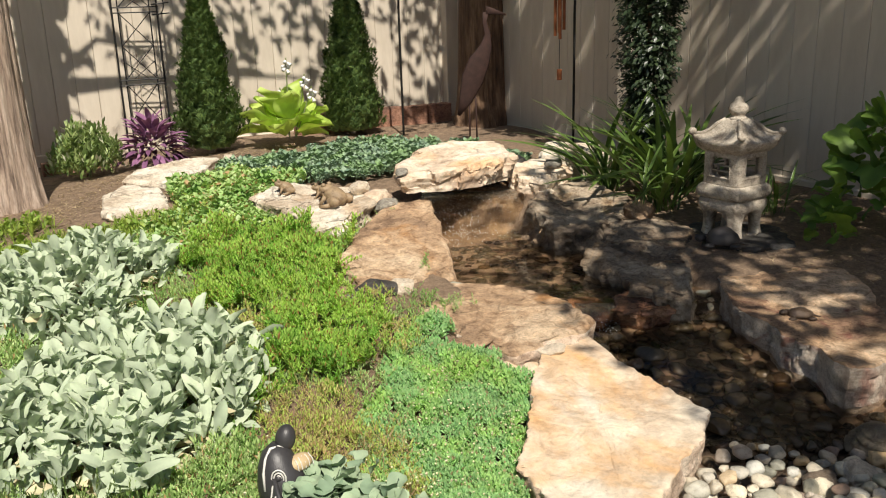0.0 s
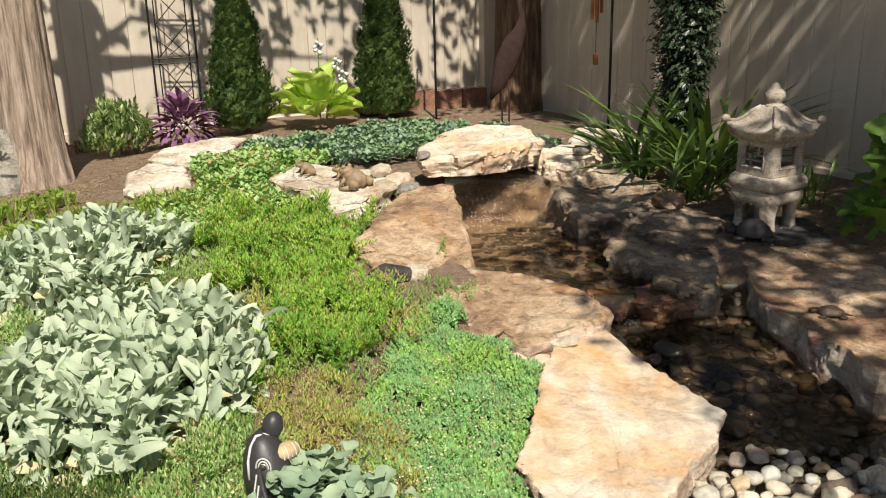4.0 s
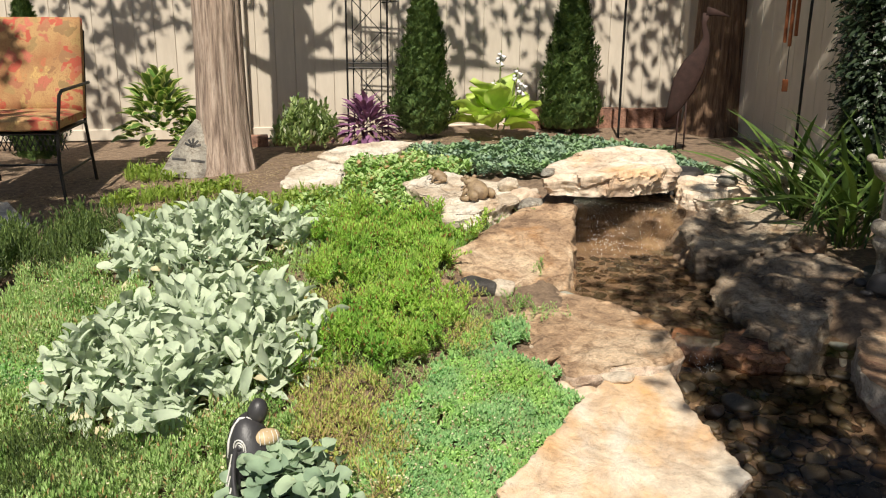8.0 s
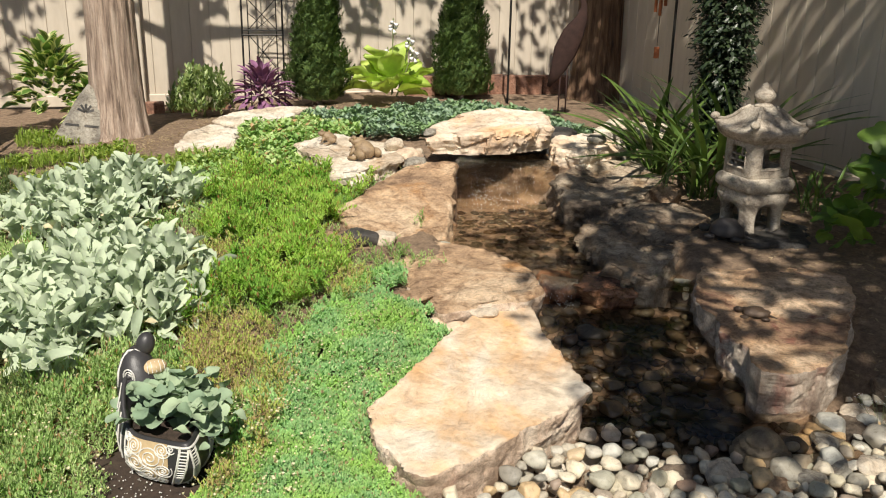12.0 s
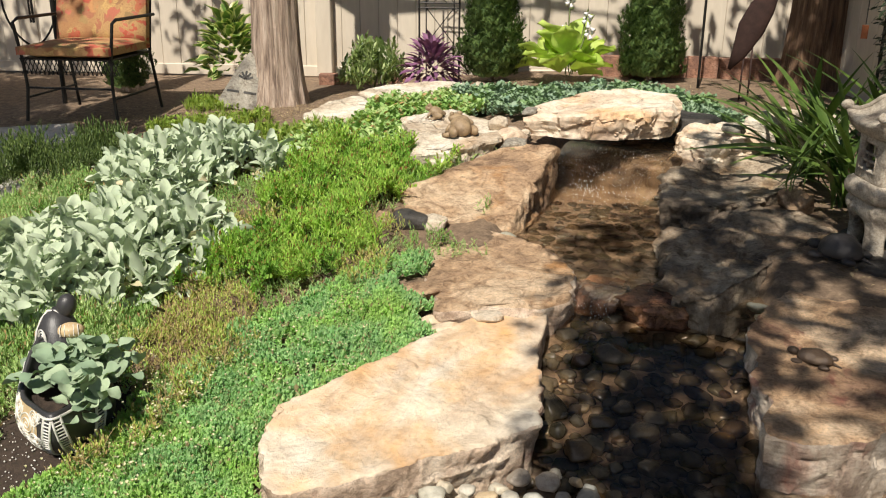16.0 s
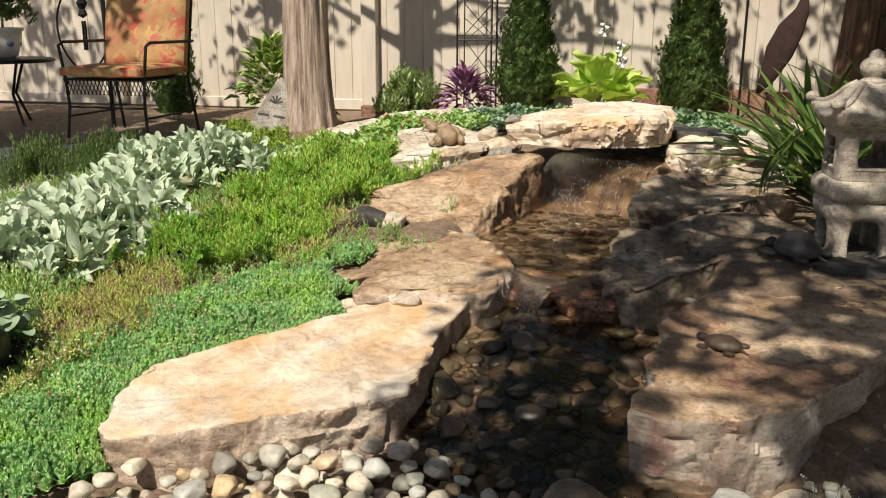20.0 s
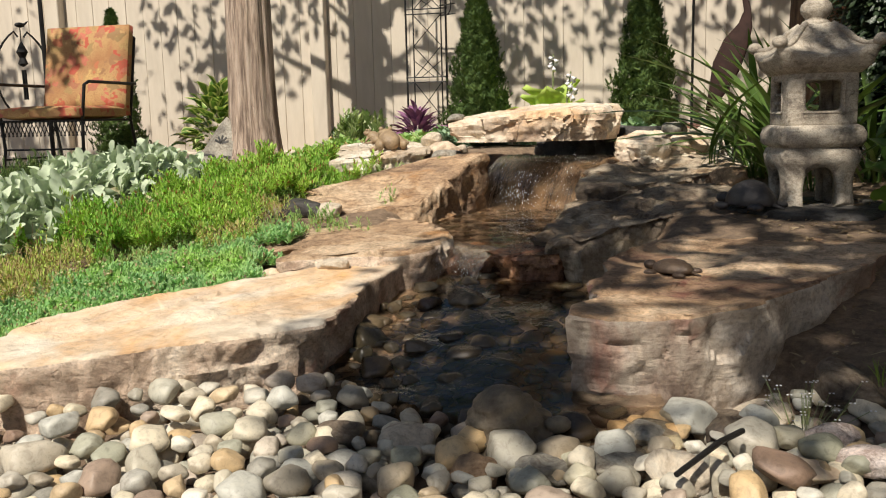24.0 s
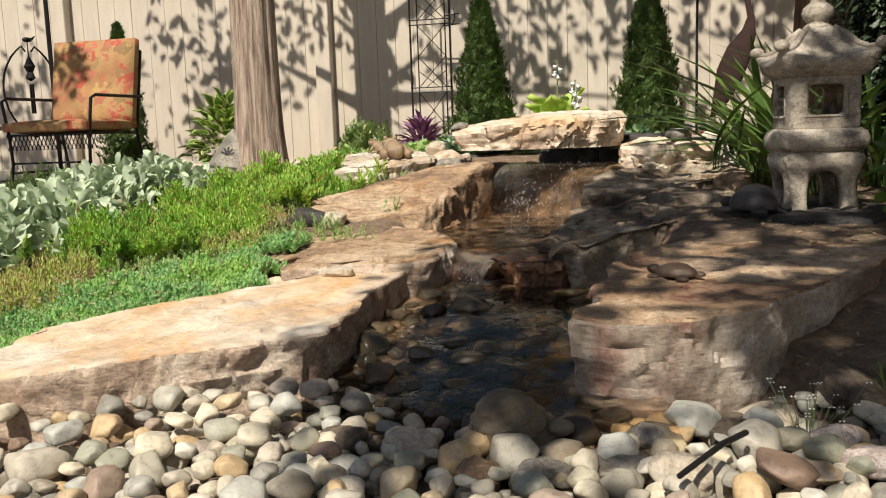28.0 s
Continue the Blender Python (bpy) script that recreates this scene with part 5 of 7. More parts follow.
def ribbed_leaf(length, width, seed):
    """A broad hosta leaf: heart outline, cupped, with ribs along it."""
    vs, fs, n, k = [], [], 12, 9
    for i in range(n + 1):
        f = i / n
        w = width * (math.sin(math.pi * (f * 0.94 + 0.06) ** 0.8) ** 0.8 if f < 0.999 else 0.02)
        for j in range(k):
            g = -1 + 2 * j / (k - 1)
            z = length * (0.25 * f - 0.45 * f * f) + 0.20 * width * g * g + 0.010 * math.cos(g * 14) * math.sin(math.pi * f) + 0.012 * math.sin(f * 11 + seed) * abs(g)
            vs.append((length * f, w / 2 * g, z))
    for i in range(n):
        for j in range(k - 1):
            a = i * k + j
            fs.append((a, a + k, a + k + 1, a + 1))
    return vs, fs


HOSTA = [template_mesh("leaf", ribbed_leaf(0.25, 0.19, i), M["hosta"]) for i in range(3)]
HX, HY = -1.15, 6.78
H = leafy("lime_hosta", HX, HY, "big lime green hosta with white flower stalks", "hosta", HOSTA, 26, 0.26, 0.20, (15, 58), 1.0, 4, 0.03)
for dx, dy, top in ((0.02, -0.05, 0.62), (0.14, -0.02, 0.50), (0.20, -0.1, 0.42), (-0.06, 0.05, 0.40)):
    st = part("flower_stalk", tube([(dx * 0.3, dy, 0.05), (dx * 0.7, dy, top * 0.6), (dx, dy, top)], 0.005, 6), M["stem"], H)
    for k in range(6):
        own = lathe([(0.003, 0), (0.006, 0.01), (0.012, 0.03), (0.016, 0.04)], 7)
        bmesh.ops.transform(own, matrix=pose(dx, dy, top - 0.02 - 0.012 * k, 105 + 15 * (k % 3), 0, k * 80), verts=own.verts)
        part("flower", own, M["petal"], st, smooth=True)
PURPLE = [template_mesh("leaf", blade(0.13, 0.040, 0.25, 0.3, 5, 1.0, 0.45), M["purple"])]
leafy("purple_plant", -2.02, 6.32, "purple-leaved plant with pointed drooping leaves", "plant", PURPLE, 170, 0.25, 0.28, (-20, 62), 1.0, 6)
M["cream_margin"] = leaf("cream_leaf_margin", (0.52, 0.56, 0.24), (0.66, 0.68, 0.36), gloss=0.4, trans=0.3, per="object", scale=12)


def edged_leaf(length, width, seed):
    """An oval pointed leaf, green in the middle with an uneven cream margin."""
    vs, fs, n = [], [], 7
    for i in range(n + 1):
        f = i / n
        w = width * math.sin(math.pi * min(1.0, 0.05 + 0.94 * f ** 0.85)) ** 0.75 if i < n else width * 0.03
        inner = 0.62 + 0.12 * math.sin(f * 9 + seed * 2)
        for g in (-1, -inner, 0, inner, 1):
            vs.append((length * f, w / 2 * g, length * (0.25 * f - 0.42 * f * f) + 0.16 * w * abs(g) + 0.05 * w * math.sin(f * 12 + seed) * abs(g)))
    for i in range(n):
        for q in range(4):
            a = i * 5 + q
            fs.append((a, a + 5, a + 6, a + 1))
    me = template_mesh("leaf", (vs, fs), M["variegated"])
    me.materials.append(M["cream_margin"])
    for p in me.polygons:
        p.material_index = 1 if p.index % 4 in (0, 3) else 0
    return me


VAR = [edged_leaf(0.115, 0.070, k) for k in range(3)]
leafy("variegated_shrub", -3.12, 5.42, "leafy shrub with cream-edged green leaves behind the cedar", "shrub", VAR, 190, 0.34, 0.54, (0, 60), 1.0, 7, 0.05)
leafy("variegated_shrub", -2.86, 5.5, "small cream-edged leafy shrub beside the cedar", "shrub", VAR, 90, 0.22, 0.34, (0, 60), 1.0, 8, 0.0)
BLADE3 = [put_together([(blade(0.045, 0.02, 0.2, 0.25, 2, 1.1), k * 2.2, radians(15 + 20 * (k % 3)), (0, 0, 0.012 * k), 1) for k in range(6)])]


def dense_bush(name, x, y, rx, rz, n, material, label, seed, tpl, size=(0.8, 1.3), z0=0.0):
    rnd = random.Random(seed)
    places = []
    for _ in range(n):
        th, ph = rnd.uniform(0, 6.28), math.asin(rnd.uniform(-0.2, 1))
        k = rnd.random() ** 0.3 * (1 + 0.25 * noise.noise(Vector((math.cos(th) * 2, math.sin(th) * 2, ph * 2 + seed))))
        s = rnd.uniform(*size)
        places.append((rnd.randrange(len(tpl)), rx * k * math.cos(ph) * math.cos(th), rx * k * math.cos(ph) * math.sin(th), rz * 0.25 + rz * 0.75 * k * math.sin(ph), s, s, s, th, -rnd.uniform(-0.3, 1.2)))
    B = thing(name, pose(x, y, land(x, y) + z0), label, "shrub")
    part("stem", tube([(0, 0, -0.03), (0.02, 0.01, rz * 0.5)], [0.012, 0.005], 6), M["stem"], B)
    link("foliage", joined("foliage", tpl, places, material), None, B)["kind"] = "stuff"
    return B


dense_bush("low_bush", -2.40, 6.12, 0.24, 0.31, 520, M["bush"], "low rounded bush with small pale-edged leaves", 3, BLADE3)

STRAPS = [template_mesh("blade", blade(0.55, 0.026, a, 0.35, 10, 0.8, d), M["strap"]) for a, d in ((0.1, 0.25), (0.2, 0.6), (0.3, 0.95))]


def strap_clump(x, y, n, size, seed, label, z0=0.0):
    rnd = random.Random(seed)
    P = thing("daylily", pose(x, y, land(x, y) + z0), label, "plant", "strap-leaved clumps on the bank")
    for k in range(n):
        ob = new("blade", rnd.choice(STRAPS))
        ob.parent = P
        s = size * rnd.uniform(0.6, 1.15)
        ob.matrix_local = pose(rnd.gauss(0, 0.035), rnd.gauss(0, 0.035), 0, 0, 0, rnd.uniform(0, 360)) @ pose(0, 0, 0, rnd.uniform(-25, 25), -rnd.uniform(38, 82), 0) @ Matrix.Diagonal((s, s * 1.1, s, 1))


strap_clump(0.90, 5.02, 40, 1.05, 1, "clump of arching dark green strap leaves above the boulders")
strap_clump(1.12, 4.70, 40, 1.12, 2, "clump of arching strap leaves beside the stone lantern")
strap_clump(1.30, 5.05, 40, 1.15, 3, "clump of tall thin strap leaves behind the lantern")
strap_clump(1.62, 4.55, 30, 0.45, 4, "tuft of thin grassy leaves behind the lantern")
strap_clump(0.98, 4.40, 9, 0.55, 5, "few long arching leaves hanging over the boulder", 0.1)


def lobed_leaf(size):
    vs, n = [(0, 0, 0)], 26
    for i in range(n):
        a = -2.6 + 5.2 * i / (n - 1)
        r = size * (0.62 + 0.38 * abs(math.cos(a * 1.75))) * (1 - 0.12 * abs(a) / 2.6)
        vs.append((r * math.cos(a) + size * 0.2, r * math.sin(a), 0.10 * r * math.sin(a * 3.5) + 0.12 * r - 0.3 * r * r / size))
    return vs, [(0, i, i + 1) for i in range(1, n)]


LOBED = [template_mesh("leaf", lobed_leaf(k), M["lobed"]) for k in (0.05, 0.062, 0.074)]
leafy("lobed_shrub", 1.97, 4.18, "shrub with lobed bright green leaves beside the fence", "shrub", LOBED, 105, 0.38, 0.56, (-30, 40), 1.05, 9, loose_by=48)
leafy("lobed_shrub", 1.66, 3.98, "low lobed-leaved shoots near the lantern", "shrub", LOBED, 22, 0.16, 0.26, (-20, 45), 0.9, 10, loose_by=45)
_r = random.Random(12)
CL = [put_together([(blade(0.03, 0.016, 0.1, 0.2, 2, 1.1), k * 2.4, radians(-30 + 20 * (k % 4)), (0, 0, 0.012 * k), 1) for k in range(6)])]
places = []
for _ in range(3000):
    z = _r.uniform(0.12, 1.75)
    th = _r.uniform(0, 6.28)
    r = (0.05 + 0.125 * min(1, z / 0.9)) * _r.random() ** 0.4 * (1 + 0.3 * noise.noise(Vector((math.cos(th) * 1.5, math.sin(th) * 1.5, z * 4))))
    s = _r.uniform(0.8, 1.4)
    places.append((0, r * math.cos(th), r * math.sin(th), z, s, s, s, th, _r.uniform(-0.4, 1.2)))
C = thing("weeping_evergreen", pose(1.20, 5.5, land(1.20, 5.5)), "dark weeping evergreen column against the fence", "shrub")
part("trunk", tube([(0, 0, -0.03), (0.01, 0, 1.7)], [0.02, 0.01], 8), M["bark_dark"], C)
link("foliage", joined("foliage", CL, places, M["climber"]), None, C)["kind"] = "stuff"


# ---- made things ----
M["iron"] = plain("black_iron", (0.03, 0.028, 0.026), 0.5, 0.6, 0.4, 40)
M["rust"] = plain("rusty_steel", (0.055, 0.026, 0.020), 0.8, 0.3, 0.5, 25)
M["copper"] = plain("copper", (0.45, 0.16, 0.07), 0.45, 0.7, 0.4, 30)
M["brick"] = stone("red_brick", (0.42, 0.24, 0.17), (0.34, 0.18, 0.12), (0.22, 0.12, 0.09), None, 8, relief=0.006)
M["black_glaze"] = plain("black_glaze", (0.045, 0.043, 0.044), 0.42, 0, 0.3, 15)
M["white_line"] = plain("white_glaze", (0.72, 0.70, 0.64), 0.5, 0, 0.2, 30)
M["gold_glaze"] = plain("ochre_glaze", (0.62, 0.46, 0.26), 0.5, 0, 0.4, 14)
M["frog"] = plain("mottled_tan", (0.40, 0.29, 0.17), 0.55, 0, 0.2, 30, 0.004, (0.16, 0.105, 0.06))
M["turtle"] = plain("bronze_turtle", (0.10, 0.066, 0.04), 0.4, 0.3, 0.2, 24, 0.006, (0.05, 0.035, 0.03))
M["turtle_dark"] = plain("dark_turtle", (0.05, 0.045, 0.045), 0.45, 0.2, 0.4, 24, 0.006)
M["turtle_grey"] = plain("grey_turtle", (0.26, 0.21, 0.14), 0.5, 0, 0.3, 26, 0.012, (0.07, 0.05, 0.035))
M["potting"] = plain("potting_soil", (0.075, 0.05, 0.035), 0.95, 0, 0.6, 60, 0.01)
M["quartz"] = stone("quartz", (0.82, 0.74, 0.70), (0.72, 0.62, 0.57), (0.50, 0.40, 0.36), None, 9, relief=0.006)


def on(x, y):
    """The height of whatever stone or soil lies at (x, y)."""
    z = land(x, y)
    for x0, x1, y0, y1, o in ROCK_PLANS:
        if x0 < x < x1 and y0 < y < y1:
            hit, p, n, i = o.ray_cast(Vector((x, y, 3)), Vector((0, 0, -1)))
            if hit and p.z > z:
                z = p.z
    return z


def turtle(name, x, y, yaw, size, material, label, sink=0.0, dome=0.5):
    bm = bmesh.new()
    ball(bm, (0, 0, 0.10), 0.5, (1, 0.82, dome))
    for v in bm.verts:
        if v.co.z < 0.06:
            v.co.z = 0.06
        k = noise.cell(Vector((v.co.x * 4.5 + 9, v.co.y * 4.5 + 9, 0)))
        v.co += v.co.normalized() * 0.03 * (k - 0.5)
    ball(bm, (0.60, 0, 0.16), 0.14, (1.25, 0.9, 0.85), n=2)
    for sx, sy in ((0.36, 0.42), (0.36, -0.42), (-0.36, 0.38), (-0.36, -0.38)):
        ball(bm, (sx, sy, 0.05), 0.15, (1.1, 0.75, 0.55), n=2)
    tube([(-0.45, 0, 0.08), (-0.62, 0.03, 0.05), (-0.74, 0.05, 0.03)], [0.05, 0.03, 0.01], 6, bm)
    bmesh.ops.scale(bm, vec=(size, size, size), verts=bm.verts)
    bmesh.ops.transform(bm, matrix=pose(x, y, on(x, y) - sink, 0, 0, yaw), verts=bm.verts)
    tagged(part(name, bm, material, smooth=True), label, "statue")


turtle("turtle_statue", 1.325, 3.33, 175, 0.095, M["turtle"], "small bronze turtle statue on the sandstone boulder")
turtle("turtle_statue", 1.24, 4.02, 165, 0.15, M["turtle_dark"], "dark turtle statue beside the stone lantern", dome=0.85)


def shell_turtle(x, y, size):
    bm = lathe([(0.058, 0.0), (0.070, 0.005), (0.071, 0.011), (0.060, 0.017), (0.058, 0.026), (0.060, 0.030), (0.050, 0.035), (0.047, 0.045), (0.049, 0.049), (0.039, 0.053), (0.035, 0.062), (0.036, 0.066), (0.025, 0.070), (0.020, 0.077), (0.010, 0.081), (0.003, 0.082)], 78)
    for v in bm.verts:
        a = math.atan2(v.co.y, v.co.x)
        groove = max(0.0, math.cos(a * 13)) ** 6
        v.co.xy = v.co.xy * (1 - (0.10 if v.co.z < 0.03 else 0.045) * groove)
    ball(bm, (0.075, 0.0, 0.016), 0.016, (1.3, 0.85, 0.8), n=2)
    bmesh.ops.transform(bm, matrix=pose(x, y, on(x, y) + 0.03, 14, -10, 20) @ Matrix.Scale(size, 4), verts=bm.verts)
    tagged(part("turtle_statue", bm, M["turtle_grey"], smooth=True), "grey domed turtle shell statue among the cobbles", "statue")


shell_turtle(1.325, 2.70, 1.18)


def frog(x, y, yaw, size, label):
    bm = bmesh.new()
    ball(bm, (0, 0, 0.34), 0.42, (1.1, 0.85, 0.72), pose(0, 0, 0, 0, -24, 0))
    ball(bm, (0.40, 0, 0.56), 0.24, (1.1, 1.15, 0.72))
    for s in (-1, 1):
        ball(bm, (0.40, 0.16 * s, 0.72), 0.085, n=2)
        ball(bm, (-0.18, 0.40 * s, 0.20), 0.26, (1.15, 0.55, 0.75), n=2)
        tube([(-0.1, 0.5 * s, 0.1), (0.12, 0.58 * s, 0.05), (0.3, 0.56 * s, 0.03)], [0.09, 0.07, 0.05], 7, bm)
        tube([(0.25, 0.26 * s, 0.34), (0.36, 0.36 * s, 0.16), (0.44, 0.36 * s, 0.03)], [0.10, 0.07, 0.055], 7, bm)
        for k in (-1, 0, 1):
            tube([(0.42, 0.36 * s, 0.03), (0.56, (0.36 + 0.08 * k) * s, 0.02)], [0.035, 0.02], 5, bm)
    bmesh.ops.scale(bm, vec=(size, size, size), verts=bm.verts)
    bmesh.ops.transform(bm, matrix=pose(x, y, on(x, y) - 0.004, 0, 0, yaw), verts=bm.verts)
    tagged(part("frog_statue", bm, M["frog"], smooth=True), label, "statue", "frog statues")


frog(-0.47, 4.36, 150, 0.13, "mottled tan frog statue on the pale stone")
frog(-0.55, 4.50, 190, 0.085, "small tan frog statue beside a larger one")
frog(-0.74, 4.55, 200, 0.085, "small tan frog statue at the stone's edge")

# heron
bm = bmesh.new()
tube([(-0.10, 0, 0.16), (-0.05, 0, 0.26), (0.0, 0, 0.40), (0.05, 0, 0.52), (0.10, 0, 0.62), (0.11, 0, 0.70), (0.09, 0, 0.78), (0.10, 0, 0.84)], [0.010, 0.046, 0.078, 0.072, 0.040, 0.020, 0.015, 0.022], 12, bm)
tube([(0.10, 0, 0.85), (0.15, 0, 0.845), (0.24, 0, 0.82)], [0.032, 0.02, 0.003], 8, bm)
for sx in (-0.02, 0.02):
    tube([(sx, 0.01, 0.30), (sx * 1.2, 0, 0.14), (sx * 1.2, 0, -0.02)], 0.006, 6, bm)
bmesh.ops.transform(bm, matrix=pose(0.2, 6.42, land(0.2, 6.42) + 0.06, 0, 0, 8) @ Matrix.Diagonal((1, 0.28, 1, 1)), verts=bm.verts)
tagged(part("heron_statue", bm, M["rust"], smooth=True), "rusty metal heron statue in front of the corner tree", "statue")

# stakes and chimes
for x, y, top, hook in ((-0.34, 7.2, 1.75, 0), (0.90, 6.5, 1.75, 1)):
    z = land(x, y)
    tagged(part("garden_stake", tube([(x, y, z - 0.05), (x, y, z + 0.9), (x + 0.01, y, top)], 0.009, 7), M["iron"]), "thin black iron garden stake against the fence", "stake")
W = thing("wind_chime", pose(0.80, 6.50, 1.05), "copper wind chime hanging before the fence", "wind chime")
for k in range(4):
    a = k * math.pi / 2
    part("pipe", tube([(0.03 * math.cos(a), 0.03 * math.sin(a), 0.06 - 0.02 * k), (0.03 * math.cos(a), 0.03 * math.sin(a), 0.48)], 0.011, 8), M["copper"], W)
part("cord", tube([(0, 0, -0.26), (0, 0, 0.7)], 0.0025, 5), M["iron"], W)
part("sail", box(0.035, 0.006, 0.075, (0, 0, -0.24), 0.002), M["copper"], W)
part("top_disc", lathe([(0.045, 0.48), (0.045, 0.495)], 16), M["copper"], W)

# edging bricks at the foot of the fence
_r = random.Random(4)
for k in range(6):
    p = CORNER + LEFT_U * (0.35 + 0.235 * k) + Vector((0.10, -0.17, 0)) * 1.6
    ob = tagged(part("edging_brick", box(0.225, 0.11, 0.16, (0, 0, 0.08), 0.008, seg=2), M["brick"]), "weathered red edging brick along the fence", "brick", "edging bricks")
    ob.matrix_world = pose(p.x, p.y, land(p.x, p.y) - 0.005, 0, 0, 29.5 + _r.uniform(-2, 2))
for k in range(3):
    p = Vector((-2.62 + 0.21 * k, 6.36 + 0.12 * k, 0)) + Vector((-0.35, -0.05, 0))
    ob = tagged(part("edging_brick", box(0.2, 0.10, 0.09, (0, 0, 0.045), 0.008, seg=2), M["brick"]), "reddish edging brick behind the cedar", "brick", "edging bricks")
    ob.matrix_world = pose(p.x, p.y, land(p.x, p.y) - 0.005, 0, 0, 29.5 + _r.uniform(-6, 6))


# trellis
def trellis(m):
    T = thing("trellis", m, "black wire garden trellis with crossed bars", "trellis")
    for x in (0, 0.30):
        part("upright", tube([(x, 0, -0.05), (x, 0, 1.75)], 0.0075, 7), M["iron"], T)
    for x in (0.045, 0.255):
        part("inner_rod", tube([(x, 0.04, -0.05), (x, 0.04, 1.6)], 0.005, 6), M["iron"], T)
    for z in (0.55, 1.04, 1.5):
        for dz in (0, 0.035):
            part("cross_bar", tube([(-0.01, 0, z + dz), (0.31, 0, z + dz)], 0.005, 6), M["iron"], T)
    for z0, z1 in ((0.02, 0.55), (0.585, 1.04), (1.075, 1.5)):
        for a, b in ((0.045, 0.255), (0.255, 0.045)):
            part("diagonal", tube([(a, 0.04, z0), (b, 0.04, z0 + (z1 - z0) * 0.5)], 0.0035, 5), M["iron"], T)
            part("diagonal", tube([(a, 0.04, z0 + (z1 - z0) * 0.5), (b, 0.04, z1)], 0.0035, 5), M["iron"], T)
            part("diagonal", tube([((a + 0.15) / 2, 0.04, z0), (0.15 + (b - 0.15) * 1.0, 0.04, z0 + (z1 - z0) * 0.27)], 0.003, 5), M["iron"], T)
    for z in (1.02, 1.09):
        part("shelf_bar", tube([(0.26, -0.02, z), (0.38, -0.03, z + 0.01)], 0.005, 6), M["iron"], T)
    part("scroll", tube([(0.30, -0.02, 1.02)] + [(0.30 + 0.045 * math.sin(a), -0.02, 1.09 - 0.07 * math.cos(a)) for a in np.linspace(0.3, 2.4, 7)], 0.004, 6), M["iron"], T)


trellis(pose(-2.25, 6.49, 0.27, 0, 0, 27))


# slate sign against the cedar
def slate_sign(m):
    bm = bmesh.new()
    pts = [(-0.17, 0), (0.15, 0.0), (0.165, 0.12), (0.05, 0.36), (0.02, 0.38), (-0.03, 0.30)]
    lo = [bm.verts.new((x, -0.015, z)) for x, z in pts]
    hi = [bm.verts.new((x * 0.98, 0.015, z * 0.99)) for x, z in pts]
    bm.faces.new(lo[::-1])
    bm.faces.new(hi)
    for i in range(len(pts)):
        bm.faces.new((lo[i - 1], lo[i], hi[i], hi[i - 1]))
    bmesh.ops.bevel(bm, geom=bm.edges[:], offset=0.004, segments=1, affect="EDGES")
    S = tagged(part("slate_sign", bm, M["slate"]), "pointed grey slate sign leaning against the cedar", "sign")
    S.matrix_world = m
    for x, w in ((-0.055, 0.085), (0.062, 0.085)):
        part("engraved_bar", box(w, 0.002, 0.014, (x, -0.017, 0.115), 0.0006), M["darkstone"], S)
    bm = bmesh.new()
    for k in range(5):
        own = box(0.014, 0.002, 0.052, (0, 0, 0.027), 0.0006)
        bmesh.ops.transform(own, matrix=pose(0.02, -0.0165, 0.20, 0, -70 + 35 * k, 0), verts=own.verts)
        merge(bm, own)
    part("engraved_flower", bm, M["darkstone"], S)


slate_sign(pose(-2.60, 4.98, 0.235, -16, 6, 22))


# garden chair
def cushion_material():
    m, t, b = nodes_of("paisley_fabric")
    co = coords(t)
    bent = t.nodes.new("ShaderNodeVectorMath")
    bent.operation = "MULTIPLY_ADD"
    nv = t.nodes.new("ShaderNodeTexNoise")
    nv.inputs["Scale"].default_value, nv.inputs["Detail"].default_value = 16, 2
    t.links.new(co, nv.inputs["Vector"])
    t.links.new(nv.outputs["Color"], bent.inputs[0])
    bent.inputs[1].default_value = (0.17, 0.17, 0.17)
    t.links.new(co, bent.inputs[2])
    v = t.nodes.new("ShaderNodeTexVoronoi")
    v.inputs["Scale"].default_value = 12
    t.links.new(bent.outputs[0], v.inputs["Vector"])
    base = ramp(t, noise_tex(t, co, 4, 4, 0.6), [(0.35, (0.33, 0.15, 0.065)), (0.6, (0.44, 0.27, 0.115))])
    motif = ramp(t, v.outputs["Color"], [(0.3, (0.42, 0.08, 0.05)), (0.42, (0.52, 0.34, 0.13)), (0.55, (0.24, 0.16, 0.07)), (0.68, (0.46, 0.14, 0.09))])
    f = t.nodes.new("ShaderNodeMapRange")
    f.inputs[1].default_value, f.inputs[2].default_value = 0.52, 0.44
    t.links.new(v.outputs["Distance"], f.inputs[0])
    col = mix(t, f.outputs[0], base, motif)
    ring = math_node(t, "SINE", math_node(t, "MULTIPLY", v.outputs["Distance"], 58))
    col = mix(t, math_node(t, "MULTIPLY", math_node(t, "GREATER_THAN", ring, 0.55), 0.5), col, (0.24, 0.12, 0.05))
    t.links.new(col, b.inputs["Base Color"])
    b.inputs["Roughness"].default_value = 0.9
    bump(t, b, noise_tex(t, co, 160, 3, 0.6), 0.4, 0.003)
    return m


M["paisley"] = cushion_material()
M["dark_fabric"] = plain("dark_fabric", (0.10, 0.05, 0.035), 0.9, 0, 0.3, 60)


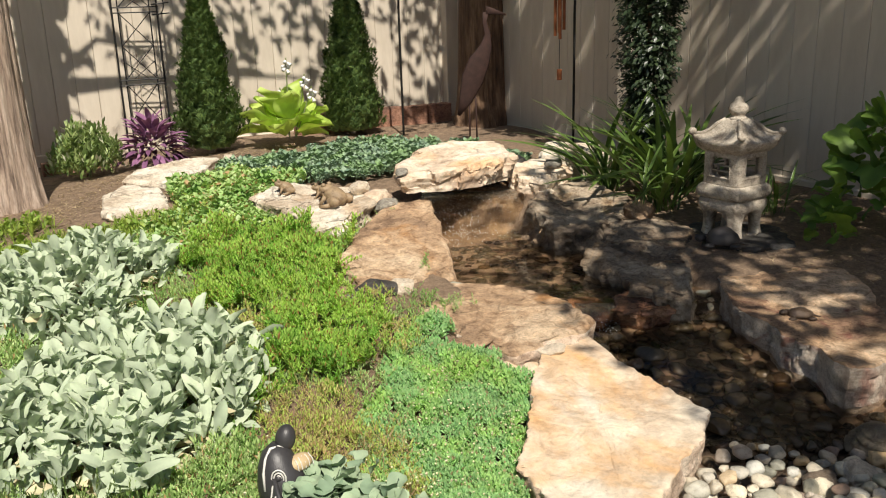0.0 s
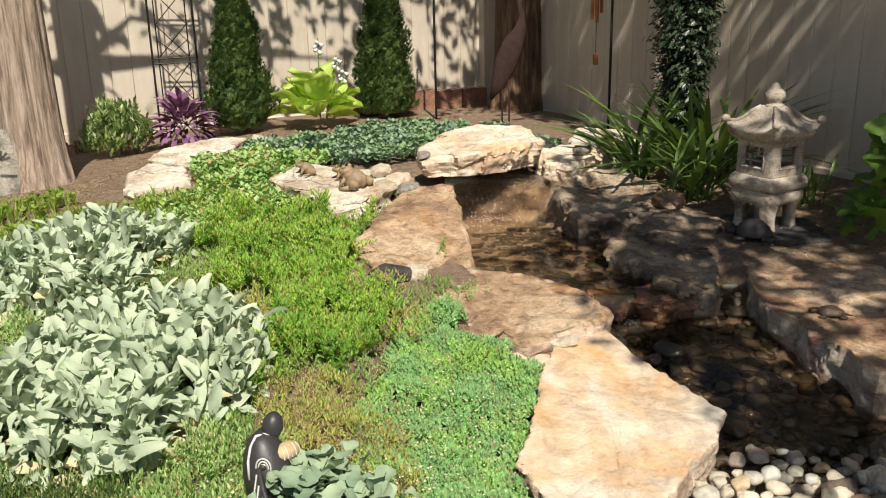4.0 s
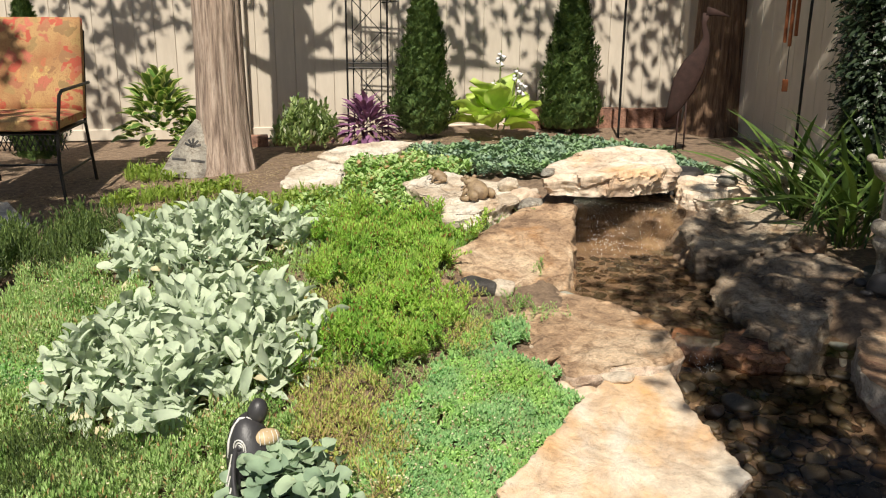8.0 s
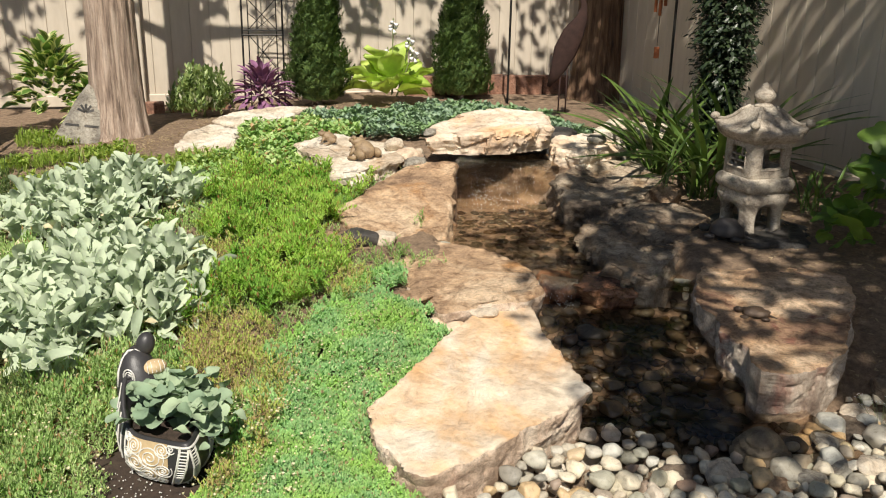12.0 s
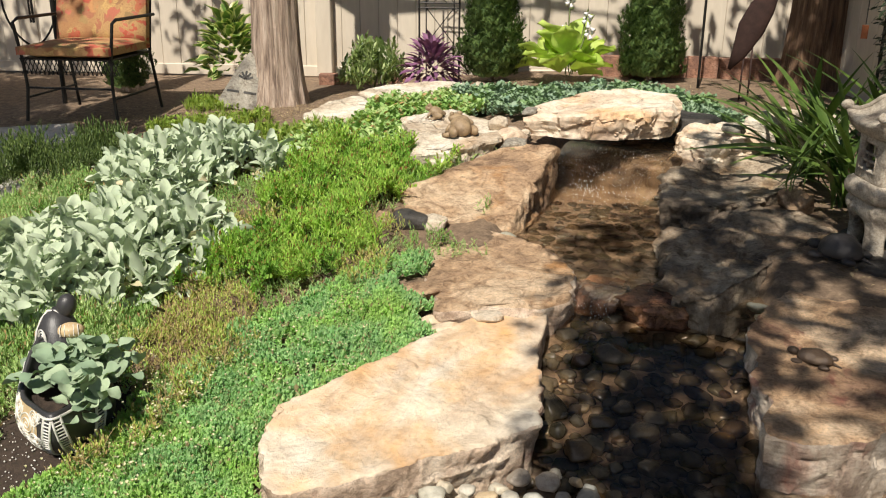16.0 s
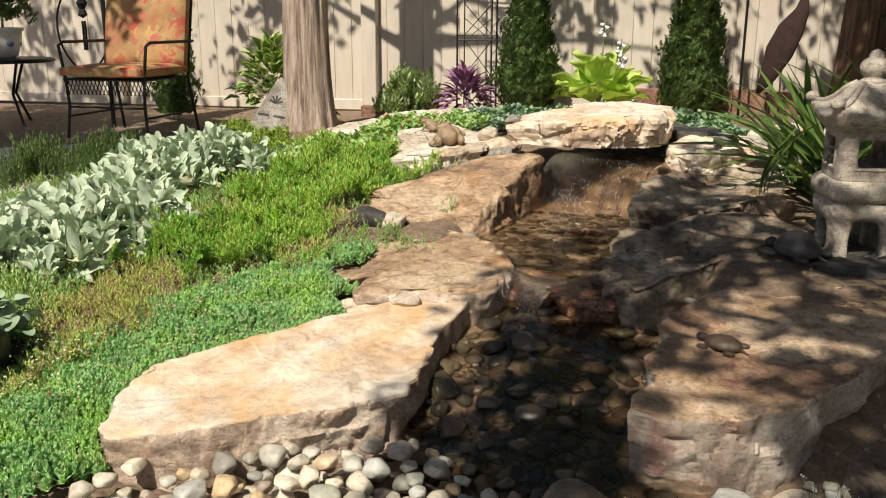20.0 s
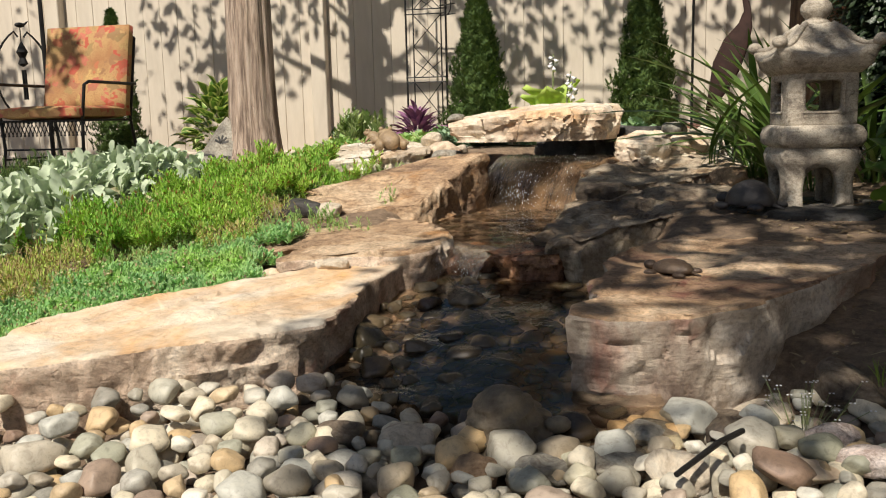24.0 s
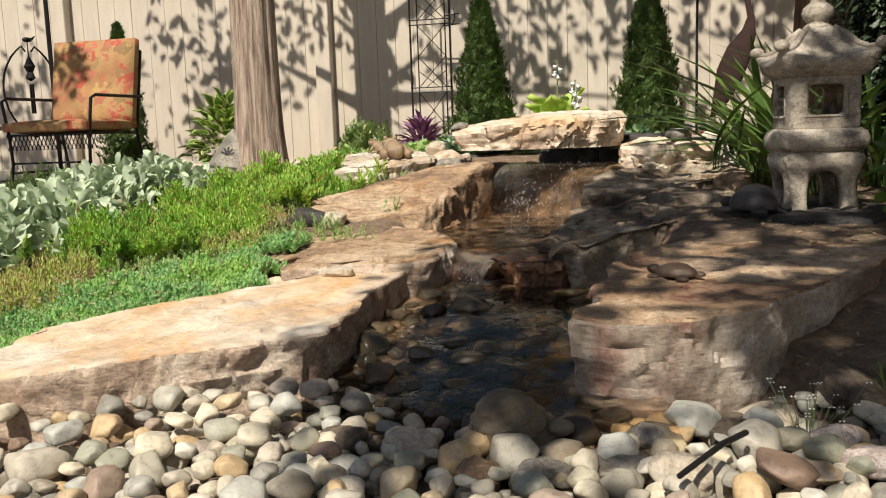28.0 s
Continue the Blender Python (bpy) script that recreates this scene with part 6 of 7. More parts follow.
def garden_chair(m):
    C = thing("garden_chair", m, "black wrought iron garden chair with orange paisley cushions", "chair")

    def cushion(sx, sy, sz):
        bm = box(sx, sy, sz)
        bmesh.ops.subdivide_edges(bm, edges=bm.edges[:], cuts=7, use_grid_fill=True)
        for v in bm.verts:
            fx, fy = 1 - (2 * v.co.x / sx) ** 4, 1 - (2 * v.co.y / sy) ** 4
            v.co.z *= 0.55 + 0.45 * max(0, fx) ** 0.4 * max(0, fy) ** 0.4
            v.co.z += 0.004 * noise.noise(v.co * 9)
        return bm

    ob = part("seat_cushion", cushion(0.58, 0.54, 0.085), M["paisley"], C, "orange paisley seat cushion", True)
    ob.matrix_local = pose(0, -0.02, 0.42)
    ob = part("back_cushion", cushion(0.60, 0.56, 0.09), M["paisley"], C, "orange paisley back cushion", True)
    ob.matrix_local = pose(0, 0.26, 0.70, 78, 0, 0)
    for s in (-1, 1):
        part("front_leg", tube([(0.29 * s, -0.27, 0.0), (0.27 * s, -0.25, 0.2), (0.28 * s, -0.25, 0.37)], 0.010, 8), M["iron"], C)
        part("rear_leg", tube([(0.29 * s, 0.34, 0.0), (0.28 * s, 0.26, 0.37), (0.29 * s, 0.36, 0.90)], 0.010, 8), M["iron"], C)
        part("arm", tube([(0.28 * s, -0.25, 0.37), (0.31 * s, -0.25, 0.58), (0.31 * s, -0.20, 0.60), (0.31 * s, 0.30, 0.60)], 0.010, 8), M["iron"], C)
        part("brace", tube([(0.28 * s, -0.26, 0.14), (0.28 * s, 0.30, 0.14)], 0.007, 6), M["iron"], C)
    part("front_rail", tube([(-0.28, -0.25, 0.20), (0.28, -0.25, 0.20)], 0.007, 6), M["iron"], C)
    part("back_rail", tube([(-0.29, 0.36, 0.90), (0, 0.37, 0.92), (0.29, 0.36, 0.90)], 0.010, 8), M["iron"], C)
    bm = bmesh.new()
    for k in range(22):
        x = -0.29 + 0.58 * k / 21
        tube([(x, -0.255, 0.28), (x + 0.04, -0.256, 0.37)], 0.003, 5, bm)
        tube([(x + 0.04, -0.258, 0.28), (x, -0.259, 0.37)], 0.003, 5, bm)
    mesh_part = part("mesh_apron", bm, M["iron"], C)
    mesh_part["kind"] = "stuff"
    part("seat_pan", box(0.58, 0.54, 0.012, (0, 0, 0.372), 0.004), M["iron"], C)


garden_chair(pose(-3.24, 4.36, 0.225, 0, 0, 27))

# hook stand with chime
K = thing("hook_stand", pose(-3.95, 4.45, land(-3.95, 4.45)), "black scrolled iron hook stand with a bird on top", "hook stand")
part("pole", tube([(0.05, 0.13, -0.05), (0.05, 0.13, 1.9)], 0.016, 8), M["iron"], K)
for s in (-1, 1):
    part("scroll", tube([(0, 0.02 * s, 0.98)] + [(0, s * (0.02 + 0.17 * math.sin(a)), 0.86 + 0.17 * math.cos(a) - 0.09 * a) for a in np.linspace(0.15, 3.3, 14)], 0.007, 7), M["iron"], K)
bm = ball(bmesh.new(), (0, 0, 1.06), 0.022, (0.8, 1.6, 0.8), n=2)
tube([(0, 0.03, 1.065), (0, 0.06, 1.09)], [0.01, 0.002], 5, bm)
tube([(0, 0, 0.97), (0, 0, 1.05)], 0.004, 5, bm)
part("bird_finial", bm, M["iron"], K, smooth=True)
part("ornament", merge(lathe([(0.004, 0.78), (0.035, 0.80), (0.02, 0.84), (0.04, 0.88), (0.004, 0.95)], 8), tube([(0, 0, 0.95), (0, 0, 0.99)], 0.004, 5)), M["iron"], K)
for k in range(3):
    part("chime_pipe", tube([(0.015 * k - 0.015, 0.012 * (k % 2), 0.56), (0.015 * k - 0.015, 0.012 * (k % 2), 0.76)], 0.007, 7), M["iron"], K)

# table and pot
B = thing("side_table", pose(-4.75, 4.20, land(-4.75, 4.20)), "dark round metal garden table", "table")
part("tabletop", lathe([(0.34, 0.48), (0.36, 0.49), (0.36, 0.505), (0.34, 0.51)], 32), M["iron"], B, smooth=True)
for k in range(3):
    a = k * 2.1
    part("leg", tube([(0.25 * math.cos(a), 0.25 * math.sin(a), 0), (0.1 * math.cos(a), 0.1 * math.sin(a), 0.25), (0.22 * math.cos(a), 0.22 * math.sin(a), 0.48)], 0.011, 7), M["iron"], B)
P = thing("flower_pot", pose(-4.70, 4.20, land(-4.70, 4.20) + 0.51), "white glazed pot with blue flowers on the table", "pot")
part("pot", lathe([(0.07, 0), (0.09, 0.02), (0.12, 0.12), (0.13, 0.19), (0.145, 0.20), (0.145, 0.22), (0.125, 0.22), (0.11, 0.17)], 28), M["white_line"], P, smooth=True)
M["pot_blue"] = plain("blue_glaze", (0.12, 0.17, 0.32), 0.35)
for k in range(6):
    part("painted_flower", ball(bmesh.new(), (0.113 * math.cos(k * 1.05), 0.113 * math.sin(k * 1.05), 0.11), 0.028, (0.3, 1, 1), Matrix.Rotation(k * 1.05, 4, "Z"), n=2), M["pot_blue"], P)
dense_bush("potted_conifer", -4.70, 4.20, 0.2, 0.55, 500, M["arborvitae"], "dark green bushy conifer in the white pot", 13, SPRAY, (1.0, 1.8), 0.70)


# bird-shaped planter
def planter():
    """A boat-shaped pot: high stern drawn up into a neck and a rounded head, low pointed tail."""
    px, py = -0.198, 2.150
    T = thing("bird_planter", pose(px, py, land(px, py) - 0.006, 0, 0, 49), "black bird-shaped planter painted with white swirls", "planter")
    WALL = [(0.0, 0.50), (0.06, 0.66), (0.2, 0.84), (0.4, 0.97), (0.6, 1.0), (0.8, 0.95), (0.94, 0.88), (1.0, 0.85)]
    COLS = 64

    def radius(p):
        for (p0, k0), (p1, k1) in zip(WALL, WALL[1:]):
            if p <= p1:
                return k0 + (k1 - k0) * (p - p0) / (p1 - p0)
        return WALL[-1][1]

    def rim_height(a):
        return 0.142 + 0.085 * max(0.0, math.sin(a - radians(34))) ** 3 + 0.016 * max(0.0, -math.sin(a)) ** 4

    def skin(a, p, out=0.0, k=None):
        c, q = math.cos(a), math.sin(a)
        k = radius(p) if k is None else k
        w = 0.116 * (1 - 0.26 * max(0.0, -q) ** 3)
        reach = 0.150 + 0.060 * max(0.0, -q) ** 6 * p
        return ((k * w + out) * c, (k * reach + out) * q - 0.02 * max(0.0, -q) ** 2 + 0.028 * max(0.0, q) ** 2 * p * p, rim_height(a) * p)

    rows = [(p, None) for p in np.linspace(0, 1, 18)] + [(1.015, 0.81), (1.0, 0.77), (0.93, 0.75)]
    vs = [skin(a, 0.0, 0.0, 0.01) for a in np.linspace(0, 2 * math.pi, COLS, endpoint=False)]
    for p, k in rows:
        vs += [skin(a, p, 0.0, k) for a in np.linspace(0, 2 * math.pi, COLS, endpoint=False)]
    for k in (0.70, 0.4, 0.01):
        for a in np.linspace(0, 2 * math.pi, COLS, endpoint=False):
            x, y, z = skin(a, 0.8, 0.0, k)
            vs.append((x, y, 0.122 + 0.004 * noise.noise(Vector((x * 60, y * 60, 0)))))
    body = grid_mesh("body", vs, len(rows) + 4, COLS)
    body.materials.append(M["black_glaze"])
    body.materials.append(M["potting"])
    for f in body.polygons:
        if f.index // COLS > len(rows):
            f.material_index = 1
    link("body", body, None, T)

    # head: a hooded lobe with a rounded knob, an ochre throat below it
    part("head", tube([(-0.018, 0.120, 0.150), (-0.022, 0.134, 0.200), (-0.022, 0.142, 0.236), (-0.018, 0.146, 0.262), (-0.010, 0.144, 0.280)], [0.066, 0.060, 0.050, 0.038, 0.022], 22), M["black_glaze"], T, smooth=True)
    part("knob", ball(bmesh.new(), (0.004, 0.142, 0.292), 0.026, (0.95, 0.95, 1.3), pose(0, 0, 0, 0, 16, 0)), M["black_glaze"], T, "glossy black rounded knob", True)
    part("throat", ball(bmesh.new(), (0.012, 0.104, 0.238), 0.030, (1.15, 0.8, 0.7)), M["gold_glaze"], T, "ochre painted throat", True)
    for k in range(5):
        part("throat_line", tube([(-0.010 + 0.011 * k, 0.0795, 0.232), (-0.010 + 0.011 * k, 0.083, 0.247), (-0.008 + 0.010 * k, 0.096, 0.2575)], 0.0011, 5), M["white_line"], T)
    crest = [(-0.080, 0.122, 0.195), (-0.074, 0.132, 0.232), (-0.060, 0.140, 0.262), (-0.042, 0.142, 0.283), (-0.024, 0.134, 0.284), (-0.012, 0.124, 0.274)]
    part("crest_line", tube(crest, 0.0034, 7), M["white_line"], T, smooth=True)
    for r in (0.006, 0.012, 0.018):
        part("eye_ring", tube([(-0.056 - 0.011 * math.cos(a) * r / 0.018, 0.098 + 0.013 * r / 0.018 * math.cos(a), 0.226 + r * 1.25 * math.sin(a)) for a in np.linspace(0, 2 * math.pi, 18)], 0.0020, 6), M["white_line"], T)
    part("eye", ball(bmesh.new(), (-0.055, 0.100, 0.226), 0.009, n=2), M["black_glaze"], T, smooth=True)

    # long stripes down the flank, under the head
    for k in range(7):
        a = radians(128 + 10 * k)
        part("white_stripe", tube([skin(a + 0.10 * math.sin(3 * p), p, 0.0012) for p in np.linspace(0.40, 0.99, 12)], 0.0022, 6), M["white_line"], T)

    # ochre panel with carved spirals
    def panel(a0, a1, p0, p1, out):
        return [skin(radians(a0 + (a1 - a0) * jj / 15), p0 + (p1 - p0) * ii / 11, out) for ii in range(12) for jj in range(16)]

    link("ochre_panel", grid_mesh("ochre_panel", panel(196, 243, 0.16, 0.97, 0.0010), 12, 16, False), M["gold_glaze"], T, "ochre painted panel")
    for a0, p0, r in ((206, 0.84, 0.020), (209, 0.55, 0.027), (225, 0.70, 0.030), (223, 0.36, 0.026), (238, 0.50, 0.020), (237, 0.86, 0.018), (211, 0.27, 0.018), (236, 0.24, 0.014), (198, 0.68, 0.013), (199, 0.40, 0.014), (196, 0.93, 0.011)):
        pts = []
        for a in np.linspace(0.6, 6.2 * math.pi, 56):
            rr = r * a / (6.2 * math.pi)
            pts.append(skin(radians(a0) + rr * math.cos(a) / 0.118, max(0.04, min(0.985, p0 + rr * math.sin(a) / 0.135)), 0.0018))
        part("white_swirl", tube(pts, 0.0016, 5), M["white_line"], T)

    # folded wings meeting on the tail: pale bands with cross lines round dark fields
    for edge, step in ((249, 1), (291, -1), (316, 1)):
        part("wing_edge", tube([skin(radians(edge + step * 9 * f * f), 0.08 + 0.89 * f, 0.0016) for f in np.linspace(0, 1, 14)], 0.0036, 6), M["white_line"], T)
        part("wing_edge", tube([skin(radians(edge + step * (11 + 9 * f * f)), 0.08 + 0.84 * f, 0.0016) for f in np.linspace(0, 1, 14)], 0.0028, 6), M["white_line"], T)
        for q in range(15):
            f = 0.05 + 0.062 * q
            part("wing_line", tube([skin(radians(edge + step * (1 + 9 * f * f)), 0.08 + 0.88 * f, 0.0014), skin(radians(edge + step * (10 + 9 * f * f)), 0.06 + 0.86 * f + 0.03, 0.0014)], 0.0018, 5), M["white_line"], T)
    part("wing_edge", tube([skin(radians(a), 0.95, 0.0016) for a in range(244, 322, 4)], 0.0032, 6), M["white_line"], T)
    for a0, p0 in ((262, 0.10), (282, 0.10), (272, 0.14), (246, 0.90)):
        part("white_swirl", tube([skin(radians(a0) + 0.011 * b / 12 * math.cos(b) / 0.13, max(0.03, min(0.98, p0 + 0.011 * b / 12 * math.sin(b) / 0.15)), 0.0018) for b in np.linspace(0.5, 12, 26)], 0.0019, 5), M["white_line"], T)


planter()
M["succulent"] = leaf("succulent_leaf", (0.20, 0.30, 0.20), (0.36, 0.46, 0.31), gloss=0.8, trans=0.1, per="object", scale=10)
SUCC = [template_mesh("leaf", oval(0.05, 0.046, 0.4, 0.1 + 0.2 * k, 0.12, k), M["succulent"]) for k in range(3)]
_r = random.Random(8)
for k, (x, y, n) in enumerate(((-0.20, 2.22, 26), (-0.13, 2.16, 26), (-0.065, 2.125, 24), (-0.19, 2.15, 22), (-0.02, 2.09, 20), (-0.13, 2.24, 18), (-0.235, 2.19, 22), (-0.17, 2.19, 22), (-0.25, 2.135, 18), (-0.20, 2.105, 16))):
    S = thing("succulent", pose(x - 0.02, y + 0.02, land(-0.2, 2.1) + 0.108, 0, 0, 50 * k), "grey-green round-leaved succulent in the bird planter", "succulent", "succulents in the planter")
    for j in range(n):
        ob = new("leaf", _r.choice(SUCC))
        ob.parent = S
        s = _r.uniform(0.7, 1.15)
        h = 0.02 + 0.08 * j / n
        ob.matrix_local = pose(_r.gauss(0, 0.022), _r.gauss(0, 0.022), h, 0, 0, j * 137.5) @ pose(0.004, 0, 0, _r.uniform(-25, 25), -_r.uniform(-15, 55), 0) @ Matrix.Scale(s, 4)


# loose stones
def loose(name, x, y, size, material, seed, label, squash=1.0, lift=0.3, yaw=None):
    me = pebble_mesh(name, seed, 4, 0.68, (0.78, 1.05))
    me.transform(Matrix.Diagonal((size, size, size * squash, 1)))
    for v in me.vertices:
        v.co += v.normal * size * 0.02 * noise.fractal(v.co / size * 5 + Vector((seed, 0, 0)), 1.0, 2.0, 3)
    me.materials.append(material)
    ob = new(name, me)
    rnd = random.Random(seed)
    ob.matrix_world = pose(x, y, on(x, y) + size * lift * 0.5, rnd.uniform(-12, 12), rnd.uniform(-12, 12), rnd.uniform(0, 360) if yaw is None else yaw)
    return tagged(ob, label, "stone", "loose stones")


loose("rounded_stone", -0.125, 3.66, 0.10, M["white"], 301, "smooth cream rounded stone between the boulders")
loose("dark_stone", -0.225, 3.63, 0.15, M["darkstone"], 302, "dark grey wedge stone beside the sloping boulder", 0.8, 0.2)
loose("small_stone", -0.30, 3.58, 0.07, M["slate"], 303, "small grey stone in the sedum")
loose("small_stone", -0.34, 3.62, 0.07, M["tan"], 304, "small tan stone in the sedum")
loose("stacked_stone", -0.29, 4.52, 0.16, M["cap"], 305, "cream angular stone beside the cap stone", 0.9, 0.5)
loose("stacked_stone", -0.24, 4.46, 0.12, M["slate"], 306, "grey angular stone under the cap stone", 0.9, 0.6)
loose("stacked_stone", -0.36, 4.62, 0.10, M["slate"], 307, "small grey stone beside the cap stone", 1, 0.6)
loose("stacked_stone", -0.38, 4.54, 0.10, M["white"], 308, "pale stone beside the frog statue", 1, 0.5)
loose("stacked_stone", -0.28, 4.60, 0.10, M["white"], 309, "pale stone under the cap stone's edge", 1, 0.6)
loose("small_stone", -0.16, 4.44, 0.08, M["slate"], 310, "small dark stone on the sloping boulder", 0.6, 0.4)
loose("small_stone", 0.34, 3.06, 0.08, M["slab"], 311, "small pale stone wedged beside the slab", 0.7)
loose("small_stone", 0.27, 3.08, 0.06, M["slab"], 312, "small cream stone in the sedum", 0.8)
loose("small_stone", 0.42, 3.16, 0.09, M["white"], 313, "pale stone between slab and boulder", 0.6, 0.1)
loose("flat_stone", 0.14, 3.22, 0.20, M["tan"], 314, "flat tan stone half covered by sedum", 0.4, 0.1)
loose("round_stone", 1.63, 3.06, 0.10, M["white"], 315, "smooth cream round stone beside the turtle boulder", 0.8, 0.6)
loose("round_stone", 1.52, 2.84, 0.11, M["slate"], 316, "grey round stone at the foot of the boulder", 0.9, 0.5)
loose("round_stone", 1.60, 2.96, 0.11, M["grey"], 317, "brown-grey stone at the foot of the boulder", 0.9, 0.4)
loose("round_stone", 1.74, 3.14, 0.13, M["grey"], 318, "shaded brown stone behind the cobbles", 0.8, 0.4)
loose("cobble_stone", 1.22, 2.56, 0.095, M["white"], 319, "large cream cobble at the creek's mouth", 0.8, 0.7)
loose("cobble_stone", 1.10, 2.53, 0.085, M["grey"], 320, "large brown cobble at the creek's mouth", 0.9, 0.7)
loose("cobble_stone", 1.36, 2.56, 0.08, M["tan"], 321, "tan cobble at the creek's mouth", 0.8, 0.7)
loose("cobble_stone", 1.44, 2.62, 0.085, M["slate"], 322, "speckled grey cobble at the creek", 0.8, 0.7)
loose("cobble_stone", 1.52, 2.72, 0.085, M["slate"], 323, "speckled grey rounded cobble", 0.9, 0.7)
loose("cobble_stone", 1.62, 2.72, 0.09, M["white"], 324, "big cream rounded cobble", 0.8, 0.8)
loose("quartz_stone", 1.76, 2.97, 0.085, M["quartz"], 325, "pinkish white quartz stone", 1.0, 0.9)
loose("quartz_stone", 1.66, 2.91, 0.06, M["quartz"], 326, "small pinkish white quartz stone", 1.2, 1.1)
loose("quartz_stone", 1.83, 2.92, 0.08, M["quartz"], 327, "white quartz stone at the path edge", 0.9, 0.9)
loose("flat_cobble", 1.75, 2.84, 0.10, M["slab"], 328, "broad pale flat stone among the cobbles", 0.5, 0.6)
loose("far_pebble", -1.40, 6.0, 0.12, M["white"], 329, "cream rounded stone at the end of the border", 0.9, 0.5)
loose("bank_stone", 0.98, 4.52, 0.13, M["tan"], 330, "pinkish stone under the strap leaves", 0.9, 0.5)
loose("bank_stone", 0.82, 5.10, 0.12, M["white"], 331, "pale stone beside the strap leaves", 0.8, 0.5)
loose("bank_stone", 0.60, 4.90, 0.10, M["slate"], 332, "grey stone on the bank", 0.8, 0.5)
tagged(part("stick", tube([(1.66, 2.62, 0.075), (1.67, 2.74, 0.085), (1.675, 2.82, 0.08)], [0.0042, 0.0048, 0.0048], 9), M["iron"]), "black hose end lying on the cobbles", "hose")

# tiny white flowers by the cobbles
F = thing("white_flowers", pose(1.70, 3.04, 0.03), "thin stems of tiny white flowers by the cobbles", "flower")
_r = random.Random(77)
for k in range(30):
    a, r, h = _r.uniform(0, 6.28), _r.uniform(0, 0.075), _r.uniform(0.03, 0.08)
    tip = (r * 1.4 * math.cos(a), r * 1.4 * math.sin(a), h)
    st = part("flower_stem", tube([(r * 0.7 * math.cos(a), r * 0.7 * math.sin(a), 0), tip], 0.0006, 4), M["stem"], F)
    for j in range(2):
        part("flower", ball(bmesh.new(), (tip[0] + 0.008 * j, tip[1] - 0.006 * j, tip[2] + 0.003 * j), 0.0021, (1, 1, 0.6), n=1), M["petal"], st)


# ---- falling water ----
def falls_material():
    m, t, b = nodes_of("falling_water")
    b.inputs["Base Color"].default_value = (0.9, 0.86, 0.78, 1)
    b.inputs["Transmission Weight"].default_value = 1.0
    b.inputs["IOR"].default_value = 1.12
    b.inputs["Roughness"].default_value = 0.03
    bump(t, b, noise_tex(t, coords(t), 40, 4, 0.6, (2.5, 1, 0.5)), 1.0, 0.02)
    return m


M["falls"] = falls_material()
M["foam"] = plain("foam", (0.85, 0.84, 0.80), 0.25, 0, 0.1)


def fall(name, x0, x1, ytop, ztop, ybot, zbot, slant, seed, label):
    vs, rows, cols = [], 16, 34
    for i in range(rows):
        f = i / (rows - 1)
        for j in range(cols):
            g = j / (cols - 1)
            x = x0 + (x1 - x0) * g
            n = noise.noise(Vector((x * 16, f * 1.5, seed)))
            vs.append((x, ytop + (ybot - ytop) * f ** 0.6 + slant * (x - x0) + 0.014 * n * (0.4 + f), ztop + (zbot - ztop) * f ** 1.5 + 0.004 * n))
    ob = link(name, grid_mesh(name, vs, rows, cols, False), M["falls"])
    ob.visible_shadow = False
    return tagged(ob, label, "water", kind="structure")


fall("water_fall", -0.08, 0.40, 4.70, 0.392, 4.46, 0.178, 0.12, 1, "thin clear sheet of water falling under the cap stone")
fall("water_weir", 0.55, 0.70, 3.58, 0.19, 3.44, 0.10, -0.1, 2, "thin water spilling over the weir stone")
_r = random.Random(66)
drops = []
octa = ([(1, 0, 0), (-1, 0, 0), (0, 1, 0), (0, -1, 0), (0, 0, 1), (0, 0, -1)], [(0, 2, 4), (2, 1, 4), (1, 3, 4), (3, 0, 4), (2, 0, 5), (1, 2, 5), (3, 1, 5), (0, 3, 5)])
for _ in range(420):
    u = _r.random()
    if u < 0.45:
        p = (_r.uniform(-0.06, 0.38), _r.uniform(4.42, 4.56), _r.uniform(0.19, 0.36))
    elif u < 0.75:
        p = (_r.uniform(-0.06, 0.40), _r.uniform(4.6, 4.66), 0.385 + _r.uniform(-0.02, 0.012))
    else:
        p = (_r.choice((0.56, 0.66)) + _r.gauss(0, 0.02), _r.uniform(3.40, 3.48), _r.uniform(0.11, 0.17))
    s = _r.uniform(0.0006, 0.0019)
    drops.append((0, *p, s, s, s * _r.uniform(1, 2.2), 0, 0))
for _ in range(90):
    s = _r.uniform(0.0008, 0.0024)
    drops.append((0, 0.12 + _r.gauss(0, 0.05), 4.47 + _r.gauss(0, 0.02), 0.235 + _r.gauss(0, 0.028), s, s, s * _r.uniform(1, 2.4), 0, 0))
tagged(link("water_drops", joined("water_drops", [octa], drops, M["foam"]), None), "bright drops and splashes of falling water", "water", kind="stuff")
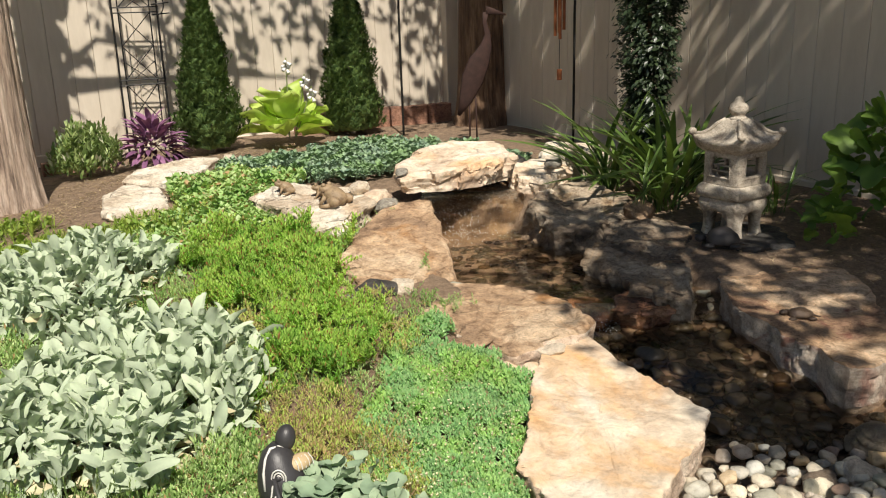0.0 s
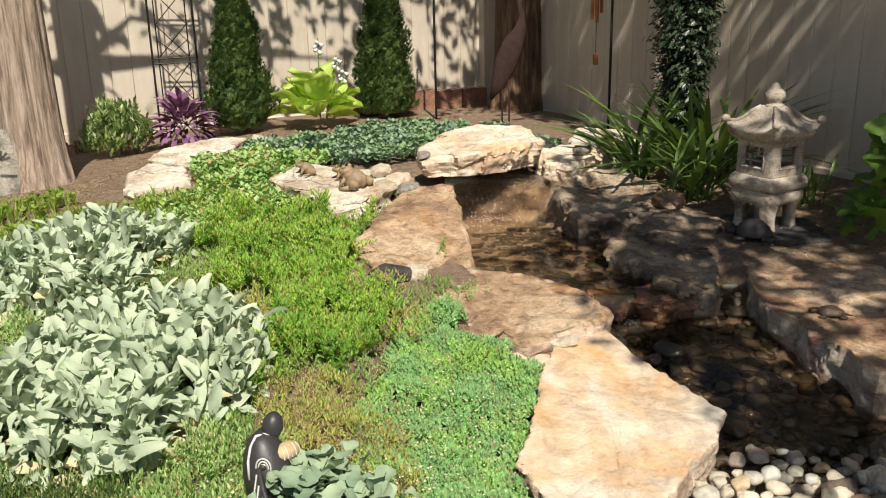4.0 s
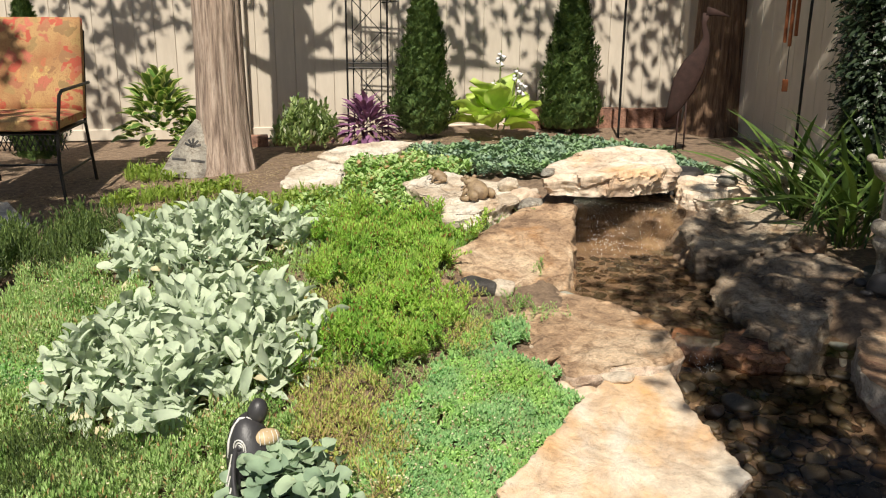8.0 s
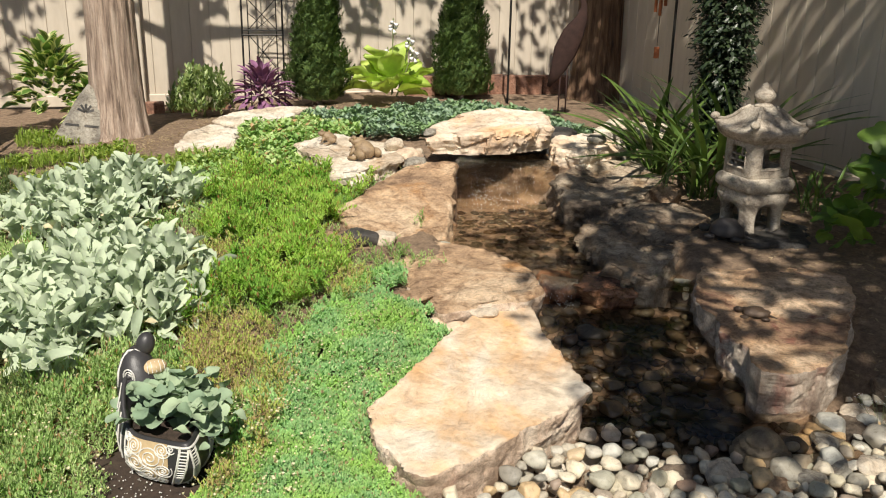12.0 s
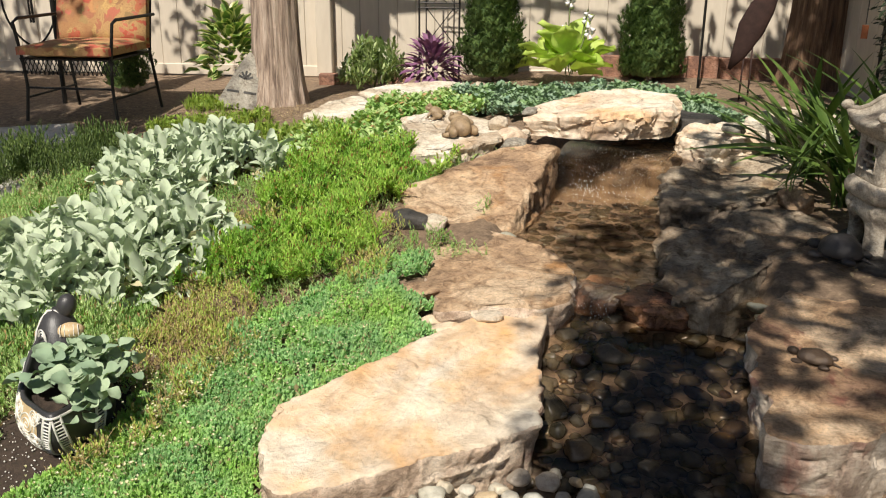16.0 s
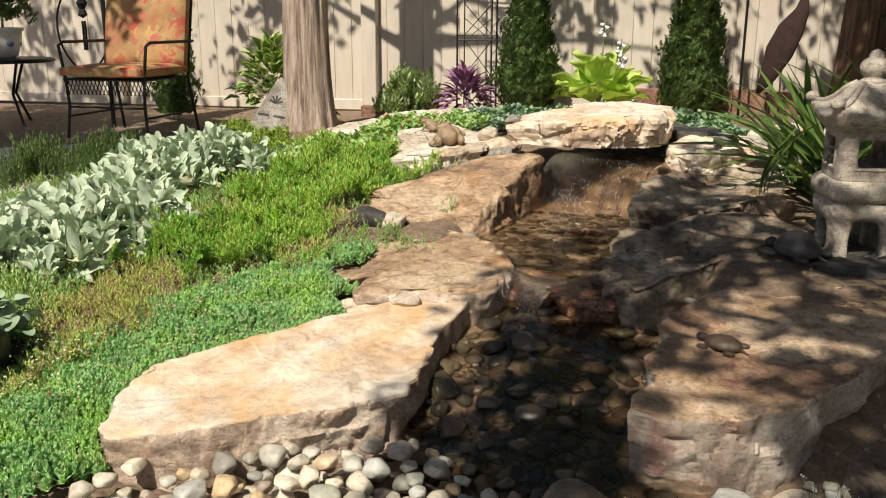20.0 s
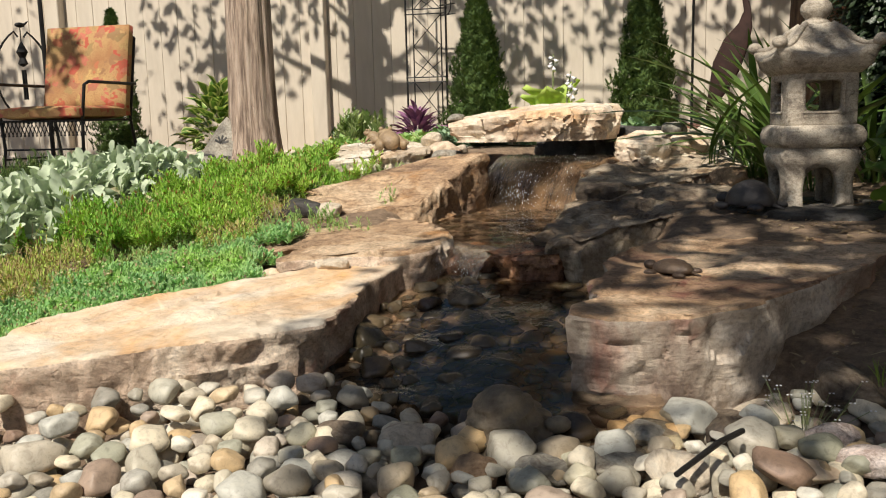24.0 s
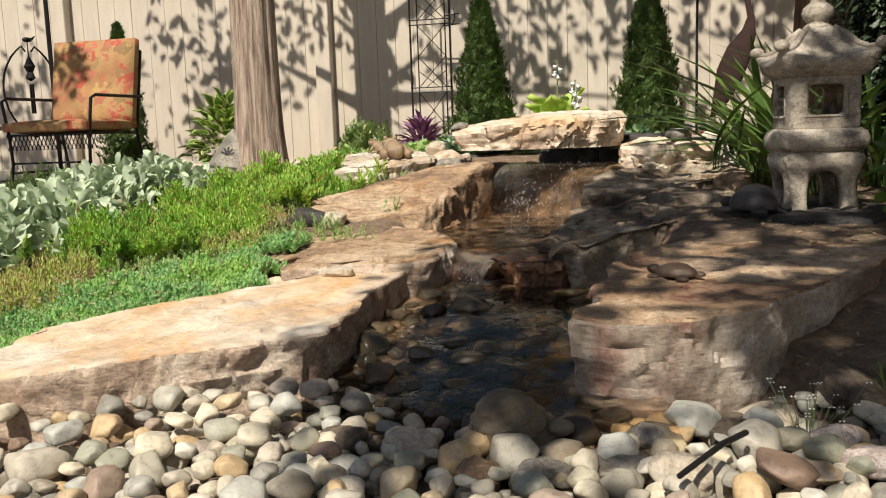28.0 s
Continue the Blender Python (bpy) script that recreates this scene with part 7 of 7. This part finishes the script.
# ---- litter on the soil ----
M["litter"] = leaf("dry_litter", (0.20, 0.13, 0.07), (0.50, 0.40, 0.26), gloss=0.9, trans=0.1)
CHIP = [blade(0.035, 0.012, 0.1, 0.3, 2), blade(0.022, 0.016, 0.1, 0.4, 2, 1.3), blade(0.06, 0.004, 0.1, 0.5, 3)]
cover("mulch", [(-2.0, 5.4, 0.9, 0.6, 30), (-2.6, 4.6, 0.9, 0.6, 20), (1.6, 4.6, 0.6, 1.0, 0), (0.9, 5.6, 0.7, 0.7, 0), (-1.2, 6.4, 1.4, 0.5, 28), (1.9, 3.4, 0.5, 0.6, 0), (-3.2, 3.9, 0.8, 0.6, 0)], 0.028, CHIP, M["litter"], "scattered mulch chips and dry leaves on the soil", 41, (0.3, 0.85), 0.2, 0.003, 0.0, "mulch")
cover("mulch", [(-0.19, 2.10, 0.24, 0.36, 28)], 0.02, CHIP, M["litter"], "dark potting soil with white grit around the planter", 42, (0.25, 0.5), 0.1, 0.003, 0.0, "mulch")

# dark potting soil round the planter
vs = []
for i in range(14):
    for j in range(40):
        a, f = 2 * math.pi * j / 40, i / 13
        e = 1 + 0.16 * noise.noise(Vector((math.cos(a) * 2, math.sin(a) * 2, 4)))
        px, py = 0.17 * f * e * math.cos(a), 0.33 * f * e * math.sin(a)
        c, s = math.cos(radians(28)), math.sin(radians(28))
        x, y = -0.20 + px * c - py * s, 2.09 + px * s + py * c
        vs.append((x, y, land(x, y) + 0.016 * (1 - f ** 4) - 0.004 * (f > 0.95) + 0.006 * noise.noise(Vector((x * 40, y * 40, 0)))))
tagged(link("potting_soil", grid_mesh("potting_soil", vs, 14, 40), M["potting"]), "dark damp potting soil around the bird planter", "soil", kind="stuff")
M["grit"] = plain("white_grit", (0.75, 0.73, 0.68), 0.8, 0, 0.1)
bits = []
_r = random.Random(91)
for _ in range(420):
    a, f = _r.uniform(0, 6.28), math.sqrt(_r.random())
    px, py = 0.17 * f * math.cos(a), 0.33 * f * math.sin(a)
    c, s = math.cos(radians(28)), math.sin(radians(28))
    x, y = -0.20 + px * c - py * s, 2.09 + px * s + py * c
    k = _r.uniform(0.0012, 0.0032)
    bits.append((0, x, y, land(x, y) + 0.018 * (1 - f ** 4) + 0.003, k, k, k, a, 0))
tagged(link("white_grit", joined("white_grit", [octa], bits, M["grit"]), None), "white grit in the potting soil", "grit", kind="stuff")
